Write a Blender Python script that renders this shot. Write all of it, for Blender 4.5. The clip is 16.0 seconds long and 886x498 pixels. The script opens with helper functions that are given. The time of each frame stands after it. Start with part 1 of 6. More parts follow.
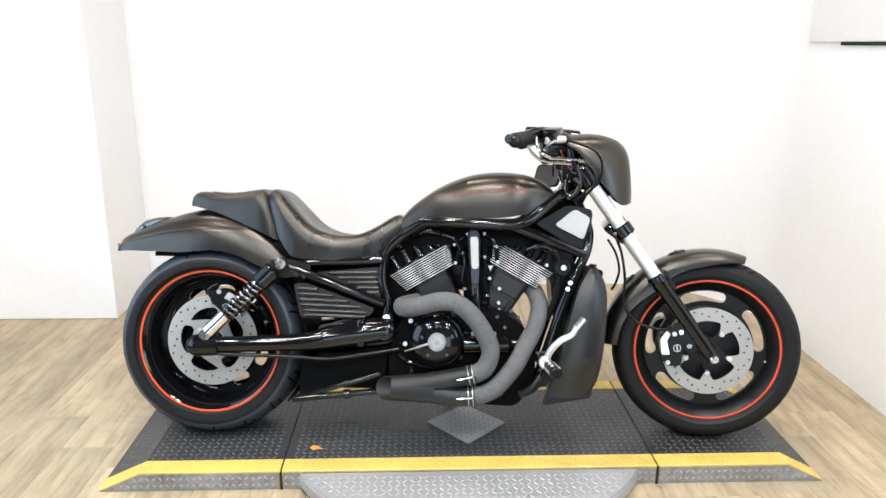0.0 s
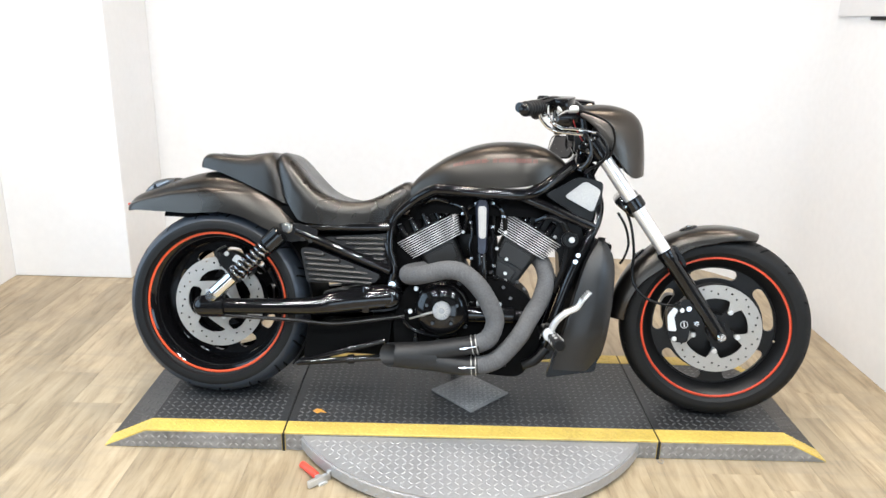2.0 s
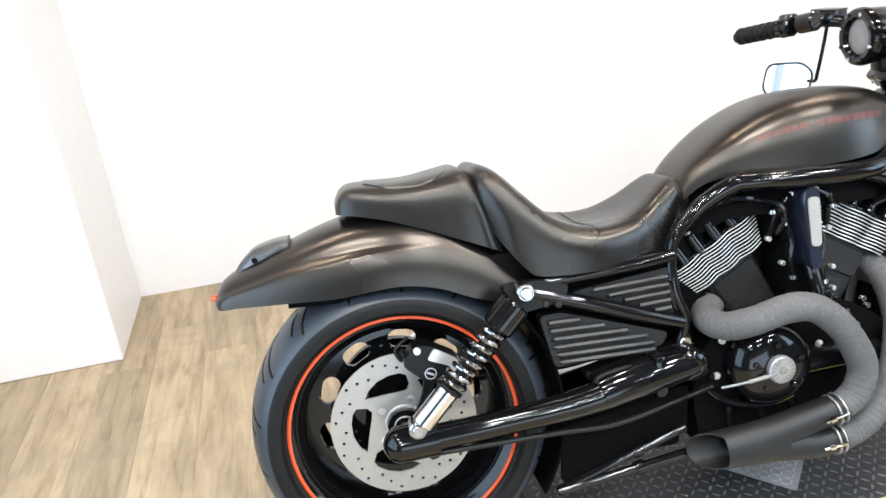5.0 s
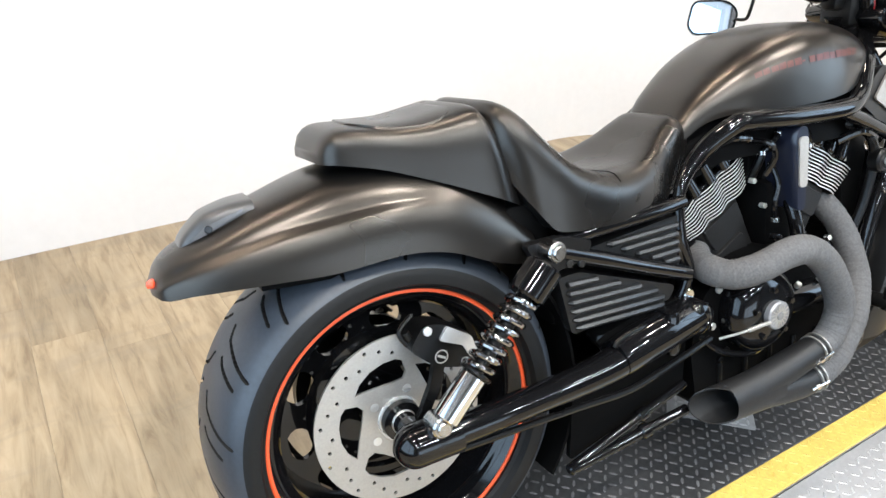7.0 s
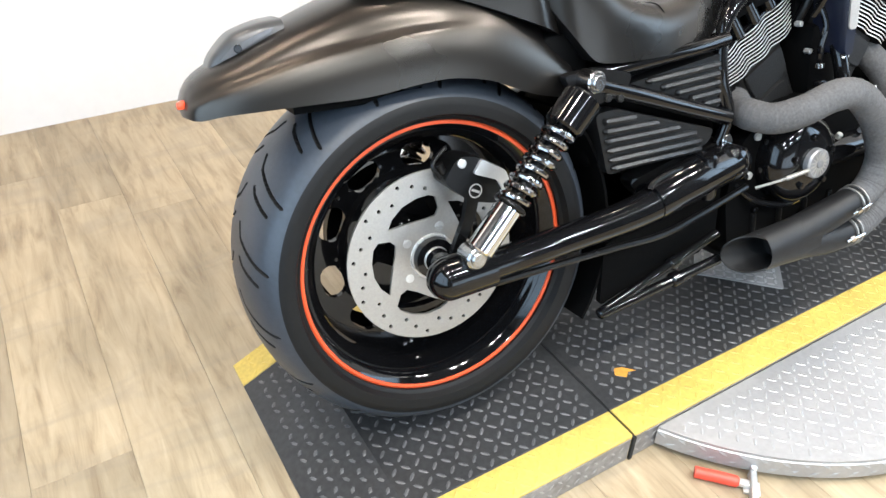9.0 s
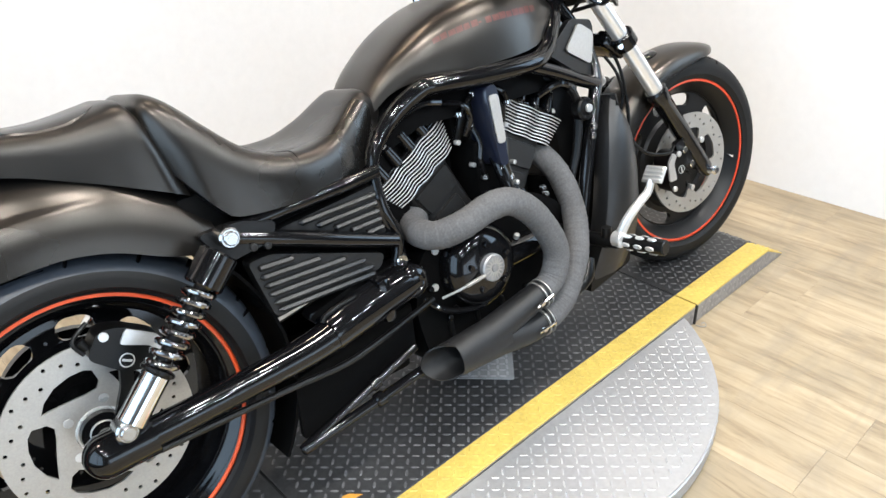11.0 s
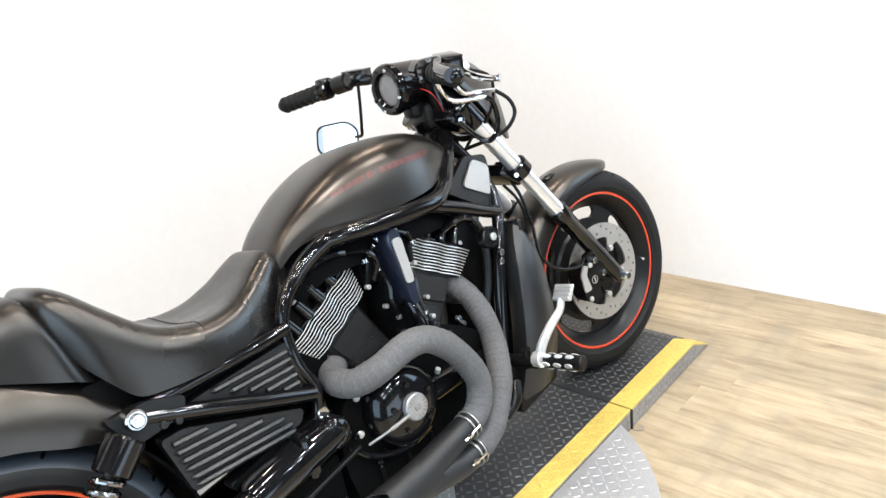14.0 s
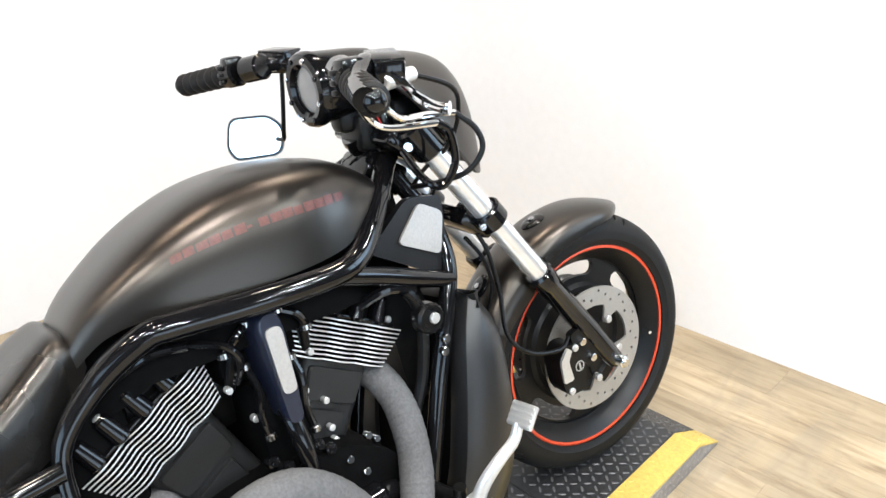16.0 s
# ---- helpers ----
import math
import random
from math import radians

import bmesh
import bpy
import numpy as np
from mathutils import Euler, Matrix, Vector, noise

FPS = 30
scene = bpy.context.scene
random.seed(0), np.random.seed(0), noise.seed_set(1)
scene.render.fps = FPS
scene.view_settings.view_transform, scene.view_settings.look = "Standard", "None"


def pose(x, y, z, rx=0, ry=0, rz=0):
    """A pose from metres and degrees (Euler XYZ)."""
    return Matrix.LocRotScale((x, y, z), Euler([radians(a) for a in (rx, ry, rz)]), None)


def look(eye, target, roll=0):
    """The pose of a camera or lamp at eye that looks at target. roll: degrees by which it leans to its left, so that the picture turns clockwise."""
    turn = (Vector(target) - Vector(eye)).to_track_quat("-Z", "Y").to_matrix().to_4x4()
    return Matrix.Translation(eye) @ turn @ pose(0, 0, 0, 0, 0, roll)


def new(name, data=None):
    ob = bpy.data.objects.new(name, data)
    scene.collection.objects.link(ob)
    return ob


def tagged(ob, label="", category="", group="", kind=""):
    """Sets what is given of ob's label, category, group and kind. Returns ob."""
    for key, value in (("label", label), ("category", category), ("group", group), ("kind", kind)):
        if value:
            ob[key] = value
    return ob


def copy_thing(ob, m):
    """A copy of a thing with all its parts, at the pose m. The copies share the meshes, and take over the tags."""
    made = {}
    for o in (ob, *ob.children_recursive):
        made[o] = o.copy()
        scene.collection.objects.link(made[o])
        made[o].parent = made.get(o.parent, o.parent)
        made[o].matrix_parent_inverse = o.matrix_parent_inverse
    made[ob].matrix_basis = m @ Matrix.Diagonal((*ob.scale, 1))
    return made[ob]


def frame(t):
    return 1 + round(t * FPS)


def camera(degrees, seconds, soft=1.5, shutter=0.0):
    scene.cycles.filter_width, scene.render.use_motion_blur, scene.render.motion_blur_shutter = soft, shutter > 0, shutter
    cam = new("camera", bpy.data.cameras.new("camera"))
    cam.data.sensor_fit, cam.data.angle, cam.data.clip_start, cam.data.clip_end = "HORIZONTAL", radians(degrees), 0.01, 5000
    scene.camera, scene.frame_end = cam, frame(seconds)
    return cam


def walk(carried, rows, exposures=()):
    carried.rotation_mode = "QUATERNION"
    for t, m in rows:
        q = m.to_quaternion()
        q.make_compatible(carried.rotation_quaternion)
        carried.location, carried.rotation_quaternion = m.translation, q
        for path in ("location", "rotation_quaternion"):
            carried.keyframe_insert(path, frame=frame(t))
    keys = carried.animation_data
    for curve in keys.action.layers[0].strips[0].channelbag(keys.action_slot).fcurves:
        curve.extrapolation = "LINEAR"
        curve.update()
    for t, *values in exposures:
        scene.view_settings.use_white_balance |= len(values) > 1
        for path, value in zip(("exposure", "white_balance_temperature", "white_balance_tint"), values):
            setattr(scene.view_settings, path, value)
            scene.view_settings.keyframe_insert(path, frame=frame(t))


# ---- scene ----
cam = camera(62.35, 16.0)
PATH = [
    (0, (0.7136, -2.3965, 1.3929), (0.7837, -0.4719, 0.8535), 0.32),
    (0.5, (0.7150, -2.3841, 1.3952), (0.7980, -0.4670, 0.8314), 0.11),
    (1, (0.7212, -2.3726, 1.3964), (0.8265, -0.4569, 0.8318), 0.18),
    (1.5, (0.7368, -2.3688, 1.3922), (0.8115, -0.4515, 0.8278), 0.02),
    (2, (0.7593, -2.3868, 1.3802), (0.7733, -0.4837, 0.7655), 1.56),
    (2.5, (0.6845, -2.3522, 1.3900), (0.7908, -0.4343, 0.8329), -4.37),
    (3, (0.4980, -2.2663, 1.3907), (0.5418, -0.3519, 0.8136), -4.77),
    (3.5, (0.3787, -2.0227, 1.3493), (0.3959, -0.1058, 0.7793), -6.74),
    (4, (0.2061, -1.7417, 1.3709), (0.2185, 0.1583, 0.7463), -8.83),
    (4.5, (-0.0174, -1.5156, 1.3797), (0.1993, 0.3563, 0.7097), -6.27),
    (4.7, (-0.0735, -1.4190, 1.3779), (0.2001, 0.4163, 0.6317), -5.93),
    (6.8, (-0.4620, -0.8789, 1.3165), (0.4804, 0.6194, 0.3855), 0.96),
    (7, (-0.4718, -0.8729, 1.2846), (0.4686, 0.6044, 0.3185), 1.23),
    (7.5, (-0.4808, -0.8663, 1.2415), (0.4201, 0.5742, 0.1863), 0.95),
    (8, (-0.4910, -0.8765, 1.1869), (0.3730, 0.5049, 0.0270), 0.86),
    (8.5, (-0.5009, -0.8883, 1.1588), (0.3691, 0.4463, -0.0504), 2.65),
    (9, (-0.5255, -0.8969, 1.1637), (0.3201, 0.4846, -0.0096), 0.98),
    (9.5, (-0.4852, -0.9242, 1.1988), (0.4954, 0.3492, 0.0085), -0.91),
    (10, (-0.3662, -0.9732, 1.2409), (0.7443, 0.2914, 0.1604), -2.89),
    (10.2, (-0.3078, -1.0096, 1.2386), (0.8013, 0.2618, 0.1646), -2.09),
    (12.3, (-0.1515, -1.1581, 1.3259), (1.1490, 0.1407, 0.5373), -5.28),
    (12.5, (-0.1471, -1.1653, 1.3276), (1.1712, 0.1229, 0.5513), -5.62),
    (13, (-0.1458, -1.1827, 1.3436), (1.2004, 0.1212, 0.6452), -6.24),
    (13.5, (-0.1469, -1.1881, 1.3514), (1.2221, 0.1135, 0.6944), -6.39),
    (14, (-0.1273, -1.1805, 1.3313), (1.2257, 0.1005, 0.6046), -7.35),
    (14.5, (-0.0219, -1.1660, 1.3143), (1.2565, 0.1880, 0.5845), -8.14),
    (15, (0.1282, -1.1490, 1.3541), (1.4048, 0.1983, 0.6093), -5.41),
    (15.5, (0.2660, -0.9856, 1.3339), (1.5553, 0.3220, 0.5415), -3.10),
    (16, (0.4314, -0.8932, 1.3286), (1.7119, 0.3891, 0.4824), -1.34),
]
EXPOSURES = [(0.0, -0.20), (0.6, -0.25), (3.0, -0.18), (4.5, -0.07), (7.5, -0.05), (9.0, -0.02), (10.0, -0.17), (12.5, -0.24), (13.0, -0.21), (14.5, -0.10), (16.0, -0.05)]
walk(cam, [(t, look(eye, target, roll)) for t, eye, target, roll in PATH], EXPOSURES)

LAMP_WATTS = 36

# ---- light: a closed white booth under rows of small ceiling lamps ----
world = bpy.data.worlds.new("showroom")
scene.world = world
world.use_nodes = True
world.node_tree.nodes["Background"].inputs[0].default_value = (0.9, 0.93, 1.0, 1)
world.node_tree.nodes["Background"].inputs[1].default_value = 0.25

CEILING = 2.95
LAMP_X = (-0.85, 0.55, 1.95)
LAMP_Y = (-3.7, -2.3, -0.95, 0.55)
# cool by the shop front, warmer towards the back of the booth
LAMP_TINT = ((0.82, 0.92, 1.0), (0.92, 0.97, 1.0), (1.0, 0.965, 0.92), (1.0, 0.84, 0.68))
LAMP_PART = (1.1, 1.14, 1.10, 0.43)


def lamp_light(name, x, y, z, sx, sy, watts, colour):
    data = bpy.data.lights.new(name, "AREA")
    data.shape, data.size = "DISK", sx
    data.energy, data.color = watts, colour
    ob = new(name, data)
    ob.matrix_world = pose(x, y, z)
    return ob


for lx_ in LAMP_X:
    for ly_, tint, share in zip(LAMP_Y, LAMP_TINT, LAMP_PART):
        for k in (-1, 1):
            lamp_light("ceiling_lamp_light", lx_ + 0.17 * k, ly_, CEILING - 0.075, 0.15, 0.15, LAMP_WATTS / 2 * share, tint)


# daylight from unseen side windows, assumed from bluish reflections on tread and tank
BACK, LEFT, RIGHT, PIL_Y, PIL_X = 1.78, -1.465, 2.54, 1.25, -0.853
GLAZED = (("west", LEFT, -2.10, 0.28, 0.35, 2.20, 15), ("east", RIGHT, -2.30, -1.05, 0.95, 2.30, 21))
SOUTH = (-1.0, 2.0, 0.12, 1.55)


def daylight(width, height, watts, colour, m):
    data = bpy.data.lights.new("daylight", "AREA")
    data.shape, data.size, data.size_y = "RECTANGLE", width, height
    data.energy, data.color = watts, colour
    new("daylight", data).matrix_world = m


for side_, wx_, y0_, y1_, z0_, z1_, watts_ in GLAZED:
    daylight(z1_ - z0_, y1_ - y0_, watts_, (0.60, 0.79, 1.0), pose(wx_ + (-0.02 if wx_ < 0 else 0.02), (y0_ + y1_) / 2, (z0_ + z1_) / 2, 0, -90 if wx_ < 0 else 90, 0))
# light of the unseen low front window, added for the bike's near side
daylight(SOUTH[1] - SOUTH[0], SOUTH[3] - SOUTH[2], 19, (0.97, 0.985, 1.0), pose((SOUTH[0] + SOUTH[1]) / 2, -5.02, (SOUTH[2] + SOUTH[3]) / 2, 90, 0, 0))


# ---- tools ----
V = Vector


def link(name, bm, mats, parent=None, label="", smooth=True, sharp=35, m=None):
    """One mesh object out of a bmesh, under a parent."""
    if m is not None:
        bm.transform(m)
    bmesh.ops.recalc_face_normals(bm, faces=bm.faces)
    if smooth:
        lim = radians(sharp)
        for f in bm.faces:
            f.smooth = True
        for e in bm.edges:
            if len(e.link_faces) == 2 and e.calc_face_angle(0) > lim:
                e.smooth = False
    me = bpy.data.meshes.new(name)
    bm.to_mesh(me)
    bm.free()
    for mt in (mats if isinstance(mats, (list, tuple)) else [mats]):
        me.materials.append(mt)
    ob = new(name, me)
    if parent is not None:
        ob.parent = parent
    if label:
        ob["label"] = label
    return ob


part = link


def spline(keys, n):
    """n points of a smooth curve through the keys."""
    k = [np.array(p, float) for p in keys]
    out = []
    for i in range(n):
        u = i / (n - 1) * (len(k) - 1)
        j = min(int(u), len(k) - 2)
        f = u - j
        p0, p1, p2, p3 = k[max(j - 1, 0)], k[j], k[j + 1], k[min(j + 2, len(k) - 1)]
        out.append(0.5 * (2 * p1 + (p2 - p0) * f + (2 * p0 - 5 * p1 + 4 * p2 - p3) * f * f + (3 * p1 - p0 - 3 * p2 + p3) * f ** 3))
    return [V(p) for p in out]


def keyed(keys, x):
    """The value at x of a smooth curve through (x, value) keys."""
    if x <= keys[0][0]:
        return keys[0][1]
    for j in range(len(keys) - 1):
        (x0, a), (x1, b) = keys[j], keys[j + 1]
        if x <= x1:
            f = (x - x0) / (x1 - x0)
            m0 = (b - keys[j - 1][1]) / (x1 - keys[j - 1][0]) if j else (b - a) / (x1 - x0)
            m1 = (keys[j + 2][1] - a) / (keys[j + 2][0] - x0) if j + 2 < len(keys) else (b - a) / (x1 - x0)
            h = x1 - x0
            return (2 * f ** 3 - 3 * f * f + 1) * a + (f ** 3 - 2 * f * f + f) * h * m0 + (3 * f * f - 2 * f ** 3) * b + (f ** 3 - f * f) * h * m1
    return keys[-1][1]


def loft(bm, rings, wrap=True, caps=True, mat=0):
    rows = [[bm.verts.new(p) for p in r] for r in rings]
    n = len(rows[0])
    for a, b in zip(rows, rows[1:]):
        for i in range(n if wrap else n - 1):
            f = bm.faces.new((a[i], a[(i + 1) % n], b[(i + 1) % n], b[i]))
            f.material_index = mat
    if caps and wrap:
        for r in (rows[0], rows[-1]):
            bm.faces.new(r).material_index = mat
    return rows


def tube(bm, pts, r, seg=14, caps=True, mat=0, flat=1.0):
    """A round bar along points; r a number or a function of the way along, 0 to 1."""
    pts = [V(p) for p in pts]
    t0 = (pts[1] - pts[0]).normalized()
    up = V((0, 0, 1)) if abs(t0.z) < 0.9 else V((0, 1, 0))
    nrm = (up - t0 * up.dot(t0)).normalized()
    rings = []
    for i, p in enumerate(pts):
        t = (pts[min(i + 1, len(pts) - 1)] - pts[max(i - 1, 0)]).normalized()
        nrm = (nrm - t * nrm.dot(t)).normalized()
        bi = t.cross(nrm)
        rr = r(i / (len(pts) - 1)) if callable(r) else r
        rings.append([p + rr * (math.cos(a) * nrm + flat * math.sin(a) * bi) for a in [2 * math.pi * k / seg for k in range(seg)]])
    return loft(bm, rings, True, caps, mat)


def rod(bm, a, b, r, r2=None, seg=16, mat=0, bevel=0.0):
    """A straight round bar with softened ends."""
    a, b = V(a), V(b)
    r2 = r if r2 is None else r2
    d = (b - a).normalized()
    if bevel:
        pts = [(a, r - bevel), (a + d * bevel, r), (b - d * bevel, r2), (b, r2 - bevel)]
    else:
        pts = [(a, r), (b, r2)]
    up = V((0, 0, 1)) if abs(d.z) < 0.9 else V((1, 0, 0))
    n = (up - d * up.dot(d)).normalized()
    bi = d.cross(n)
    loft(bm, [[p + q * (math.cos(t) * n + math.sin(t) * bi) for t in [2 * math.pi * k / seg for k in range(seg)]] for p, q in pts], True, True, mat)


def turned(bm, profile, centre, seg=48, mat=0, closed=False, start=0.0):
    """A shape turned about an axle along y: profile of (radius, y)."""
    rows = []
    for k in range(seg):
        a = start + 2 * math.pi * k / seg
        rows.append([bm.verts.new((centre[0] + r * math.cos(a), centre[1] + y, centre[2] + r * math.sin(a))) for r, y in profile])
    n = len(profile)
    for k in range(seg):
        a, b = rows[k], rows[(k + 1) % seg]
        for i in range(n if closed else n - 1):
            j = (i + 1) % n
            bm.faces.new((a[i], a[j], b[j], b[i])).material_index = mat
    if not closed:
        for i in (0, n - 1):
            if profile[i][0] > 1e-6:
                bm.faces.new([r[i] for r in rows]).material_index = mat
    return rows


def block(bm, centre, size, bevel=0.004, m=None, seg=2, mat=0):
    """A box with rounded edges."""
    t = bmesh.new()
    bmesh.ops.create_cube(t, size=1)
    for v in t.verts:
        v.co = (v.co.x * size[0], v.co.y * size[1], v.co.z * size[2])
    if bevel:
        bmesh.ops.bevel(t, geom=t.edges[:], offset=bevel, segments=seg, affect="EDGES", profile=0.5)
    t.transform(Matrix.Translation(centre) @ (m or Matrix.Identity(4)))
    for f in t.faces:
        f.material_index = mat
    me = bpy.data.meshes.new("t")
    t.to_mesh(me)
    t.free()
    bm.from_mesh(me)
    bpy.data.meshes.remove(me)


def plate(bm, outer, holes, t, place, mat=0, side=None):
    """A flat plate of thickness t from 2D loops; place(u, v, w) gives the point."""
    loops = [outer, *holes]
    faces = []
    for w in (0.0, t):
        edges = []
        for lp in loops:
            vs = [bm.verts.new(place(u, v, w)) for u, v in lp]
            edges += [bm.edges.new((vs[i], vs[(i + 1) % len(vs)])) for i in range(len(vs))]
        r = bmesh.ops.triangle_fill(bm, edges=edges, use_beauty=True, use_dissolve=False)
        for g in r["geom"]:
            if isinstance(g, bmesh.types.BMFace):
                g.material_index = mat
    for lp in loops:
        a = [bm.verts.new(place(u, v, 0.0)) for u, v in lp]
        b = [bm.verts.new(place(u, v, t)) for u, v in lp]
        for i in range(len(lp)):
            j = (i + 1) % len(lp)
            bm.faces.new((a[i], a[j], b[j], b[i])).material_index = mat if side is None else side
    return bm


def weld(bm, d=0.0002):
    bmesh.ops.remove_doubles(bm, verts=bm.verts, dist=d)
    return bm


def circle(cx, cz, r, n=24, a0=0.0):
    return [(cx + r * math.cos(a0 + 2 * math.pi * k / n), cz + r * math.sin(a0 + 2 * math.pi * k / n)) for k in range(n)]


def rounded(pts, r, n=4):
    """A 2D outline with its corners rounded."""
    out = []
    for i, p in enumerate(pts):
        p, a, b = V(p), V(pts[i - 1]), V(pts[(i + 1) % len(pts)])
        da, db = (a - p), (b - p)
        q = min(r, da.length * 0.45, db.length * 0.45)
        s, e = p + da.normalized() * q, p + db.normalized() * q
        for k in range(n + 1):
            f = k / n
            out.append(tuple((1 - f) ** 2 * s + 2 * f * (1 - f) * p + f * f * e))
    return out


def slot(r0, r1, a0, a1, n=10, rad=0.35):
    """A curved slot round the origin with rounded ends, in 2D."""
    c, h = (r0 + r1) / 2, (r1 - r0) / 2
    e = h / c
    out = []
    for k in range(n + 1):
        a = a0 + e + (a1 - a0 - 2 * e) * k / n
        out.append((r1 * math.cos(a), r1 * math.sin(a)))
    for k in range(1, 6):
        t = math.pi / 2 - math.pi * k / 6
        a = a1 - e
        out.append((c * math.cos(a) + h * (math.cos(a) * math.sin(t) - math.sin(a) * math.cos(t)), c * math.sin(a) + h * (math.sin(a) * math.sin(t) + math.cos(a) * math.cos(t))))
    for k in range(n + 1):
        a = a1 - e - (a1 - a0 - 2 * e) * k / n
        out.append((r0 * math.cos(a), r0 * math.sin(a)))
    for k in range(1, 6):
        t = -math.pi / 2 + math.pi * k / 6
        a = a0 + e
        out.append((c * math.cos(a) + h * (math.cos(a) * math.sin(t) + math.sin(a) * math.cos(t)), c * math.sin(a) + h * (math.sin(a) * math.sin(t) - math.cos(a) * math.cos(t))))
    return out


def bolt_into(bm, p, n, r=0.008, h=0.006, mat=0):
    """A socket-head bolt at p, standing along n."""
    p, n = V(p), V(n).normalized()
    rod(bm, p - n * 0.004, p + n * h, r, seg=14, mat=mat, bevel=r * 0.15)
    rod(bm, p + n * (h - 0.001), p + n * (h + 0.0006), r * 0.5, seg=6, mat=mat)


def mirror(pts):
    return [(p[0], -p[1], p[2]) for p in pts]


# ---- materials ----
def material(name, colour, rough=0.5, metal=0.0, vary=0.15, grain=60.0, bump=0.0, bump_scale=400.0, coat=0.0, blotch=4.0, rough_vary=0.15, spec=0.5, stretch=(1, 1, 1), tint=(1, 1, 1)):
    """A painted, metal or rubber surface with uneven tone, gloss and fine relief."""
    m = bpy.data.materials.new(name)
    m.use_nodes = True
    nt = m.node_tree
    b = nt.nodes["Principled BSDF"]
    b.inputs["Metallic"].default_value = metal
    b.inputs["Coat Weight"].default_value = coat
    b.inputs["Coat Roughness"].default_value = 0.04
    b.inputs["Specular IOR Level"].default_value = spec
    b.inputs["Specular Tint"].default_value = (*tint, 1)
    co = nt.nodes.new("ShaderNodeTexCoord")
    mp = nt.nodes.new("ShaderNodeMapping")
    mp.inputs["Scale"].default_value = stretch
    nt.links.new(co.outputs["Object"], mp.inputs["Vector"])
    n1, n2 = nt.nodes.new("ShaderNodeTexNoise"), nt.nodes.new("ShaderNodeTexNoise")
    n1.inputs["Scale"].default_value, n2.inputs["Scale"].default_value = blotch, grain
    n1.inputs["Detail"].default_value, n2.inputs["Detail"].default_value = 3, 4
    for n in (n1, n2):
        nt.links.new(mp.outputs[0], n.inputs["Vector"])
    add = nt.nodes.new("ShaderNodeMath")
    add.operation = "ADD"
    nt.links.new(n1.outputs["Fac"], add.inputs[0])
    nt.links.new(n2.outputs["Fac"], add.inputs[1])
    rmp = nt.nodes.new("ShaderNodeMapRange")
    rmp.inputs["From Min"].default_value, rmp.inputs["From Max"].default_value = 0.6, 1.4
    rmp.inputs["To Min"].default_value, rmp.inputs["To Max"].default_value = 1 - vary, 1 + vary
    nt.links.new(add.outputs[0], rmp.inputs["Value"])
    mul = nt.nodes.new("ShaderNodeVectorMath")
    mul.operation = "SCALE"
    mul.inputs[0].default_value = colour
    nt.links.new(rmp.outputs[0], mul.inputs["Scale"])
    nt.links.new(mul.outputs[0], b.inputs["Base Color"])
    rr = nt.nodes.new("ShaderNodeMapRange")
    rr.inputs["From Min"].default_value, rr.inputs["From Max"].default_value = 0.3, 0.7
    rr.inputs["To Min"].default_value, rr.inputs["To Max"].default_value = rough * (1 - rough_vary), rough * (1 + rough_vary)
    nt.links.new(n1.outputs["Fac"], rr.inputs["Value"])
    nt.links.new(rr.outputs[0], b.inputs["Roughness"])
    if bump:
        n3 = nt.nodes.new("ShaderNodeTexNoise")
        n3.inputs["Scale"].default_value = bump_scale
        n3.inputs["Detail"].default_value = 3
        nt.links.new(mp.outputs[0], n3.inputs["Vector"])
        bp = nt.nodes.new("ShaderNodeBump")
        bp.inputs["Strength"].default_value = bump
        bp.inputs["Distance"].default_value = 0.001
        nt.links.new(n3.outputs["Fac"], bp.inputs["Height"])
        nt.links.new(bp.outputs[0], b.inputs["Normal"])
    return m


def glow(name, colour, strength):
    m = bpy.data.materials.new(name)
    m.use_nodes = True
    b = m.node_tree.nodes["Principled BSDF"]
    b.inputs["Base Color"].default_value = (*colour, 1)
    b.inputs["Emission Color"].default_value = (*colour, 1)
    b.inputs["Emission Strength"].default_value = strength
    return m


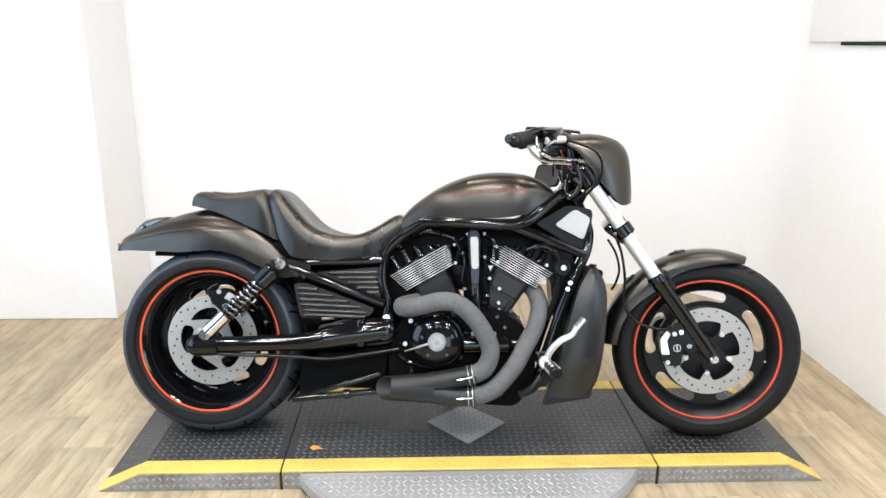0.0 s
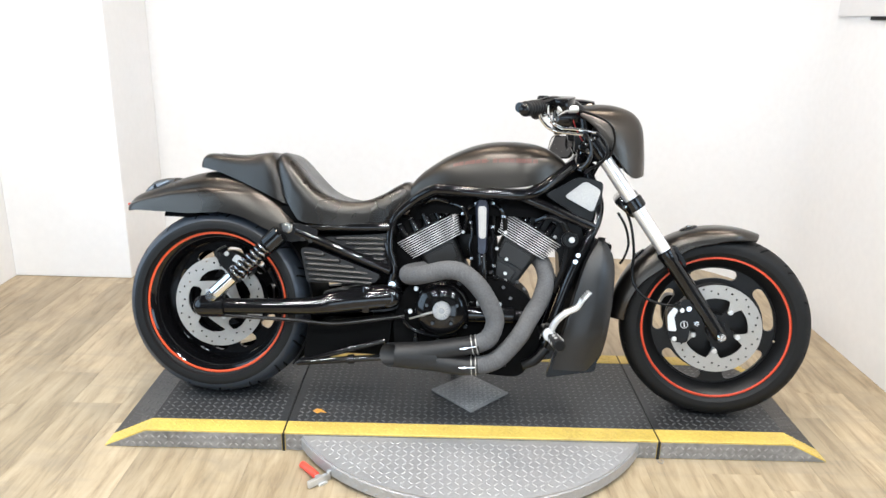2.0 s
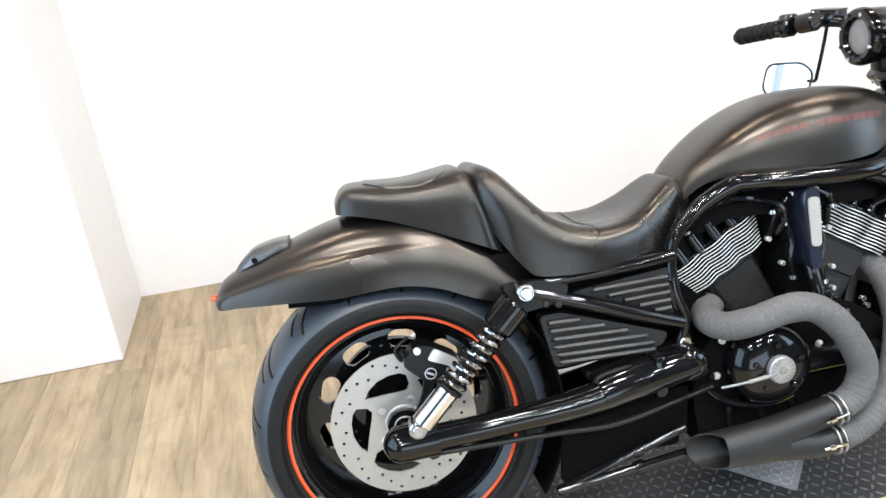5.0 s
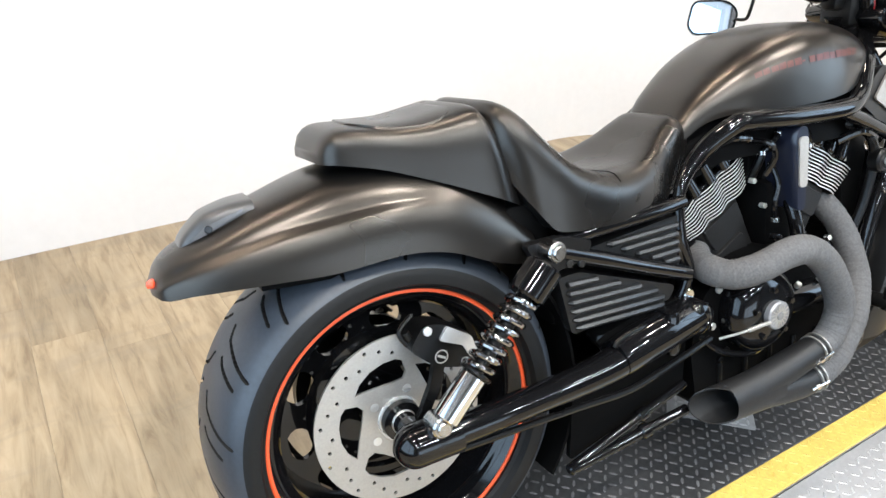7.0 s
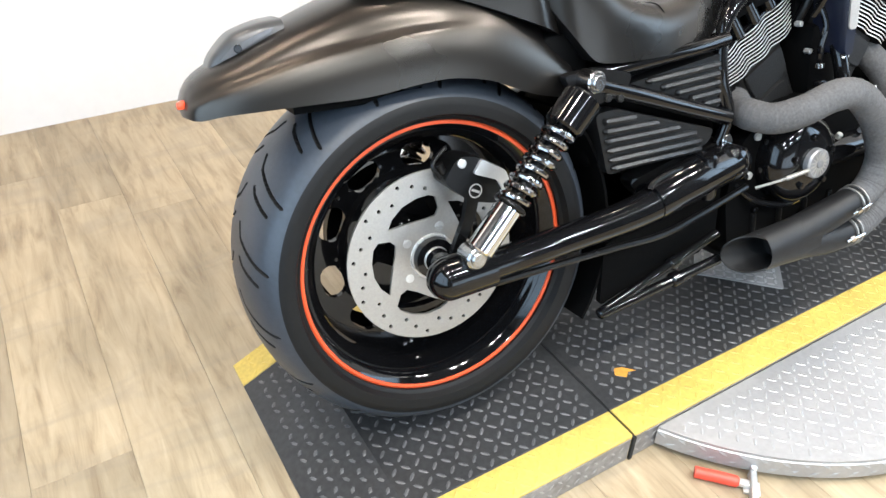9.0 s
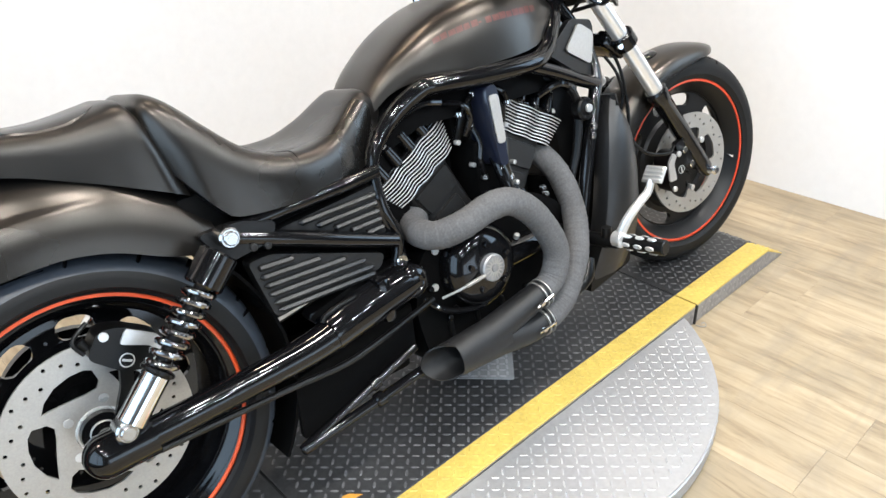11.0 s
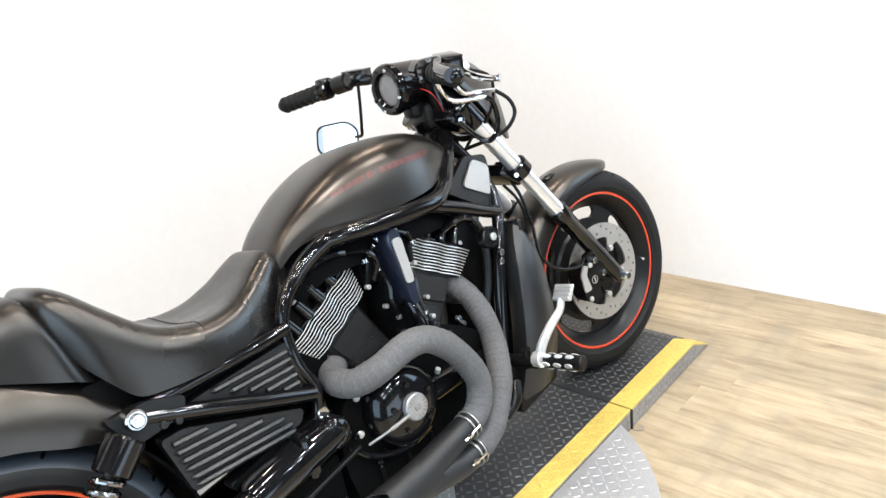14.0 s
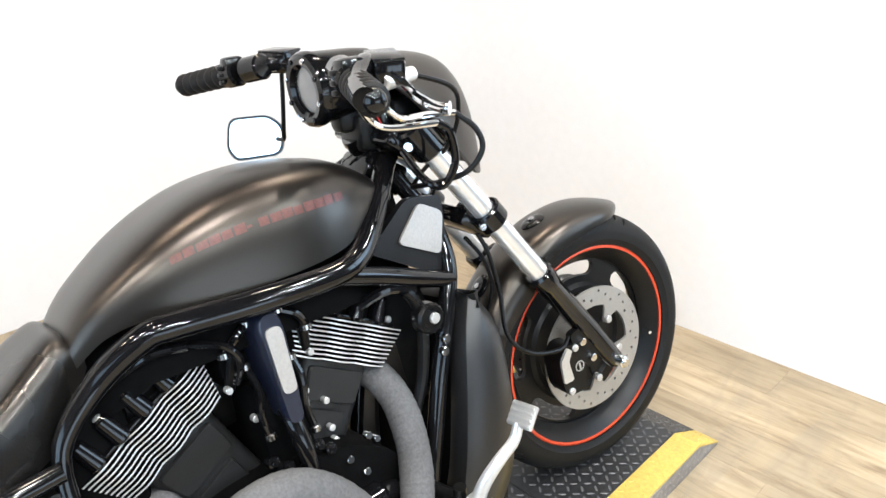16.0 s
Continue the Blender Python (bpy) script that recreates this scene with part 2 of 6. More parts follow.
def plank_wood(name):
    """Pale oak-look vinyl: a tone of its own for each board, long grain, knots and grey streaks."""
    m = bpy.data.materials.new(name)
    m.use_nodes = True
    nt = m.node_tree
    b = nt.nodes["Principled BSDF"]
    co, oi = nt.nodes.new("ShaderNodeTexCoord"), nt.nodes.new("ShaderNodeObjectInfo")
    sh = nt.nodes.new("ShaderNodeVectorMath")
    sh.operation = "MULTIPLY_ADD"
    cb = nt.nodes.new("ShaderNodeCombineXYZ")
    for i in range(3):
        nt.links.new(oi.outputs["Random"], cb.inputs[i])
    nt.links.new(cb.outputs[0], sh.inputs[0])
    sh.inputs[1].default_value = (37, 91, 13)
    nt.links.new(co.outputs["Object"], sh.inputs[2])
    mp = nt.nodes.new("ShaderNodeMapping")
    mp.inputs["Scale"].default_value = (11, 1.3, 1)
    nt.links.new(sh.outputs[0], mp.inputs["Vector"])
    g = nt.nodes.new("ShaderNodeTexNoise")
    g.inputs["Scale"].default_value, g.inputs["Detail"].default_value, g.inputs["Roughness"].default_value = 3.0, 8, 0.65
    g.inputs["Distortion"].default_value = 0.6
    nt.links.new(mp.outputs[0], g.inputs["Vector"])
    mp2 = nt.nodes.new("ShaderNodeMapping")
    mp2.inputs["Scale"].default_value = (5, 1.6, 1)
    nt.links.new(sh.outputs[0], mp2.inputs["Vector"])
    s = nt.nodes.new("ShaderNodeTexNoise")
    s.inputs["Scale"].default_value, s.inputs["Detail"].default_value = 1.6, 4
    nt.links.new(mp2.outputs[0], s.inputs["Vector"])
    r1 = nt.nodes.new("ShaderNodeValToRGB")
    e = r1.color_ramp.elements
    e[0].position, e[0].color = 0.28, (0.208, 0.150, 0.090, 1)
    e[1].position, e[1].color = 0.74, (0.470, 0.380, 0.260, 1)
    e.new(0.5).color = (0.378, 0.297, 0.192, 1)
    nt.links.new(g.outputs["Fac"], r1.inputs["Fac"])
    r2 = nt.nodes.new("ShaderNodeValToRGB")
    e = r2.color_ramp.elements
    e[0].position, e[0].color = 0.34, (0.76, 0.75, 0.73, 1)
    e[1].position, e[1].color = 0.60, (1.06, 1.05, 1.03, 1)
    nt.links.new(s.outputs["Fac"], r2.inputs["Fac"])
    mx0 = nt.nodes.new("ShaderNodeMix")
    mx0.data_type, mx0.blend_type = "RGBA", "MULTIPLY"
    mx0.inputs["Factor"].default_value = 0.75
    nt.links.new(r1.outputs[0], mx0.inputs["A"])
    nt.links.new(r2.outputs[0], mx0.inputs["B"])
    # scuffs and grey smears that run across the boards
    gp = nt.nodes.new("ShaderNodeNewGeometry")
    mp3 = nt.nodes.new("ShaderNodeMapping")
    mp3.inputs["Rotation"].default_value = (0, 0, 0.5)
    mp3.inputs["Scale"].default_value = (1.1, 3.4, 1)
    nt.links.new(gp.outputs["Position"], mp3.inputs["Vector"])
    sm = nt.nodes.new("ShaderNodeTexNoise")
    sm.inputs["Scale"].default_value, sm.inputs["Detail"].default_value, sm.inputs["Roughness"].default_value = 2.2, 6, 0.6
    sm.inputs["Distortion"].default_value = 1.2
    nt.links.new(mp3.outputs[0], sm.inputs["Vector"])
    r3 = nt.nodes.new("ShaderNodeMapRange")
    r3.inputs["From Min"].default_value, r3.inputs["From Max"].default_value = 0.50, 0.68
    r3.inputs["To Min"].default_value, r3.inputs["To Max"].default_value = 0.0, 0.38
    nt.links.new(sm.outputs["Fac"], r3.inputs["Value"])
    mx = nt.nodes.new("ShaderNodeMix")
    mx.data_type = "RGBA"
    nt.links.new(r3.outputs[0], mx.inputs["Factor"])
    nt.links.new(mx0.outputs["Result"], mx.inputs["A"])
    mx.inputs["B"].default_value = (0.232, 0.196, 0.150, 1)
    tone = nt.nodes.new("ShaderNodeMapRange")
    tone.inputs["To Min"].default_value, tone.inputs["To Max"].default_value = 0.86, 1.10
    nt.links.new(oi.outputs["Random"], tone.inputs["Value"])
    sc = nt.nodes.new("ShaderNodeVectorMath")
    sc.operation = "SCALE"
    nt.links.new(mx.outputs["Result"], sc.inputs[0])
    nt.links.new(tone.outputs[0], sc.inputs["Scale"])
    nt.links.new(sc.outputs[0], b.inputs["Base Color"])
    b.inputs["Roughness"].default_value = 0.38
    bp = nt.nodes.new("ShaderNodeBump")
    bp.inputs["Strength"].default_value, bp.inputs["Distance"].default_value = 0.25, 0.0006
    nt.links.new(g.outputs["Fac"], bp.inputs["Height"])
    nt.links.new(bp.outputs[0], b.inputs["Normal"])
    return m


# tint: warm lamp colour put into the paint's highlights
DENIM = material("satin_black_paint", (0.0034, 0.0032, 0.0031), 0.29, 0.0, 0.12, 220, 0.04, 900, rough_vary=0.10, spec=0.74, tint=(1.0, 0.89, 0.78))
GLOSS = material("gloss_black_enamel", (0.004, 0.004, 0.0045), 0.07, 0, 0.2, 90, 0.0, spec=0.45)
BLACK = material("black_plastic", (0.0042, 0.0042, 0.0043), 0.30, 0, 0.25, 120, 0.12, 700, spec=0.24)
WRINKLE = material("wrinkle_black_metal", (0.0100, 0.0100, 0.0102), 0.40, 0.0, 0.25, 300, 0.25, 900, spec=0.40)
LOUVRE = material("ribbed_black_cover", (0.0060, 0.0060, 0.0061), 0.44, 0, 0.2, 120, 0.08, 700, spec=0.42)
# lighter copy of the cover's black, for the light the ribs catch
RIB = material("lit_black_rib", (0.013, 0.013, 0.0132), 0.36, 0, 0.2, 120, 0.06, 700, spec=0.5)
SHROUD = material("matt_black_shroud", (0.0105, 0.0105, 0.0108), 0.38, 0, 0.2, 90, 0.12, 600, spec=0.52)
STRIPE = material("red_orange_stripe", (0.56, 0.060, 0.022), 0.4, 0, 0.12, 60)
# tint: the leather's highlights carry the lamps' warm colour too
LEATHER = material("black_leather", (0.0045, 0.0043, 0.0042), 0.29, 0, 0.2, 250, 0.10, 650, spec=0.64, tint=(1.0, 0.92, 0.84), rough_vary=0.18, blotch=7.0)
MATTE = material("matt_black_plastic", (0.0028, 0.0028, 0.0029), 0.6, 0, 0.25, 120, 0.1, 500, spec=0.04)
SEMI = material("satin_black_wheel_paint", (0.0065, 0.0065, 0.0068), 0.36, 0, 0.15, 120, 0.05, 600, spec=0.26)
CHROME = material("chrome", (0.78, 0.78, 0.78), 0.08, 1.0, 0.04, 30)
SATIN = material("brushed_aluminium", (0.66, 0.66, 0.65), 0.32, 0.7, 0.08, 140, 0.06, 500)
DISC = material("worn_disc_steel", (0.40, 0.385, 0.36), 0.40, 0.6, 0.12, 300, 0.05, 800)
RUBBER = material("tyre_rubber", (0.0055, 0.0055, 0.0057), 0.58, 0, 0.25, 160, 0.2, 500, spec=0.26)
# the blue of the daylight on the tread is mixed into its colour
TREAD = material("daylight_tinted_tread", (0.030, 0.037, 0.048), 0.40, 0, 0.2, 120, 0.2, 500)
ORANGE = material("orange_stripe", (0.70, 0.088, 0.026), 0.4, 0, 0.06, 60)
DIMORANGE = material("dull_orange_lettering", (0.075, 0.017, 0.010), 0.33, 0.0, 0.5, 220)
FORK = material("hard_chrome_fork", (0.84, 0.84, 0.84), 0.18, 0.7, 0.04, 60)
WRAP = material("grey_heat_wrap", (0.100, 0.099, 0.101), 0.85, 0, 0.34, 220, 0.25, 900, spec=0.2, blotch=9.0)
PIPE = material("black_heat_paint", (0.009, 0.009, 0.0095), 0.52, 0.1, 0.35, 120, 0.2, 600)
FINS = material("machined_fin_edge", (0.62, 0.62, 0.615), 0.34, 0.50, 0.14, 90)
SMOKE = material("clear_grey_lens", (0.045, 0.044, 0.044), 0.30, 0, 0.1, 30, coat=0.15)
LENS = material("grey_lamp_window", (0.16, 0.16, 0.165), 0.22, 0.4, 0.3, 40, coat=0.4)
AMBER = material("red_side_marker", (0.75, 0.09, 0.035), 0.2, 0, 0.05, 40)
DIAL = material("dial_glass", (0.17, 0.17, 0.172), 0.05, 0.0, 0.35, 12, coat=0.9)
STEEL = material("plated_bolt_steel", (0.46, 0.46, 0.46), 0.22, 1.0, 0.1, 60)
SPRING = material("dark_chrome_spring", (0.30, 0.30, 0.31), 0.14, 1.0, 0.1, 60)
NAVY = material("dark_blue_cover", (0.010, 0.013, 0.026), 0.30, 0.1, 0.15, 90, coat=0.3)
MESH = material("pale_mesh_insert", (0.44, 0.42, 0.395), 0.45, 0.6, 0.12, 200, 0.3, 700)
WALL = material("white_wall_paint", (0.78, 0.78, 0.785), 0.6, 0, 0.03, 30, 0.05, 300, blotch=1.2)
# wall white greyed down, the soft shade of the upper wall in its colour
WALL_SHADE = material("shaded_white_wall", (0.66, 0.66, 0.665), 0.6, 0, 0.03, 30, 0.05, 300, blotch=1.2)
WALL_DARK = material("dark_shop_wall", (0.028, 0.029, 0.032), 0.6, 0, 0.06, 20, blotch=1.0)
SEAM = material("plank_seam", (0.235, 0.195, 0.15), 0.8, 0, 0.1, 30)
WALL_GREY = material("grey_far_wall", (0.13, 0.133, 0.14), 0.6, 0, 0.04, 20, blotch=1.0)
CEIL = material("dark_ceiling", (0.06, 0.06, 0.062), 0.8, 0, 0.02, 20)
DARKPLATE = material("worn_black_tread_plate", (0.033, 0.033, 0.034), 0.44, 0.2, 0.45, 90, 0.15, 300, blotch=3.0)
BARE = material("bare_tread_plate", (0.40, 0.40, 0.405), 0.42, 0.55, 0.12, 90, 0.1, 300, blotch=3.0)
WORN = material("worn_lug_tops", (0.115, 0.115, 0.117), 0.45, 0.4, 0.35, 120)
LUG = material("polished_lugs", (0.42, 0.42, 0.425), 0.50, 0.45, 0.15, 120)
YELLOW = material("worn_yellow_paint", (0.56, 0.40, 0.090), 0.5, 0, 0.22, 110, 0.3, 250, blotch=9.0)
CHIP = material("orange_paint_chip", (0.50, 0.23, 0.035), 0.5, 0, 0.3, 110)
PALE = material("scuffed_bare_steel", (0.27, 0.27, 0.272), 0.5, 0.2, 0.2, 60)
SIDEPLATE = material("dull_side_plate", (0.29, 0.29, 0.295), 0.42, 0.6, 0.4, 60, 0.15, 300, blotch=6.0)
RED = material("red_handle_grip", (0.75, 0.07, 0.04), 0.4, 0, 0.08, 60)
GAP = material("dark_gap", (0.01, 0.01, 0.01), 0.8, 0, 0.1, 30)
DAYSKY = glow("daylight_sky", (0.55, 0.76, 1.0), 1.6)
OAK = plank_wood("pale_oak_vinyl")
MIRROR = material("mirror_glass", (0.85, 0.85, 0.85), 0.02, 1.0, 0.0, 20)
REDWIRE = material("red_wire", (0.55, 0.02, 0.02), 0.4, 0, 0.05, 20)


# ---- the booth ----
def wall(name, x0, x1, y0, y1, z0, z1, mat, label):
    bm = bmesh.new()
    block(bm, ((x0 + x1) / 2, (y0 + y1) / 2, (z0 + z1) / 2), (x1 - x0, y1 - y0, z1 - z0), 0.004 if name == "wall_pilaster" else 0.0, seg=1)
    return tagged(link(name, bm, mat, label="", smooth=False), label, "wall", kind="structure")


COVE = 0.70
wall("wall_north", LEFT - 0.12, RIGHT - COVE, BACK, BACK + 0.12, 0, CEILING, WALL, "smooth white painted back wall of the booth")
wall("wall_west", LEFT - 0.12, LEFT, 0.60, BACK, 0, CEILING, WALL, "smooth white painted side wall")
# unseen pier, dark so that the bike's mirror reflects dark from the side
wall("wall_west_mirror_pier", LEFT - 0.12, LEFT, GLAZED[0][3], 0.60, 0, CEILING, WALL_DARK, "unseen dark grey pier, added for the mirror to reflect")
wall("wall_pilaster", LEFT, PIL_X, PIL_Y, BACK, 0, CEILING, WALL, "boxed-out white pilaster in the corner of the booth")
wall("wall_east", RIGHT, RIGHT + 0.12, GLAZED[1][3], BACK - COVE, 0, CEILING, WALL, "smooth white painted side wall of the booth")
# the back wall runs round into the side wall in a soft curve
bm = bmesh.new()
arc = [(RIGHT - COVE + COVE * math.sin(a), BACK - COVE + COVE * math.cos(a)) for a in [math.pi / 2 * k / 24 for k in range(25)]]
plate(bm, arc + [(RIGHT + 0.12, BACK - COVE), (RIGHT + 0.12, BACK + 0.12), (RIGHT - COVE, BACK + 0.12)], [], CEILING, lambda u, v, w: (u, v, w))
tagged(link("wall_corner", weld(bm), WALL), "rounded white corner between back and side wall", "wall", kind="structure")
# side wall above its ledge: shade painted as a greyer sheet and dark strip
wall("wall_shade_sheet", RIGHT - 0.014, RIGHT, -0.90, 1.06, 1.412, CEILING - 0.02, WALL_SHADE, "upper side wall, a greyer sheet holding its soft shade")
wall("shadow_strip", RIGHT - 0.010, RIGHT, -0.90, 0.80, 1.396, 1.411, GAP, "dark strip drawn as the shadow line on the side wall")
# unseen side windows and dark shop walls, placed by what the bike reflects
for side_, wx_, y0_, y1_, z0_, z1_, watts_ in GLAZED:
    w0, w1 = (wx_ - 0.12, wx_) if wx_ < 0 else (wx_, wx_ + 0.12)
    wall("wall_%s_shop" % side_, w0, w1, -5.0, y0_, 0, CEILING, WALL_DARK, "dark grey side wall of the shop")
    wall("wall_%s_sill" % side_, w0, w1, y0_, y1_, 0, z0_, WALL_DARK, "dark grey wall under the shop window")
    wall("wall_%s_lintel" % side_, w0, w1, y0_, y1_, z1_, CEILING, WALL_DARK, "dark grey wall over the shop window")
    win = tagged(new("window_%d" % (1 if wx_ < 0 else 2)), "unseen tall shop window, assumed, in a dark metal frame", "window", kind="structure")
    wm = wx_ + (-0.05 if wx_ < 0 else 0.05)
    for yy in (y0_ + 0.02, (y0_ + y1_) / 2, y1_ - 0.02):
        bm = bmesh.new()
        block(bm, (wm, yy, (z0_ + z1_) / 2), (0.05, 0.04, z1_ - z0_), 0.004)
        link("window_frame", bm, WALL_DARK, win)
    for zz in (z0_ + 0.02, z1_ - 0.02):
        bm = bmesh.new()
        block(bm, (wm, (y0_ + y1_) / 2, zz), (0.046, y1_ - y0_ - 0.08, 0.04), 0.004)
        link("window_frame", bm, WALL_DARK, win)
    sx_ = wx_ + (-0.30 if wx_ < 0 else 0.30)
    bm = bmesh.new()
    block(bm, (sx_, (y0_ + y1_) / 2, 1.4), (0.02, y1_ - y0_ + 0.6, 2.8), 0.0)
    tagged(link("backdrop_%s" % side_, bm, DAYSKY, smooth=False), "bluish daylight glow outside the assumed, unseen shop window", "sky", kind="structure")
# unseen glazed shop front opposite the booth, added for the sheen on the flanks
bm = bmesh.new()
plate(bm, [(LEFT - 0.12, 0), (RIGHT + 0.12, 0), (RIGHT + 0.12, CEILING), (LEFT - 0.12, CEILING)], [[(SOUTH[0], SOUTH[2]), (SOUTH[1], SOUTH[2]), (SOUTH[1], SOUTH[3]), (SOUTH[0], SOUTH[3])]], 0.12, lambda u, v, w: (u, -5.12 + w, v))
tagged(link("wall_south", weld(bm), WALL_GREY, smooth=False), "dark grey showroom wall opposite the booth", "wall", kind="structure")
win = tagged(new("window_3"), "unseen wide low window, added opposite the booth, in a dark metal frame", "window", kind="structure")
for k in range(4):
    bm = bmesh.new()
    block(bm, (SOUTH[0] + 0.02 + (SOUTH[1] - SOUTH[0] - 0.04) * k / 3, -5.07, (SOUTH[2] + SOUTH[3]) / 2), (0.04, 0.05, SOUTH[3] - SOUTH[2]), 0.004)
    link("window_frame", bm, WALL_DARK, win)
bm = bmesh.new()
block(bm, (0.5, -5.4, 1.2), (4.0, 0.02, 2.4), 0.0)
tagged(link("backdrop_south", bm, DAYSKY, smooth=False), "bluish daylight glow outside the unseen shop front", "sky", kind="structure")
# unseen ceiling, near black so that the bike's upper faces reflect little light
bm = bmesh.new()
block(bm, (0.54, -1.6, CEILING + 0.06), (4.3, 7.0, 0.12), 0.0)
tagged(link("ceiling", bm, CEIL, smooth=False), "plain near-black showroom ceiling, out of view", "ceiling", kind="structure")
bm = bmesh.new()
block(bm, (0.54, -1.6, -0.06), (4.3, 7.0, 0.112), 0.0)
floor = tagged(link("floor", bm, SEAM, smooth=False), "floor of pale oak-look vinyl planks", "floor", kind="structure")

# ceiling lamps: a slim tray with two round glowing bulbs
bm = bmesh.new()
block(bm, (0, 0, 0.04), (0.62, 0.22, 0.05), 0.01)
lamp = tagged(new("ceiling_light"), "slim white ceiling lamp with two round lit bulbs", "ceiling light", "ceiling lamps")
link("housing", bm, WALL, lamp)
for k in (-1, 1):
    bm = bmesh.new()
    rod(bm, (0.17 * k, 0, -0.003), (0.17 * k, 0, 0.018), 0.078, seg=24, bevel=0.004)
    link("bulb", bm, glow("lamp_bulb", (1.0, 0.95, 0.88), 8.0), lamp, "round glowing bulb")
first = True
for lx_ in LAMP_X:
    for ly_ in LAMP_Y:
        mtx = pose(lx_, ly_, CEILING - 0.065)
        if first:
            lamp.matrix_basis = mtx
            first = False
        else:
            copy_thing(lamp, mtx)

# ---- the display platform ----
PT, NEAR, FAR, STRIP = 0.066, -0.302, 0.324, 0.071
JR, JF, TIP_R, TIP_F, BR_R, BR_F = 0.271, 1.499, -0.315, 2.057, -0.178, 1.935


def ztop(x):
    """Height of the platform's top: ramps at both ends."""
    if x < BR_R:
        return 0.004 + (PT - 0.004) * (x - TIP_R) / (BR_R - TIP_R)
    if x > BR_F:
        return 0.004 + (PT - 0.004) * (TIP_F - x) / (TIP_F - BR_F)
    return PT


def deck(bm, x0, x1, y0, y1, low=-0.004, inset=0.0, mat=0):
    xs = sorted({x0, x1, *[b for b in (BR_R, BR_F) if x0 < b < x1]})
    rings = []
    for x in xs:
        z = ztop(x) + inset
        rings.append([(x, y0, low + 0.004), (x, y0, z - 0.002), (x, y0 + 0.002, z), (x, y1 - 0.002, z), (x, y1, z - 0.002), (x, y1, low + 0.004)])
    loft(bm, rings, True, True, mat)


LUG_W, LUG_L, LUG_H = 0.0042, 0.0112, 0.0013


def lugs(bm, inside, x0, x1, y0, y1, z, pitch=0.0235, mat=0):
    """Rows of small raised lugs, turned crosswise by turns."""
    nx, ny = int((x1 - x0) / pitch), int((y1 - y0) / pitch)
    for i in range(nx + 1):
        for j in range(ny + 1):
            x, y = x0 + (i + 0.5) * pitch, y0 + (j + 0.5) * pitch
            if not inside(x, y):
                continue
            a = math.pi / 4 if (i + j) % 2 else -math.pi / 4
            c, s = math.cos(a), math.sin(a)
            zz = z(x, y) if callable(z) else z
            vs = [bm.verts.new((x + c * u - s * w, y + s * u + c * w, zz + h)) for u, w, h in
                  ((-LUG_L, 0, -0.0004), (-LUG_L * 0.4, -LUG_W, -0.0004), (LUG_L * 0.4, -LUG_W, -0.0004), (LUG_L, 0, -0.0004), (LUG_L * 0.4, LUG_W, -0.0004), (-LUG_L * 0.4, LUG_W, -0.0004),
                   (-LUG_L * 0.6, 0, LUG_H), (LUG_L * 0.6, 0, LUG_H))]
            for f in ((0, 1, 6), (1, 2, 7, 6), (2, 3, 7), (3, 4, 7), (4, 5, 6, 7), (5, 0, 6)):
                bm.faces.new([vs[k] for k in f]).material_index = mat


platform = tagged(new("display_platform"), "low black tread-plate display platform edged with worn yellow paint", "platform")
SECTIONS = ((TIP_R, JR - 0.003), (JR + 0.003, JF - 0.003), (JF + 0.003, TIP_F))
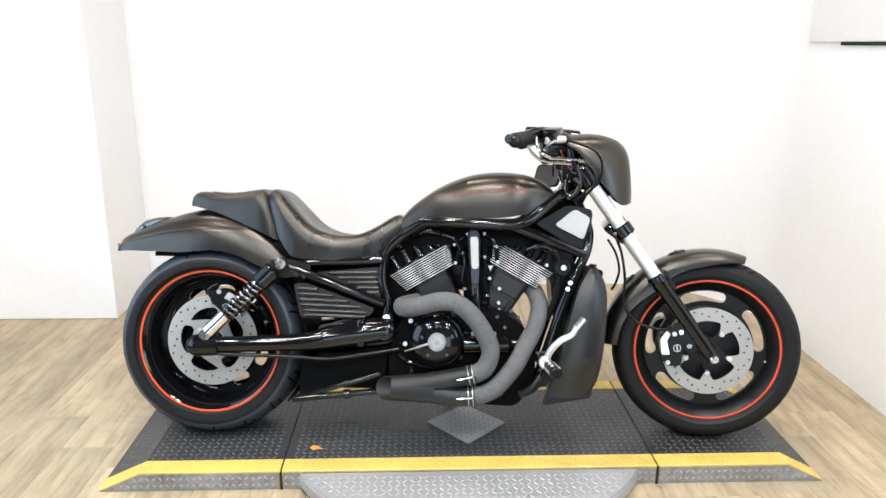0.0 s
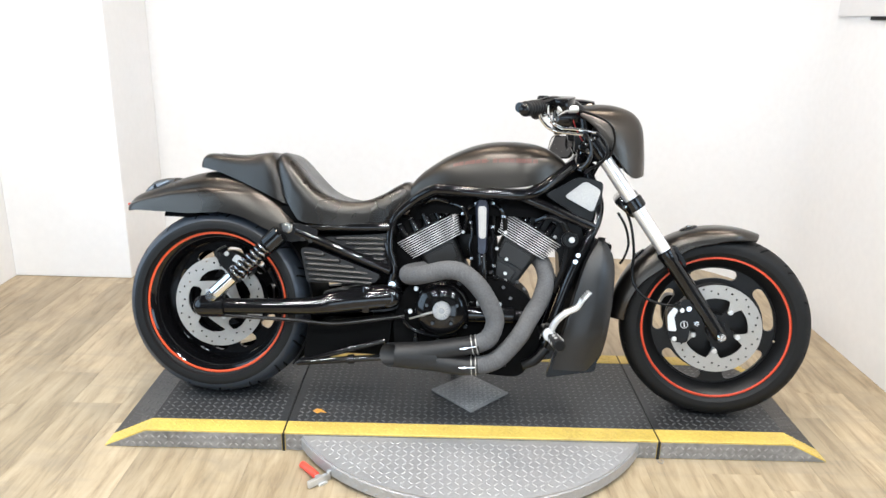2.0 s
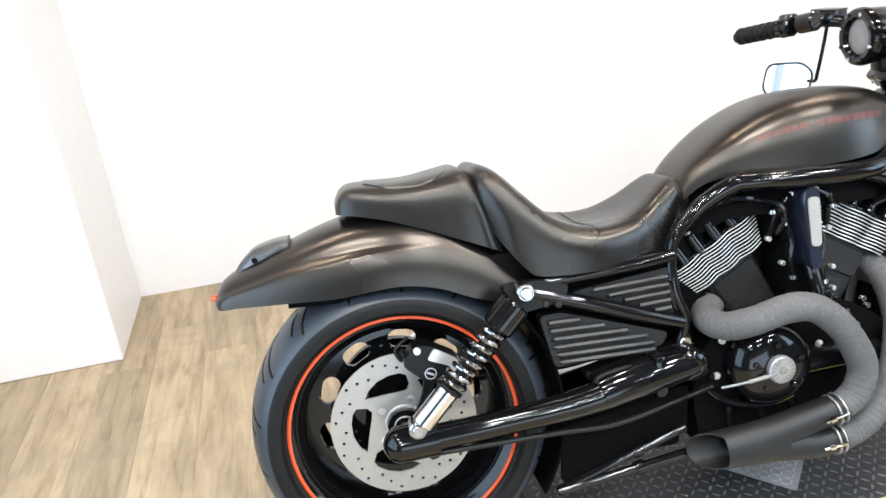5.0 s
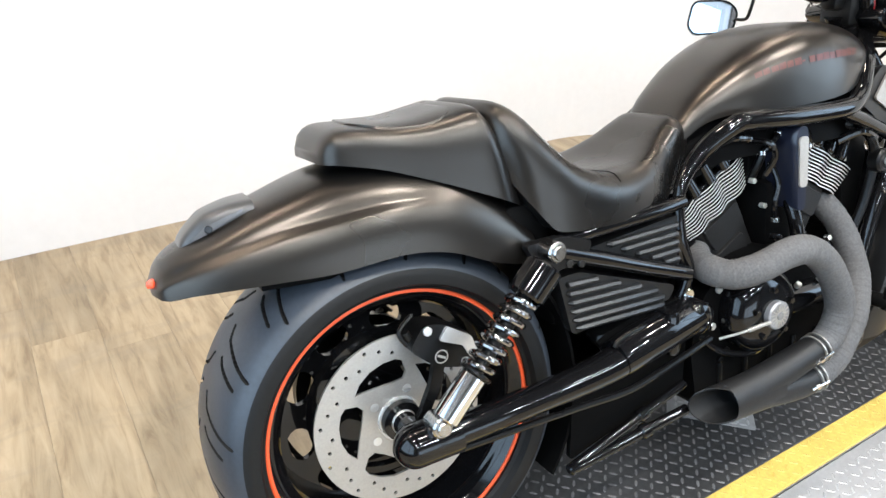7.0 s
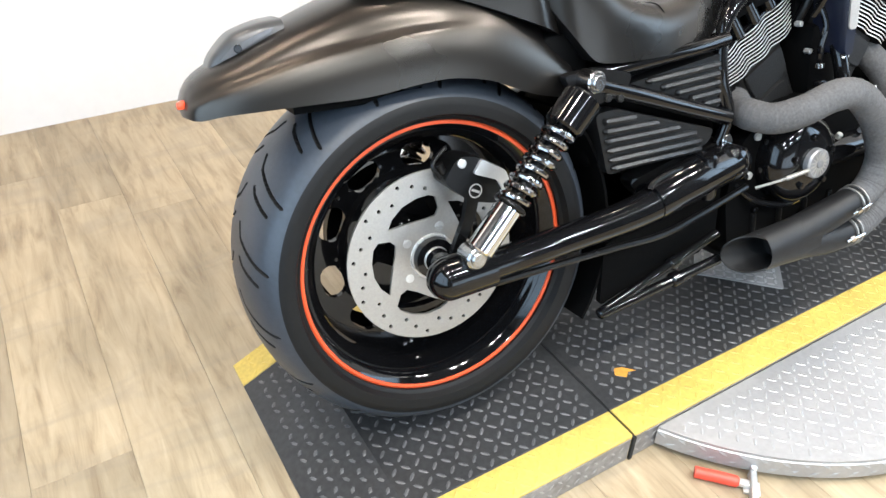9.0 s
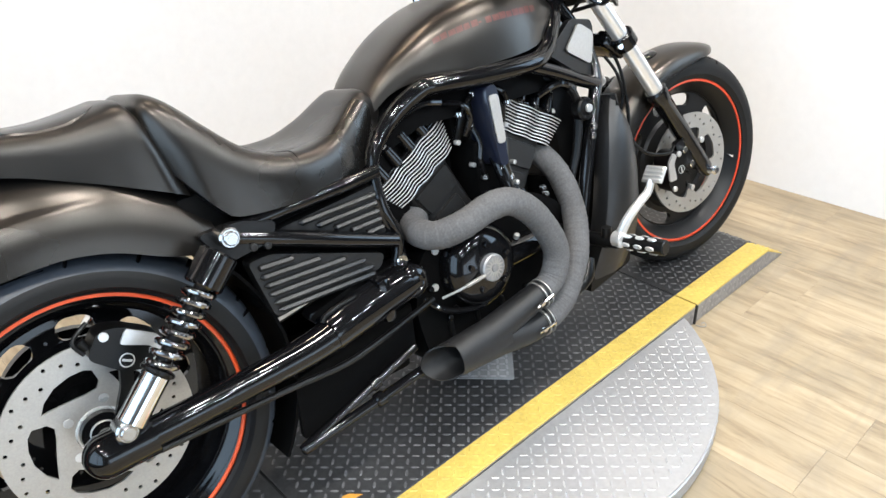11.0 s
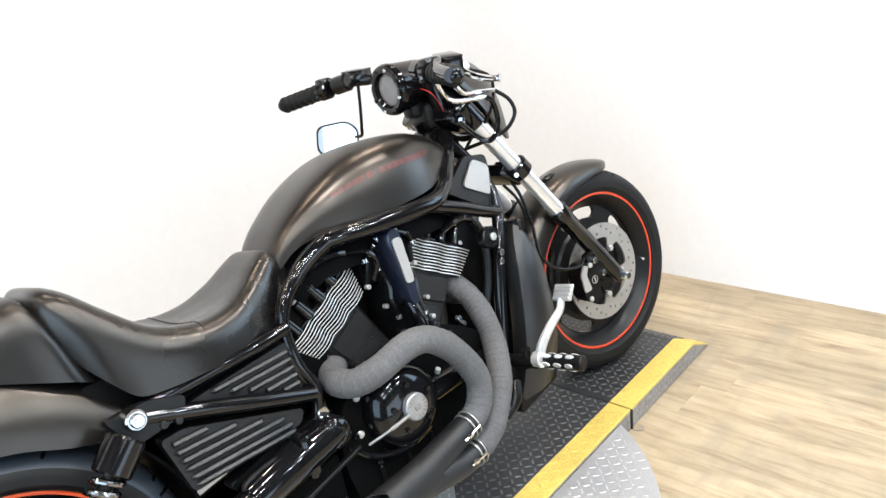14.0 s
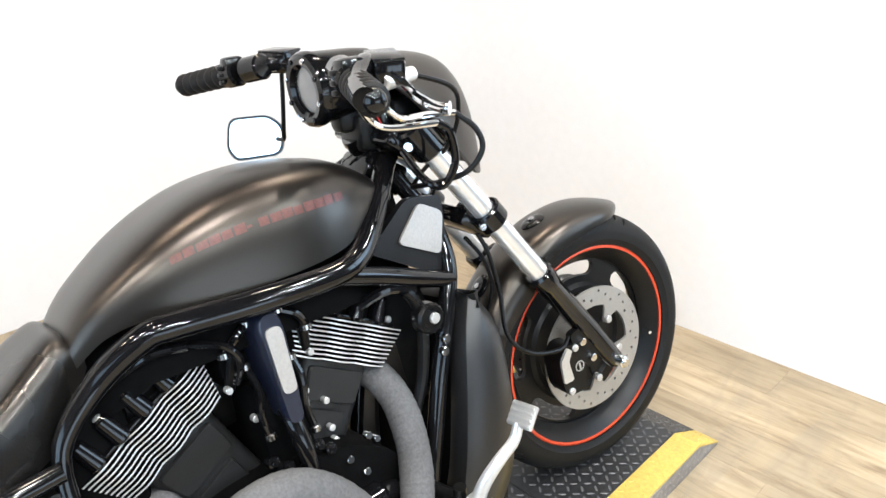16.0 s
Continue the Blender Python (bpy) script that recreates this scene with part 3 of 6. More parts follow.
for s0, s1 in SECTIONS:
    bm = bmesh.new()
    deck(bm, s0, s1, NEAR + STRIP, FAR - STRIP)
    pan = part("deck_panel", bm, DARKPLATE, platform, "worn black tread plate", smooth=False)
    bm = bmesh.new()
    lugs(bm, lambda x, y: s0 + 0.012 < x < s1 - 0.012 and NEAR + STRIP + 0.01 < y < FAR - STRIP - 0.01, TIP_R, TIP_F, NEAR + STRIP, FAR - STRIP, lambda x, y: ztop(x))
    tagged(part("tread_pattern", bm, WORN, pan, "raised tread lugs worn to grey", smooth=False), kind="stuff")
    for y0, y1, w in ((NEAR, NEAR + STRIP - 0.0004, -1), (FAR - STRIP + 0.0004, FAR, 1)):
        bm = bmesh.new()
        deck(bm, s0, s1, y0, y1, inset=0.0006)
        ed = part("yellow_edge", bm, [YELLOW], platform, "worn yellow painted edge strip", smooth=False)
        bm = bmesh.new()
        lugs(bm, lambda x, y: s0 + 0.014 < x < s1 - 0.014 and y0 + 0.008 < y < y1 - 0.008, s0, s1, y0, y1, lambda x, y: ztop(x) + 0.0006, 0.0235)
        tagged(part("tread_pattern", bm, YELLOW, ed, "painted lugs", smooth=False), kind="stuff")
        ys = NEAR - 0.002 if w < 0 else FAR + 0.002
        bm = bmesh.new()
        xs = sorted({s0 + 0.004, s1 - 0.004, *[b for b in (BR_R, BR_F) if s0 < b < s1]})
        loft(bm, [[(x, ys, 0.002), (x, ys, max(ztop(x) - 0.006, 0.003)), (x, ys - w * 0.0018, max(ztop(x) - 0.006, 0.003)), (x, ys - w * 0.0018, 0.002)] for x in xs])
        sp = part("side_plate", bm, SIDEPLATE, platform, "bare tread-plate side face", smooth=False)
        bm = bmesh.new()
        for i in range(int((s1 - s0) / 0.021)):
            for j in range(2):
                x, z = s0 + 0.012 + i * 0.021, 0.018 + j * 0.024
                if z > ztop(x) - 0.014 or x > s1 - 0.012:
                    continue
                c = 0.7071
                s = c if (i + j) % 2 else -c
                vs = [bm.verts.new((x + c * u - s * q, ys + w * (h - 0.0003), z + s * u + c * q)) for u, q, h in ((-0.011, 0, 0), (0, -0.004, 0), (0.011, 0, 0), (0, 0.004, 0), (0, 0, 0.0016))]
                for k in range(4):
                    bm.faces.new((vs[k], vs[(k + 1) % 4], vs[4]))
        if len(bm.verts):
            tagged(part("tread_pattern", bm, LUG, sp, "bright lugs", smooth=False), kind="stuff")
        else:
            bm.free()
# dark joints between the sections
for jx in (JR, JF):
    bm = bmesh.new()
    block(bm, (jx, (NEAR + FAR) / 2, 0.0315), (0.0078, FAR - NEAR + 0.010, 0.063), 0.0)
    part("joint_gap", bm, GAP, platform, "dark open joint", smooth=False)
# the pale diamond let into the deck
DX, DY = 0.888, -0.012
bm = bmesh.new()
plate(bm, rounded([(DX - 0.142, DY + 0.01), (DX, DY - 0.142), (DX + 0.142, DY + 0.0), (DX, DY + 0.142)], 0.006, 2), [], 0.0035, lambda u, v, w: (u, v, PT + 0.0008 + w))
dia = part("diamond_plate", weld(bm), PALE, platform, "scuffed bare-metal diamond inlay", smooth=False)
bm = bmesh.new()
lugs(bm, lambda x, y: abs(x - DX) + abs(y - DY) < 0.128, DX - 0.14, DX + 0.14, DY - 0.14, DY + 0.14, PT + 0.0043, 0.017)
tagged(part("tread_pattern", bm, BARE, dia, "worn bare lugs", smooth=False), kind="stuff")
# a chip of orange paint on the deck
bm = bmesh.new()
plate(bm, [(0.345, -0.165), (0.362, -0.182), (0.375, -0.172), (0.392, -0.176), (0.372, -0.155), (0.356, -0.15)], [], 0.0012, lambda u, v, w: (u, v, PT + 0.001 + w))
tagged(link("paint_chip", weld(bm), CHIP, smooth=False), "small curled chip of orange-yellow paint on the deck", "paint chip")

# ---- the turntable under the platform ----
TC, TR, TZ = (0.881, 0.012), 0.634, 0.058
turntable = tagged(new("turntable"), "round bare tread-plate turntable under the display platform", "turntable")
for sgn in (-1, 1):
    yb = (NEAR - 0.0045) if sgn < 0 else (FAR + 0.0045)
    dy = abs(yb - TC[1])
    a0 = math.asin(dy / TR)
    arc = [(TC[0] + TR * math.cos(a), TC[1] + sgn * TR * math.sin(a)) for a in [a0 + (math.pi - 2 * a0) * k / 48 for k in range(49)]]
    bm = bmesh.new()
    plate(bm, arc, [], 0.006, lambda u, v, w: (u, v, TZ - 0.006 + w))
    top = part("top_plate", weld(bm), BARE, turntable, smooth=False)
    bm = bmesh.new()
    lugs(bm, lambda x, y: (x - TC[0]) ** 2 + (y - TC[1]) ** 2 < (TR - 0.014) ** 2 and sgn * (y - yb) > 0.012, TC[0] - TR, TC[0] + TR, min(yb, TC[1] + sgn * TR), max(yb, TC[1] + sgn * TR), TZ, 0.023)
    tagged(part("tread_pattern", bm, LUG, top, "bright raised lugs", smooth=False), kind="stuff")
    bm = bmesh.new()
    rings = []
    for u, v in arc:
        d = (V((u, v)) - V(TC)).normalized()
        rings.append([(u - d.x * q, v - d.y * q, z) for q, z in ((0.001, TZ - 0.006), (-0.003, TZ - 0.008), (-0.003, 0.014), (0.001, 0.014))])
    loft(bm, rings)
    rim = part("rim_band", bm, BARE, turntable, "tread-plate rim band")
    bm = bmesh.new()
    for k in range(70):
        a = a0 + (math.pi - 2 * a0) * (k + 0.5) / 70
        for j, zz in ((0, 0.024), (1, 0.043)):
            if (k + j) % 2:
                continue
            rr = TR + 0.003
            vs = []
            for du, dz, h in ((-0.011, -0.006, 0), (0.003, -0.004, 0), (0.011, 0.006, 0), (-0.003, 0.004, 0), (0, 0, 0.0018)):
                aa = a + du / rr * (1 if j else -1)
                vs.append(bm.verts.new((TC[0] + (rr + h) * math.cos(aa), TC[1] + sgn * (rr + h) * math.sin(aa), zz + dz)))
            for q in range(4):
                bm.faces.new((vs[q], vs[(q + 1) % 4], vs[4]))
    tagged(part("tread_pattern", bm, LUG, rim, "bright lugs", smooth=False), kind="stuff")
    bm = bmesh.new()
    loft(bm, [[(u * 0.985 + TC[0] * 0.015, v * 0.985 + TC[1] * 0.015, z) for z in (0.001, 0.015)] for u, v in arc], False, False)
    part("skirt", bm, GAP, turntable, "dark recessed skirt")
# the toggle clamp beside the turntable
clamp = tagged(new("toggle_clamp"), "steel toggle clamp with a red grip, lying by the turntable", "clamp")
clamp.matrix_basis = pose(0.40, -0.452, 0.0, 0, 0, 133)
bm = bmesh.new()
tube(bm, spline([(-0.005, 0, 0.012), (0.03, 0, 0.013), (0.075, 0, 0.012)], 12), lambda u: 0.0115 if u > 0.05 else 0.008, 12)
part("grip", bm, RED, clamp, "red vinyl grip")
bm = bmesh.new()
block(bm, (-0.016, 0, 0.012), (0.03, 0.014, 0.01), 0.002)
block(bm, (-0.03, 0.01, 0.014), (0.012, 0.075, 0.022), 0.002)
block(bm, (-0.03, 0.0, 0.003), (0.03, 0.03, 0.006), 0.001)
rod(bm, (-0.03, -0.028, 0.001), (-0.03, -0.028, 0.03), 0.006)
part("arm", bm, SATIN, clamp, "bare steel arm and base")

# a curl of wire by the platform's joint
wire = bmesh.new()
tube(wire, spline([(1.494, -0.312, 0.002), (1.497, -0.328, 0.003), (1.505, -0.338, 0.006), (1.509, -0.331, 0.011), (1.503, -0.324, 0.010)], 24), 0.0013, 6)
tagged(link("wire_curl", wire, PALE), "short curl of grey wire on the floor by the platform", "wire")


# ---- the motorcycle ----
LEAN_ = math.degrees(0.237)
bike = tagged(new("motorcycle"), "matt black power cruiser motorcycle leaning on its side stand", "motorcycle")
bike.matrix_basis = pose(0, -0.002, PT, 0, 0, -4.29) @ pose(0, 0, 0, -LEAN_, 0, 0)
AX = 0.322
RW, FW = (0.0, 0.0, AX), (1.713, 0.010, AX - 0.002)
# the steering, turned a little to the rider's right
HEAD, STEER = V((1.225, 0, 0.93)), -8.0
STEER_M = Matrix.Translation(HEAD) @ Matrix.Rotation(radians(STEER), 4, V((-0.57, 0, 0.82)).normalized()) @ Matrix.Translation(-HEAD)


# tread grooves, one side: (way round, way out from the middle) of long and short cuts
PITCH_N = 17
PITCH = 2 * math.pi * 0.323 / PITCH_N
CUTS = (((0.0, 0.012), (0.024, 0.028), (0.060, 0.112)), ((0.056, 0.030), (0.066, 0.044), (0.084, 0.094)))


def near_groove(s, w):
    """Whether a point of the tread lies in a cut."""
    if w < 0:
        s, w = s + PITCH / 2, -w
    if not 0.008 < w < 0.117:
        return False
    for cut_ in CUTS:
        for (s0, w0), (s1, w1) in zip(cut_, cut_[1:]):
            for k in (-1, 0):
                q = s % PITCH - k * PITCH
                f = max(0.0, min(1.0, ((q - s0) * (s1 - s0) + (w - w0) * (w1 - w0)) / ((s1 - s0) ** 2 + (w1 - w0) ** 2)))
                if (q - s0 - f * (s1 - s0)) ** 2 + (w - w0 - f * (w1 - w0)) ** 2 < 0.0026 ** 2:
                    return True
    return False


def tyre(centre, r_rim, r_out, half, name_groove, seg, crown, parent, m, tread):
    """A fat tyre with slanted tread grooves sunk into the crown."""
    side = 14
    prof = []
    N = 140
    for i in range(N + 1):
        u = -1 + 2 * i / N
        y = half * math.sin(u * math.pi / 2 * 0.98)
        z = r_out - crown * (1 - math.cos(u * math.pi / 2 * 0.98)) ** 1.15
        prof.append((z, y, abs(u)))
    # sidewalls down to the bead
    low = [(r_rim + 0.0045, -half * 0.80), (r_rim + 0.004, -half * 0.865), (r_rim + 0.010, -half * 0.90), (r_rim + (r_out - crown - r_rim) * 0.55, -half * 0.99)]
    ring = [(a, b, 2.0) for a, b in low] + prof + [(a, -b, 2.0) for a, b in reversed(low)]
    bm = bmesh.new()
    rows, sunk = [], []
    for k in range(seg):
        a = 2 * math.pi * k / seg
        row = []
        for r, y, u in ring:
            d = 0.0
            if u < 0.95 and near_groove(a * r_out, y / half * 0.128):
                d = 0.007
            rr = r - d
            row.append(bm.verts.new((centre[0] + rr * math.cos(a), centre[1] + y, centre[2] + rr * math.sin(a))))
            sunk.append(d > 0)
        rows.append(row)
    n = len(ring)
    for k in range(seg):
        a, b = rows[k], rows[(k + 1) % seg]
        for i in range(n - 1):
            f = bm.faces.new((a[i], b[i], b[i + 1], a[i + 1]))
            # faces in the cuts take the darker rubber, shade put into their colour
            deep = sunk[k * n + i] or sunk[k * n + i + 1] or sunk[(k + 1) % seg * n + i]
            f.material_index = 1 if not deep and 4 <= i < n - 5 and max(ring[i][2], ring[i + 1][2]) < 0.88 else 0
    return part("tyre", bm, [RUBBER, tread], parent, "black tyre with slanted grooves in its tread", m=m, sharp=28)


def wheel(name, centre, r_rim, half, slots, slot_len, plate_y, hub_r, disc_r, carrier, m, label, paint):
    """A slotted disc wheel with an orange pinstripe on each rim flange."""
    bm = bmesh.new()
    # rim barrel: flange, drop well, flange
    h = half
    prof = [(r_rim + 0.006, -h), (r_rim - 0.002, -h - 0.002), (r_rim - 0.012, -h + 0.006), (r_rim - 0.030, -h + 0.030), (r_rim - 0.036, -h * 0.25), (r_rim - 0.036, h * 0.25), (r_rim - 0.030, h - 0.030), (r_rim - 0.012, h - 0.006),
            (r_rim - 0.002, h + 0.002), (r_rim + 0.006, h), (r_rim + 0.002, h - 0.006), (r_rim - 0.024, h * 0.3), (r_rim - 0.024, -h * 0.3), (r_rim + 0.002, -h + 0.006)]
    turned(bm, prof, centre, 96, 0, closed=True)
    rim = part(name, bm, paint, bike, label, m=m)
    # web with slots, boss ring and hub
    ro = r_rim - 0.030
    holes = [slot(ro * (0.69 if half > 0.06 else 0.775), ro * (0.885 if half > 0.06 else 0.945), a0, a0 + slot_len) for a0 in slots]
    bm = bmesh.new()
    plate(bm, circle(0, 0, ro, 72), holes, 0.012, lambda u, v, w: (centre[0] + u, centre[1] + plate_y + w - 0.006, centre[2] + v))
    part("web", weld(bm), paint, rim, "slotted wheel disc", m=m)
    bm = bmesh.new()
    turned(bm, [(ro * 0.70, plate_y - 0.006), (ro * 0.66, plate_y - 0.014), (ro * 0.60, plate_y - 0.014), (ro * 0.57, plate_y - 0.006)], centre, 72, closed=True)
    part("boss_ring", bm, paint, rim, m=m)
    bm = bmesh.new()
    turned(bm, [(0.0, -hub_r[1]), (hub_r[0], -hub_r[1]), (hub_r[0] * 1.15, -hub_r[1] * 0.6), (hub_r[0] * 1.5, plate_y), (hub_r[0] * 1.15, hub_r[1] * 0.6), (hub_r[0], hub_r[1]), (0.0, hub_r[1])], centre, 40)
    part("hub", bm, paint, rim, m=m)
    for sgn in (-1, 1):
        bm = bmesh.new()
        turned(bm, [(r_rim + 0.0045, sgn * (h + 0.0014)), (r_rim + 0.0005, sgn * (h + 0.0034)), (r_rim - 0.0035, sgn * (h + 0.0028)), (r_rim - 0.004, sgn * (h + 0.0008)), (r_rim + 0.003, sgn * (h + 0.0004))], centre, 128, 0, closed=True)
        part("pinstripe", bm, ORANGE if half > 0.06 else STRIPE, rim, "orange rim pinstripe", m=m)
    # brake disc, drilled, on a carrier
    for sgn in carrier[2]:
        bm = bmesh.new()
        ri = disc_r * 0.70
        holes = []
        for k in range(36):
            a = 2 * math.pi * k / 36
            rr = disc_r * (0.80 if k % 3 == 0 else (0.865 if k % 3 == 1 else 0.93))
            holes.append(circle(rr * math.cos(a), rr * math.sin(a), 0.0037, 8))
        yd = sgn * carrier[0]
        if carrier[1] == "swirl":
            # fin-shaped windows between five swept arms
            for k in range(5):
                a0 = 178 + 72 * k
                lp = ((33, 0.645), (22, 0.685), (8, 0.712), (-6, 0.720), (-18, 0.720), (-25, 0.69), (-30, 0.56), (-27, 0.475), (-12, 0.45), (4, 0.475), (18, 0.53), (27, 0.59))
                holes.append([(q * disc_r * math.cos(radians(a0 + a)), q * disc_r * math.sin(radians(a0 + a))) for a, q in lp])
            holes.append(circle(0, 0, 0.03, 20))
            outer = circle(0, 0, disc_r, 72)
        else:
            outer = circle(0, 0, disc_r, 72)
            inner = []
            for k in range(120):
                a = 2 * math.pi * k / 120
                q = ((a - radians(55 - 36)) * 5 / (2 * math.pi)) % 1.0
                tab = max(0.0, 1 - abs(q - 0.5) / 0.17)
                inner.append(((ri - min(tab * 1.5, 1) * 0.040) * math.cos(a), (ri - min(tab * 1.5, 1) * 0.040) * math.sin(a)))
            holes.append(inner)
        plate(bm, outer, holes, 0.005, lambda u, v, w: (centre[0] + u, centre[1] + yd + w - 0.0025, centre[2] + v))
        disc = part("brake_disc", weld(bm), DISC, rim, "drilled steel brake disc", m=m)
        for k in range(5):
            a = radians(55 + 72 * k) if carrier[1] != "swirl" else radians(142 + 72 * k)
            rr = ri - 0.030 if carrier[1] != "swirl" else 0.056
            bm = bmesh.new()
            bolt_into(bm, (centre[0] + rr * math.cos(a), yd - sgn * 0.001, centre[2] + rr * math.sin(a)), (0, sgn, 0), 0.009, 0.004)
            part("disc_bolt", bm, SATIN, rim, "steel disc bolt", m=m)
        # the carrier's inner ring round the hub
        bm = bmesh.new()
        if carrier[1] == "swirl":
            turned(bm, [(0.028, -0.004), (0.030, -0.007), (0.040, -0.007), (0.042, -0.004), (0.042, 0.0), (0.028, 0.0)], (centre[0], centre[1] + yd, centre[2]), 48, closed=True)
            part("disc_collar", bm, SATIN, rim, "bright collar round the hub", m=m)
        else:
            lp = []
            for k in range(120):
                a = 2 * math.pi * k / 120
                q = ((a - radians(55 - 36)) * 5 / (2 * math.pi)) % 1.0
                lp.append(tuple((0.048 + 0.034 * max(0.0, 1 - abs(q - 0.5) / 0.2)) * c for c in (math.cos(a), math.sin(a))))
            plate(bm, lp, [], 0.008, lambda u, v, w: (centre[0] + u, centre[1] + yd - sgn * (0.004 + w), centre[2] + v))
            part("disc_carrier", weld(bm), SEMI, rim, "black star-shaped disc carrier", m=m)
    return rim


rear_wheel = wheel("rear_wheel", RW, 0.242, 0.103, [radians(72 * k + q) for k in range(5) for q in (143, 180)], radians(22), 0.002, (0.036, 0.095), 0.157, (0.076, "swirl", (-1,)), None, "gloss black slotted disc wheel with an orange pinstripe", GLOSS)
tyre(RW, 0.242, 0.325, 0.128, "g", 1450, 0.055, rear_wheel, None, TREAD)
front_wheel = wheel("front_wheel", FW, 0.241, 0.050, [radians(72 * k - 3) for k in range(5)], radians(49), 0.0, (0.03, 0.075), 0.150, (0.061, "tabs", (-1, 1)), STEER_M, "black slotted disc front wheel with an orange pinstripe", SEMI)
tyre(FW, 0.241, 0.315, 0.064, "g", 1000, 0.042, front_wheel, STEER_M, RUBBER)

# belt sprocket on the rear wheel's far side
bm = bmesh.new()
turned(bm, [(0.030, 0.098), (0.125, 0.098), (0.138, 0.094), (0.138, 0.118), (0.125, 0.124), (0.030, 0.124)], RW, 56, closed=True)
part("belt_sprocket", bm, BLACK, rear_wheel, "black belt sprocket")
bm = bmesh.new()
rod(bm, (0, -0.100, AX), (0, -0.070, AX), 0.023, 0.026, 28, bevel=0.003)
part("axle_spacer", bm, DISC, rear_wheel, "bare metal axle spacer")

# inner lip of the rear rim's far half
bm = bmesh.new()
turned(bm, [(0.180, 0.072), (0.214, 0.060), (0.214, 0.082), (0.184, 0.088)], RW, 72, closed=True)
part("rim_lip", bm, GLOSS, rear_wheel)


# ---- bodywork ----
def arch(x, half, zb, zt, n=2.4, steps=24, lean=0.0, crease=0.0):
    """Half a rounded cross-section, from the right lower edge over the top to the left."""
    out = []
    for k in range(steps + 1):
        a = math.pi * k / steps
        c, s = math.cos(a), math.sin(a)
        y = -half * math.copysign(abs(c) ** (2 / n), c)
        z = zb + (zt - zb) * abs(s) ** (2 / n)
        if crease:
            z += crease * math.exp(-((abs(c) - 0.72) / 0.08) ** 2) * (zt - zb)
        out.append((x + lean * (z - zb), y, z))
    return out


# rear fender: an open shell
F_TOP = ((-0.352, 0.640), (-0.343, 0.660), (-0.328, 0.677), (-0.298, 0.693), (-0.25, 0.712), (-0.185, 0.738), (-0.062, 0.773), (0.06, 0.777), (0.16, 0.751), (0.232, 0.694), (0.268, 0.652))
F_LOW = ((-0.352, 0.628), (-0.335, 0.625), (-0.30, 0.629), (-0.184, 0.629), (-0.095, 0.628), (0.022, 0.636), (0.10, 0.622), (0.177, 0.588), (0.232, 0.572), (0.268, 0.570))
F_HALF = ((-0.352, 0.030), (-0.343, 0.062), (-0.30, 0.088), (-0.2, 0.114), (-0.05, 0.139), (0.10, 0.147), (0.232, 0.142), (0.268, 0.138))
F_FOLD = ((-0.352, 0.642), (-0.285, 0.664), (-0.179, 0.690), (-0.107, 0.701), (-0.012, 0.710), (0.089, 0.708), (0.268, 0.690))


def fender_ring(x, grow):
    """A cross-section of the fender, folded along a line down its flank."""
    zt, zb, h = keyed(F_TOP, x) + grow, keyed(F_LOW, x), keyed(F_HALF, x) + grow
    fade = max(0.0, min(1.0, (0.13 - x) / 0.16))
    zc = keyed(F_FOLD, x)
    out = []
    for p in arch(x, h, zb, zt, 2.6, 64):
        d = p[2] - zc
        up = max(0.0, min(1.0, (d + 0.002) / 0.012))
        push = fade * (0.0085 * up * up * (3 - 2 * up) * max(0.0, 1 - max(0.0, d - 0.012) / 0.05) + 0.0030 * math.exp(-((d - 0.003) / 0.004) ** 2))
        y = p[1] - math.copysign(min(push, abs(p[1]) * 0.5), p[1])
        out.append((p[0], y, p[2]))
    return out


bm = bmesh.new()
rings = []
for i in range(61):
    x = -0.352 + 0.620 * i / 60
    i_ = arch(x, max(keyed(F_HALF, x) - 0.016, 0.010), keyed(F_LOW, x) + 0.0005, max(keyed(F_TOP, x) - 0.008, keyed(F_LOW, x) + 0.002), 2.6, 64)
    rings.append(fender_ring(x, 0.0) + i_[::-1])
loft(bm, rings)
fender = part("rear_fender", bm, DENIM, bike, "satin black rear fender with a swept tail")
# inner liner under the tail
bm = bmesh.new()
loft(bm, [arch(x, keyed(F_HALF, x) - 0.03, 0.612, 0.632, 4, 10) for x in (-0.20, -0.16, -0.10, -0.04, 0.0)])
part("fender_liner", bm, MATTE, bike)
# tail lamp: a clear wedge with a side window over its bulb
L_TOP = ((-0.303, 0.688), (-0.297, 0.700), (-0.283, 0.715), (-0.262, 0.732), (-0.250, 0.737), (-0.215, 0.745), (-0.184, 0.747))
bm = bmesh.new()
rings = []
for i in range(19):
    x = -0.303 + 0.119 * i / 18
    u = i / 18
    rings.append(arch(x, 0.027 + 0.022 * u ** 0.6, keyed(F_TOP, x) - 0.03, keyed(L_TOP, x), 5.0, 20))
loft(bm, rings)
tail = part("tail_lamp", bm, SMOKE, bike, "clear grey tail lamp lens with a dark side window")
for sgn in (-1, 1):
    def lens(u, v, w, sgn=sgn):
        return (u, sgn * (0.0288 + 0.022 * max(0.0, min(1.0, (u + 0.303) / 0.119)) ** 0.6 + w), v)

    bm = bmesh.new()
    plate(bm, rounded([(-0.286, 0.698), (-0.262, 0.718), (-0.200, 0.738), (-0.204, 0.731), (-0.270, 0.702)], 0.004, 2), [], 0.0012, lens)
    win = part("side_window", weld(bm), LENS, tail, "grey side window")
    bm = bmesh.new()
    rod(bm, lens(-0.256, 0.7135, 0.0), lens(-0.256, 0.7135, 0.003), 0.0062, seg=14, bevel=0.001)
    part("bulb", bm, GLOSS, tail, "dark bulb")
bm = bmesh.new()
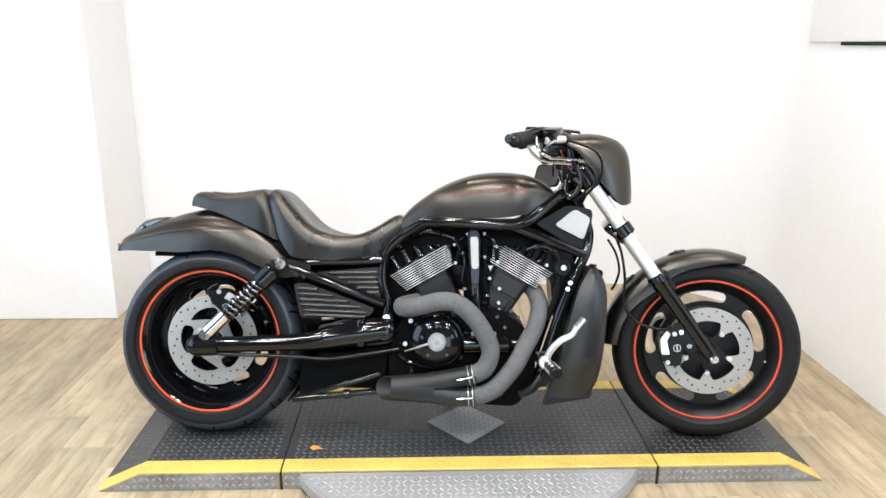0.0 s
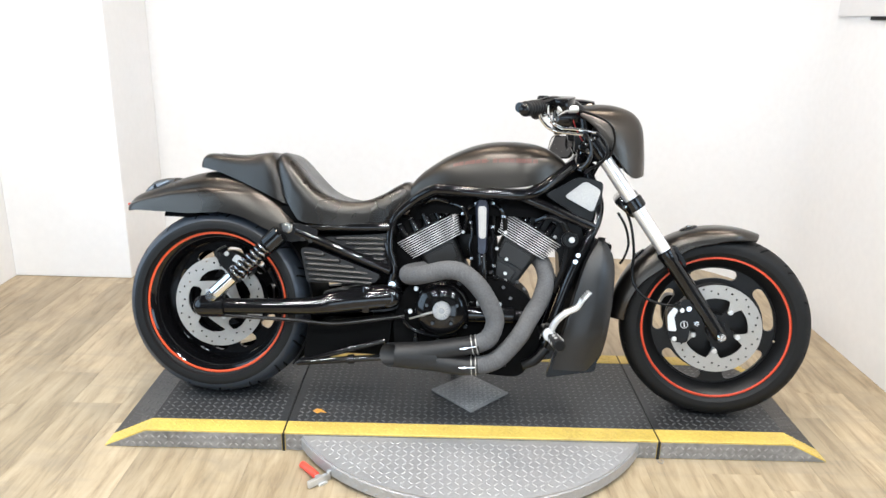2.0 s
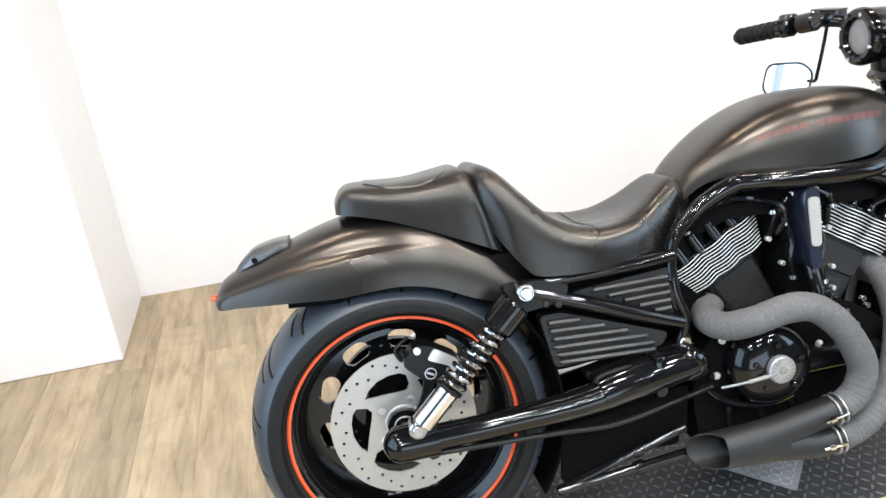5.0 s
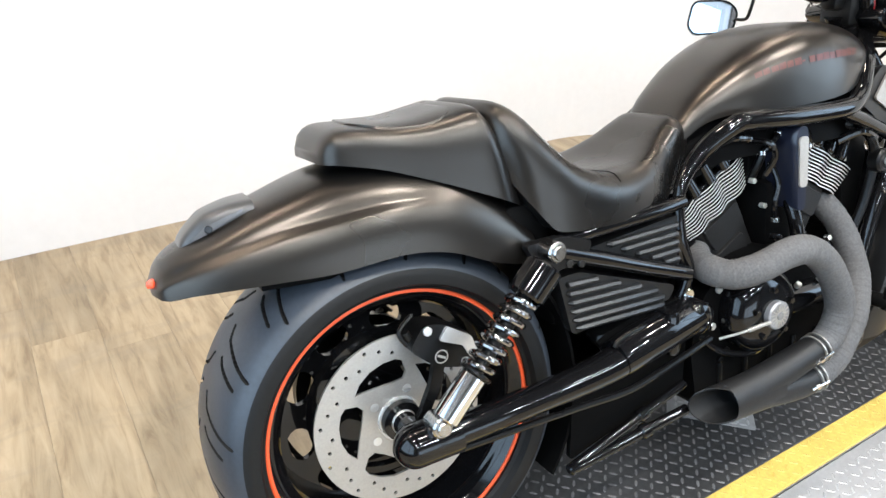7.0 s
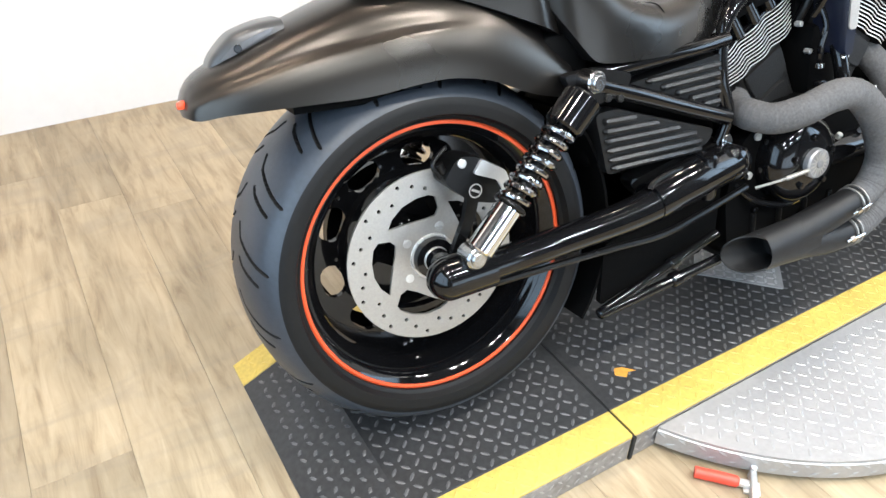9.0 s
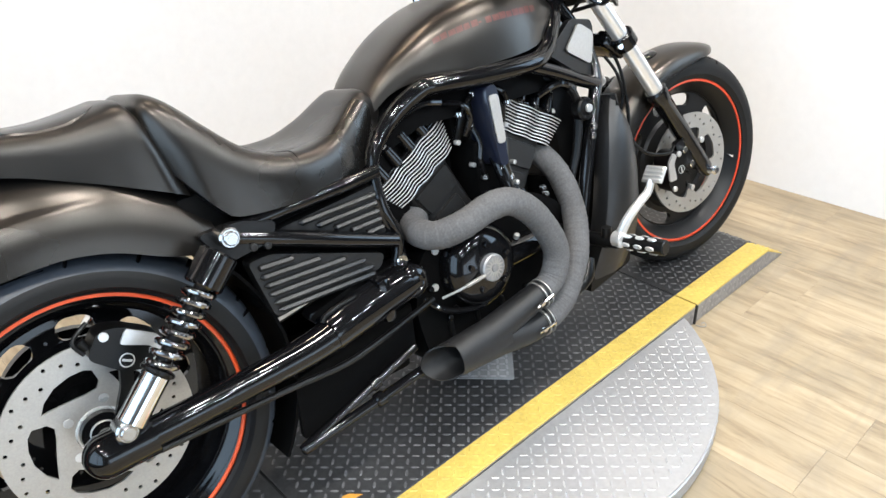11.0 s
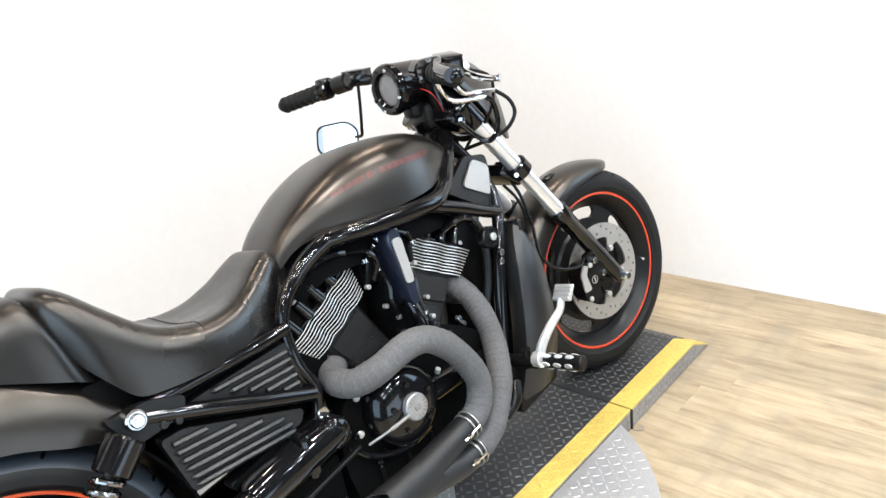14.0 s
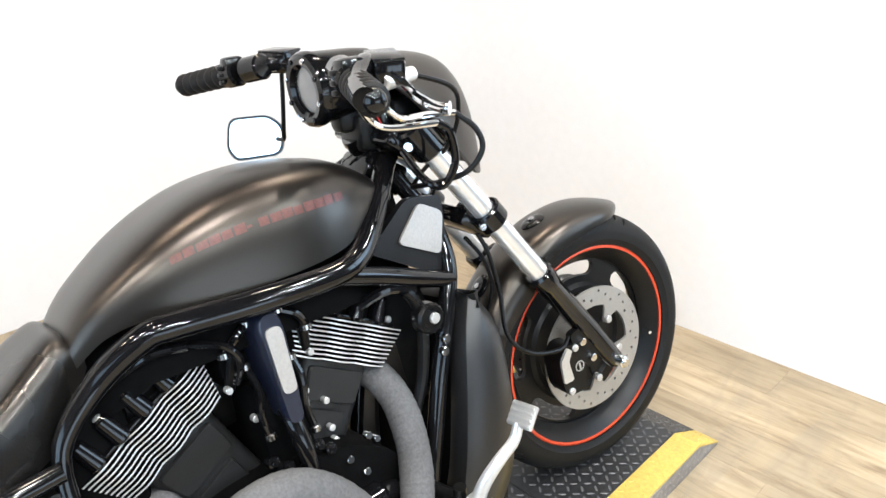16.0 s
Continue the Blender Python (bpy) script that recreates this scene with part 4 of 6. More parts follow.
block(bm, (-0.348, -0.026, 0.645), (0.014, 0.022, 0.012), 0.004, Matrix.Rotation(radians(-25), 4, "Z"))
part("side_marker", bm, AMBER, fender, "small orange-red marker")

# pillion pad and rider's seat
def seat_ring(x, half, zb, zt, dish, n=3.0, steps=28, under=True):
    out = []
    for k in range(steps + 1):
        a = math.pi * k / steps
        c, s = math.cos(a), math.sin(a)
        y = -half * math.copysign(abs(c) ** (2 / n), c)
        z = zb + (zt - zb) * abs(s) ** (2 / n)
        z -= dish * max(0.0, 1 - (y / (half * 0.8)) ** 2)
        out.append((x, y, z))
    return out


bm = bmesh.new()
P_TOP = ((-0.078, 0.806), (-0.070, 0.822), (-0.054, 0.835), (-0.030, 0.838), (0.02, 0.834), (0.08, 0.833), (0.15, 0.842), (0.200, 0.849), (0.216, 0.842), (0.228, 0.812))
P_LOW = ((-0.078, 0.786), (-0.055, 0.784), (0.012, 0.768), (0.07, 0.747), (0.132, 0.722), (0.20, 0.688), (0.228, 0.670))
P_HALF = ((-0.078, 0.066), (-0.066, 0.084), (-0.02, 0.098), (0.05, 0.110), (0.14, 0.128), (0.205, 0.137), (0.228, 0.127))
PN = 5.4
rings = []
for i in range(33):
    x = -0.078 + 0.306 * i / 32
    rings.append(seat_ring(x, keyed(P_HALF, x), keyed(P_LOW, x), keyed(P_TOP, x), 0.0, PN))
# the pad's front edge slopes back with the height
rings = [[(p[0] + (0.0 if i < 19 else (i - 19) / 13 * (0.74 - p[2]) * 0.27), p[1], p[2]) for p in r] for i, r in enumerate(rings)]
loft(bm, rings)
pillion = part("pillion_pad", bm, LEATHER, bike, "black leather pillion pad with a stitched inset")


def pad_top(x, y):
    h, zb, zt = keyed(P_HALF, x), keyed(P_LOW, x), keyed(P_TOP, x)
    return zb + (zt - zb) * max(0.0, 1 - (abs(y) / h) ** PN) ** (1 / PN)


bm = bmesh.new()
rings = []
for i in range(25):
    u = i / 24
    x = -0.020 + 0.185 * u
    h = keyed(P_HALF, x) * 0.87 * max(0.0, 1 - abs(2 * u - 1) ** 3.5) ** 0.5
    rings.append([(x, h * q, pad_top(x, h * q) + (0.0032 if abs(q) < 0.97 and 0 < i < 24 else -0.002)) for q in [-1, -0.965] + [-0.9 + 0.15 * k for k in range(13)] + [0.965, 1]])
loft(bm, rings, False, False)
part("seat_inset", bm, LEATHER, pillion, "sewn-in leather inset")
S_TOP = ((0.215, 0.808), (0.226, 0.838), (0.242, 0.850), (0.264, 0.835), (0.304, 0.781), (0.365, 0.721), (0.436, 0.693), (0.506, 0.697), (0.566, 0.724), (0.616, 0.756), (0.645, 0.767), (0.672, 0.748))
S_LOW = ((0.215, 0.730), (0.235, 0.685), (0.262, 0.645), (0.290, 0.622), (0.377, 0.612), (0.50, 0.612), (0.590, 0.622), (0.630, 0.655), (0.672, 0.712))
S_HALF = ((0.215, 0.122), (0.235, 0.143), (0.264, 0.157), (0.34, 0.168), (0.44, 0.165), (0.53, 0.142), (0.60, 0.112), (0.645, 0.094), (0.672, 0.080))
SN = 4.8
bm = bmesh.new()
rings = []
for i in range(71):
    x = 0.215 + 0.457 * i / 70
    dish = 0.016 * math.exp(-((x - 0.42) / 0.12) ** 2)
    rings.append(seat_ring(x, keyed(S_HALF, x), keyed(S_LOW, x), keyed(S_TOP, x) + dish * 0.6, dish, SN))
rings = [[(p[0] + (max(0.0, 1 - i / 14) * (0.74 - p[2]) * 0.27), p[1], p[2]) for p in r] for i, r in enumerate(rings)]
loft(bm, rings)
seat = part("seat", bm, LEATHER, bike, "black leather rider's seat, deeply scooped")
# the sewn joint across the dip of the seat
bm = bmesh.new()
sx_ = 0.442
ring = seat_ring(sx_, keyed(S_HALF, sx_) + 0.0005, keyed(S_LOW, sx_), keyed(S_TOP, sx_) + 0.0101, 0.0155, SN)
tube(bm, ring[5:-5], 0.0011, 6)
part("seam", bm, BLACK, seat, "sewn seam")

# tank cover
T_TOP = ((0.652, 0.752), (0.672, 0.780), (0.707, 0.812), (0.785, 0.864), (0.883, 0.904), (0.981, 0.917), (1.068, 0.911), (1.117, 0.895), (1.165, 0.863), (1.186, 0.836))
T_LOW = ((0.652, 0.712), (0.70, 0.745), (0.772, 0.758), (0.923, 0.757), (1.054, 0.768), (1.110, 0.790), (1.165, 0.822), (1.186, 0.832))
T_HALF = ((0.652, 0.085), (0.707, 0.104), (0.80, 0.134), (0.92, 0.154), (1.03, 0.158), (1.11, 0.140), (1.165, 0.112), (1.186, 0.088))


TN = 3.5


def tank_ring(x, grow=0.0, steps=40):
    return arch(x, keyed(T_HALF, x) + grow, keyed(T_LOW, x) - grow, keyed(T_TOP, x) + grow, TN, steps)


bm = bmesh.new()
rings = [tank_ring(0.652 + 0.534 * i / 48) for i in range(49)]
loft(bm, rings)
tank = part("fuel_tank_cover", bm, DENIM, bike, "satin black tank cover with dull orange lettering bars")


def tank_point(x, f, grow):
    """A point of the tank's right flank, f from its lower edge to the crown."""
    h, zb, zt = keyed(T_HALF, x) + grow, keyed(T_LOW, x), keyed(T_TOP, x) + grow
    a = math.pi / 2 * f
    n = TN
    return (x, -h * math.cos(a) ** (2 / n), zb + (zt - zb) * math.sin(a) ** (2 / n))


# lettering as plain bars that follow the flank, rising towards the front
NB = 15
for sgn in (-1, 1):
    for k in range(NB):
        x0 = 0.800 + (1.078 - 0.800) * k / NB
        wd = (1.078 - 0.800) / NB
        if k == 6:
            wd *= 0.5
        bm = bmesh.new()
        hgt = (0.060, 0.066, 0.056, 0.062)[k % 4] + 0.012 * abs(k - 7) / 7
        base = 0.222 - 0.03 * k / NB
        grid = []
        for i in range(4):
            x = x0 + wd * (0.05 + (0.90, 0.82, 0.93)[k % 3] * i / 3)
            grid.append([(p[0], sgn * -p[1] * 1.0, p[2]) for p in [tank_point(x, base + hgt * j / 3, 0.0011) for j in range(4)]])
        if k == 6:
            grid = [[(p[0], p[1], p[2]) for p in g[1:3]] for g in grid]
        loft(bm, grid, False, False)
        part("lettering_bar", bm, DIMORANGE, tank, "dull orange bar")

# tank neck cover between tank and steering
bm = bmesh.new()
loft(bm, [arch(x, h, zb, zt, 2.6, 16) for x, h, zb, zt in ((1.12, 0.085, 0.70, 0.872), (1.17, 0.080, 0.70, 0.850), (1.215, 0.060, 0.72, 0.842), (1.245, 0.045, 0.74, 0.835))])
part("neck_cover", bm, MATTE, bike)

# ---- frame ----
frame_tubes = {
    "main_rail": ([(0.600, 0.130, 0.400), (0.618, 0.140, 0.470), (0.598, 0.138, 0.545), (0.608, 0.128, 0.635), (0.668, 0.124, 0.698), (0.735, 0.142, 0.740), (0.775, 0.150, 0.744), (0.886, 0.162, 0.739), (1.02, 0.168, 0.738), (1.080, 0.156, 0.752), (1.130, 0.132, 0.790), (1.180, 0.098, 0.830), (1.235, 0.05, 0.868)], 0.0195),
    "seat_rail": ([(0.262, 0.150, 0.596), (0.40, 0.152, 0.604), (0.52, 0.150, 0.609), (0.598, 0.144, 0.614)], 0.0135),
    "diagonal_brace": ([(0.285, 0.156, 0.586), (0.40, 0.158, 0.545), (0.50, 0.156, 0.507), (0.606, 0.150, 0.468)], 0.0155),
    "down_tube": ([(1.240, 0.055, 0.845), (1.285, 0.085, 0.74), (1.283, 0.112, 0.665), (1.250, 0.125, 0.585), (1.205, 0.130, 0.48), (1.165, 0.130, 0.36), (1.125, 0.125, 0.240), (1.080, 0.120, 0.180), (0.90, 0.115, 0.150), (0.66, 0.115, 0.160)], 0.0165),
    "upper_brace": ([(1.035, 0.150, 0.730), (1.12, 0.140, 0.700), (1.20, 0.130, 0.668), (1.278, 0.118, 0.640)], 0.0165),
    "cross_brace": ([(0.585, 0.135, 0.560), (0.640, 0.120, 0.36), (0.660, 0.115, 0.20)], 0.016),
}
for nm, (pts, r) in frame_tubes.items():
    for sgn in (-1, 1):
        bm = bmesh.new()
        tube(bm, spline([(p[0], sgn * p[1], p[2]) for p in pts], 10 * len(pts)), (lambda u: 0.0125 + 0.007 * min(1.0, max(0.0, (u - 0.24) / 0.12))) if nm == "main_rail" else r, 16)
        part(nm, bm, GLOSS, bike, "gloss black frame tube")
bm = bmesh.new()
tube(bm, [(1.262, 0, 0.855), (1.225, 0, 0.925)], 0.036, 24)
block(bm, (1.235, 0, 0.845), (0.09, 0.10, 0.06), 0.012, Matrix.Rotation(radians(35), 4, "Y"))
part("steering_head", bm, GLOSS, bike)

# air scoop plates beside the steering head with a pale insert
for sgn in (-1, 1):
    outline = rounded([(1.105, 0.742), (1.215, 0.806), (1.300, 0.792), (1.288, 0.655), (1.262, 0.652)], 0.018)

    def scoop(u, v, w, sgn=sgn):
        y = 0.094 + 0.030 * (1.30 - u) / 0.19 - 0.10 * max(0.0, v - 0.745)
        return (u, sgn * (y + w), v)

    bm = bmesh.new()
    plate(bm, outline, [], 0.016, scoop)
    sc = part("air_scoop", weld(bm), SEMI, bike, "satin black air scoop with a pale mesh insert")
    bm = bmesh.new()
    plate(bm, rounded([(1.170, 0.739), (1.238, 0.793), (1.292, 0.764), (1.268, 0.690)], 0.014), [], 0.005, lambda u, v, w: scoop(u, v, w + 0.0155))
    part("mesh_insert", weld(bm), MESH, sc, "pale metal mesh insert")

# side covers with raised louvres
def louvred(name, outline, ribs, y, tilt):
    for sgn in (-1, 1):
        bm = bmesh.new()
        plate(bm, rounded(outline, 0.012), [], 0.035, lambda u, v, w: (u, sgn * (y - 0.035 + w), v))
        cov = part(name, weld(bm), LOUVRE, bike, "black louvred side cover")
        for (xa, za), (xb, zb) in ribs:
            bm = bmesh.new()
            rings = []
            for u in (0.0, 0.04, 0.96, 1.0):
                x, z = xa + (xb - xa) * u, za + (zb - za) * u
                q = 0.35 if u in (0.0, 1.0) else 1.0
                rings.append([(x, sgn * (y - 0.002), z - 0.0078 * q), (x, sgn * (y + 0.007 * q), z - 0.0062 * q), (x, sgn * (y + 0.0105 * q), z - 0.001 * q), (x, sgn * (y + 0.0075 * q), z + 0.0042 * q), (x, sgn * (y - 0.002), z + 0.0062 * q)])
            loft(bm, rings)
            part("louvre", bm, RIB, cov)


louvred("upper_side_cover", [(0.372, 0.568), (0.592, 0.590), (0.596, 0.488), (0.560, 0.488)], [((0.415, 0.567), (0.588, 0.572)), ((0.448, 0.551), (0.588, 0.555)), ((0.482, 0.535), (0.588, 0.538)), ((0.515, 0.519), (0.588, 0.521)), ((0.548, 0.503), (0.588, 0.504))], 0.142, 0)
louvred("lower_side_cover", [(0.300, 0.530), (0.345, 0.532), (0.575, 0.452), (0.560, 0.425), (0.325, 0.415)], [((0.315, 0.515), (0.385, 0.512)), ((0.315, 0.497), (0.438, 0.492)), ((0.318, 0.479), (0.490, 0.473)), ((0.322, 0.461), (0.530, 0.455)), ((0.327, 0.443), (0.545, 0.437)), ((0.332, 0.427), (0.545, 0.422))], 0.150, 0)
bm = bmesh.new()
block(bm, (0.46, 0, 0.50), (0.30, 0.22, 0.17), 0.02)
block(bm, (0.44, 0, 0.60), (0.36, 0.20, 0.05), 0.02)
part("battery_box", bm, MATTE, bike)
bm = bmesh.new()
block(bm, (0.262, 0, 0.632), (0.090, 0.25, 0.080), 0.015)
part("seat_pan", bm, MATTE, bike)
# inner hugger between tyre and frame
bm = bmesh.new()
rings = []
for k in range(13):
    a = radians(-35 + 75 * k / 12)
    r = 0.338
    rings.append([(r * math.cos(a) + d * math.cos(a), y, AX + (r + d) * math.sin(a)) for d, y in ((0, -0.13), (0.006, -0.13), (0.006, 0.13), (0, 0.13))])
loft(bm, rings)
part("rear_hugger", bm, MATTE, bike)

# ---- swingarm, shocks ----
for sgn in (-1, 1):
    bm = bmesh.new()
    pts = spline([(0.02, sgn * 0.178, 0.322), (0.15, sgn * 0.180, 0.328), (0.33, sgn * 0.178, 0.338), (0.42, sgn * 0.174, 0.350), (0.480, sgn * 0.168, 0.364)], 90)
    tube(bm, pts, lambda u: (0.027 + 0.011 * max(0.0, u - 0.35) / 0.65) * max(0.03, 1 - (max(0.0, u - 0.88) / 0.12) ** 2) ** 0.5, 22)
    arm = part("swingarm_tube", bm, GLOSS, bike, "gloss black swingarm tube")
    bm = bmesh.new()
    plate(bm, rounded([(0.385, 0.385), (0.50, 0.412), (0.64, 0.418), (0.655, 0.345), (0.60, 0.328), (0.44, 0.318)], 0.02), [], 0.040, lambda u, v, w: (u, sgn * (0.100 + w * (1.0 if 0.40 < u < 0.64 else 0.8)), v))
    part("pivot_casting", weld(bm), BLACK, arm)
    bm = bmesh.new()
    tube(bm, spline([(0.405, sgn * 0.172, 0.350), (0.47, sgn * 0.166, 0.362), (0.54, sgn * 0.160, 0.372), (0.615, sgn * 0.152, 0.380)], 40), lambda u: 0.038 + 0.004 * math.sin(u * math.pi), 26)
    block(bm, (0.535, sgn * 0.150, 0.372), (0.030, 0.092, 0.094), 0.012)
    part("pivot_arm", bm, GLOSS, arm, "rounded gloss black arm end with a raised collar")
    bm = bmesh.new()
    turned(bm, [(0.036, -0.03), (0.036, 0.010), (0.034, 0.018), (0.028, 0.024), (0.016, 0.027), (0.014, 0.025), (0.0, 0.025)], (0.612, 0, 0.380), 32)
    if sgn < 0:
        bm.transform(Matrix.Scale(-1, 4, (0, 1, 0)))
    bm.transform(Matrix.Translation((0, sgn * 0.163, 0)))
    part("pivot_cap", bm, GLOSS, arm)
    bm = bmesh.new()
    tube(bm, [(-0.052 + 0.112 * k / 30, sgn * (0.172 + 0.004 * k / 30), 0.318 + 0.006 * k / 30) for k in range(31)], lambda u: 0.0375 * max(0.05, 1 - (max(0.0, 0.32 - u) / 0.32) ** 2) ** 0.5, 26)
    rod(bm, (0.0, sgn * 0.10, AX), (0.0, sgn * 0.176, AX), 0.022, seg=20)
    part("axle_housing", bm, GLOSS, arm, "rounded axle housing")
    bm = bmesh.new()
    tube(bm, spline([(0.50, sgn * 0.172, 0.398), (0.45, sgn * 0.178, 0.400), (0.405, sgn * 0.182, 0.392), (0.395, sgn * 0.184, 0.382)], 14), 0.005, 8)
    tube(bm, spline([(0.06, sgn * 0.188, 0.294), (0.30, sgn * 0.188, 0.290), (0.42, sgn * 0.184, 0.284), (0.52, sgn * 0.176, 0.296), (0.66, sgn * 0.160, 0.318)], 40), 0.0065, 8)
    part("brake_line", bm, BLACK, bike)

    # shock absorber
    a, b = V((0.020, sgn * 0.205, 0.360)), V((0.266, sgn * 0.192, 0.598))
    d = (b - a).normalized()
    L = (b - a).length
    bm = bmesh.new()
    rod(bm, a + d * 0.012, a + d * 0.098, 0.0235, seg=24, bevel=0.002)
    shock = part("shock_absorber", bm, CHROME, bike, "chrome coil-over shock absorber")
    bm = bmesh.new()
    rod(bm, a + d * 0.09, b - d * 0.05, 0.013, seg=18)
    rod(bm, a + d * 0.098, a + d * 0.106, 0.029, seg=24, bevel=0.002)
    part("damper_rod", bm, BLACK, shock)
    up = V((0, 1, 0))
    n1 = (up - d * up.dot(d)).normalized()
    n2 = d.cross(n1)
    bm = bmesh.new()
    pts = []
    s0, s1, turns = 0.106, L - 0.092, 8.0
    for k in range(170):
        u = k / 169
        t = 2 * math.pi * turns * u
        pts.append(a + d * (s0 + (s1 - s0) * u) + 0.0235 * (math.cos(t) * n1 + math.sin(t) * n2))
    tube(bm, pts, 0.0056, 10)
    part("spring", bm, SPRING, shock, "dark chrome coil spring")
    bm = bmesh.new()
    rod(bm, a + d * (L - 0.092), a + d * (L - 0.028), 0.033, seg=26, bevel=0.004)
    part("upper_cap", bm, GLOSS, shock, "black upper spring cap")
    for q, nm in ((a, "lower_eye"), (b, "upper_eye")):
        bm = bmesh.new()
        rod(bm, q - V((0, sgn * 0.030, 0)), q + V((0, sgn * 0.012, 0)), 0.0185, seg=22, bevel=0.003)
        bolt_into(bm, q + V((0, sgn * 0.012, 0)), (0, sgn, 0), 0.0125, 0.006)
        part(nm, bm, STEEL, shock, "chrome mounting bolt")
    bm = bmesh.new()
    plate(bm, rounded([(0.225, 0.610), (0.300, 0.612), (0.365, 0.592), (0.350, 0.560), (0.262, 0.548)], 0.012), [], 0.02, lambda u, v, w: (u, sgn * (0.148 + w), v))
    part("shock_bracket", weld(bm), SEMI, bike)
    for bx, bz in ((0.312, 0.560), (0.338, 0.555)):
        bm = bmesh.new()
        bolt_into(bm, (bx, sgn * 0.168, bz), (0, sgn, 0), 0.007, 0.004)
        part("bracket_bolt", bm, WRINKLE, bike)

# rear caliper over the disc
def caliper(cx, cz, y, ang, size, m, name, sgn, logo):
    root_m = Matrix.Translation((cx, y, cz)) @ Matrix.Rotation(ang, 4, "Y")
    bm = bmesh.new()
    plate(bm, rounded([(-0.060, -0.018), (-0.052, 0.030), (-0.02, 0.040), (0.045, 0.036), (0.066, 0.012), (0.056, -0.022), (0.0, -0.034)], 0.014), [], 0.05, lambda u, v, w: (u * size, sgn * (w - 0.025), v * size))
    body = part(name, weld(bm), BLACK, bike, "black brake caliper with a silver face", m=(m or Matrix.Identity(4)) @ root_m)
    mm = (m or Matrix.Identity(4)) @ root_m
    bm = bmesh.new()
    plate(bm, rounded([(-0.016, 0.012), (-0.012, 0.039), (0.040, 0.035), (0.064, 0.012), (0.052, 0.000), (0.032, 0.015)], 0.006), [], 0.006, lambda u, v, w: (u * size, sgn * (w + 0.0245), v * size))
    part("face_plate", weld(bm), SATIN, body, "silver face plate", m=mm)
    for bx, bz in ((-0.042, 0.022), (0.05, -0.012)):
        bm = bmesh.new()
        bolt_into(bm, (bx * size, sgn * 0.025, bz * size), (0, sgn, 0), 0.008, 0.005)
        part("caliper_bolt", bm, SATIN, body, m=mm)
    bm = bmesh.new()
    for r in (0.0125,):
        turned(bm, [(r, 0), (r, 0.0012), (r - 0.0022, 0.0012), (r - 0.0022, 0)], (0.002 * size, sgn * 0.0255, -0.014 * size), 24, closed=True)
    block(bm, (0.002 * size, sgn * 0.026, -0.014 * size), (0.016, 0.0016, 0.004), 0.0)
    part("badge", bm, SATIN, body, "round silver badge", m=mm)
    return body


caliper(0.070, 0.457, -0.112, radians(28), 1.0, None, "rear_caliper", -1, True)
bm = bmesh.new()
plate(bm, rounded([(0.008, 0.335), (0.030, 0.338), (0.062, 0.395), (0.075, 0.44), (0.055, 0.45), (0.042, 0.40)], 0.008), [], 0.012, lambda u, v, w: (u, -0.135 + w, v))
part("caliper_bracket", weld(bm), BLACK, bike)
bm = bmesh.new()
tube(bm, spline([(0.01, -0.125, 0.475), (0.0, -0.12, 0.50), (0.03, -0.11, 0.52)], 12), 0.004, 8)
bolt_into(bm, (0.015, -0.12, 0.485), (-0.4, 0, 1), 0.008, 0.014)
part("bleed_screw", bm, BLACK, bike)

# chin box and rods below the swingarm
for sgn in (-1, 1):
    bm = bmesh.new()
    plate(bm, rounded([(0.330, 0.272), (0.62, 0.322), (0.61, 0.225), (0.318, 0.145)], 0.01), [], 0.012, lambda u, v, w: (u, sgn * (0.122 + w), v))
    part("lower_side_panel", weld(bm), MATTE, bike, "black lower side panel")
    for nm, p, q, r in (("stay_rod", (0.300, 0.152, 0.140), (0.600, 0.150, 0.232), 0.0095), ("stay_rod", (0.300, 0.155, 0.140), (0.600, 0.158, 0.176), 0.011)):
        bm = bmesh.new()
        rod(bm, (p[0], sgn * p[1], p[2]), (q[0], sgn * q[1], q[2]), r, seg=14, bevel=0.003)
        c = V(p).lerp(V(q), 0.62)
        dd = (V(q) - V(p)).normalized()
        rod(bm, V((c.x, sgn * c.y, c.z)) - V((dd.x, sgn * dd.y, dd.z)) * 0.012, V((c.x, sgn * c.y, c.z)) + V((dd.x, sgn * dd.y, dd.z)) * 0.012, r * 1.45, seg=14, bevel=0.003)
        part(nm, bm, GLOSS, bike, "gloss black stay")
bm = bmesh.new()
block(bm, (0.47, 0, 0.215), (0.27, 0.23, 0.09), 0.015)
part("under_tray", bm, MATTE, bike)
# side stand on the far side
bm = bmesh.new()
tube(bm, spline([(0.83, 0.13, 0.15), (0.82, 0.20, 0.075), (0.81, 0.262, 0.071)], 14), 0.012, 12)
part("side_stand", bm, GLOSS, bike)

# airbox and electrics filling the space under the tank
bm = bmesh.new()
loft(bm, [arch(x, h, zb, zt, 4.0, 12) for x, h, zb, zt in ((0.655, 0.075, 0.62, 0.715), (0.74, 0.112, 0.665, 0.752), (1.05, 0.125, 0.665, 0.760), (1.20, 0.085, 0.66, 0.80))])
part("airbox", bm, MATTE, bike)
bm = bmesh.new()
block(bm, (0.655, 0, 0.53), (0.10, 0.17, 0.24), 0.02)
part("electrics_box", bm, MATTE, bike)


# ---- engine ----
bm = bmesh.new()
plate(bm, rounded([(0.64, 0.15), (1.06, 0.13), (1.12, 0.26), (1.08, 0.40), (0.98, 0.46), (0.80, 0.46), (0.66, 0.42), (0.62, 0.30)], 0.04, 6), [], 0.29, lambda u, v, w: (u, w - 0.145, v))
crank = part("crankcase", weld(bm), MATTE, bike, "black engine crankcase")
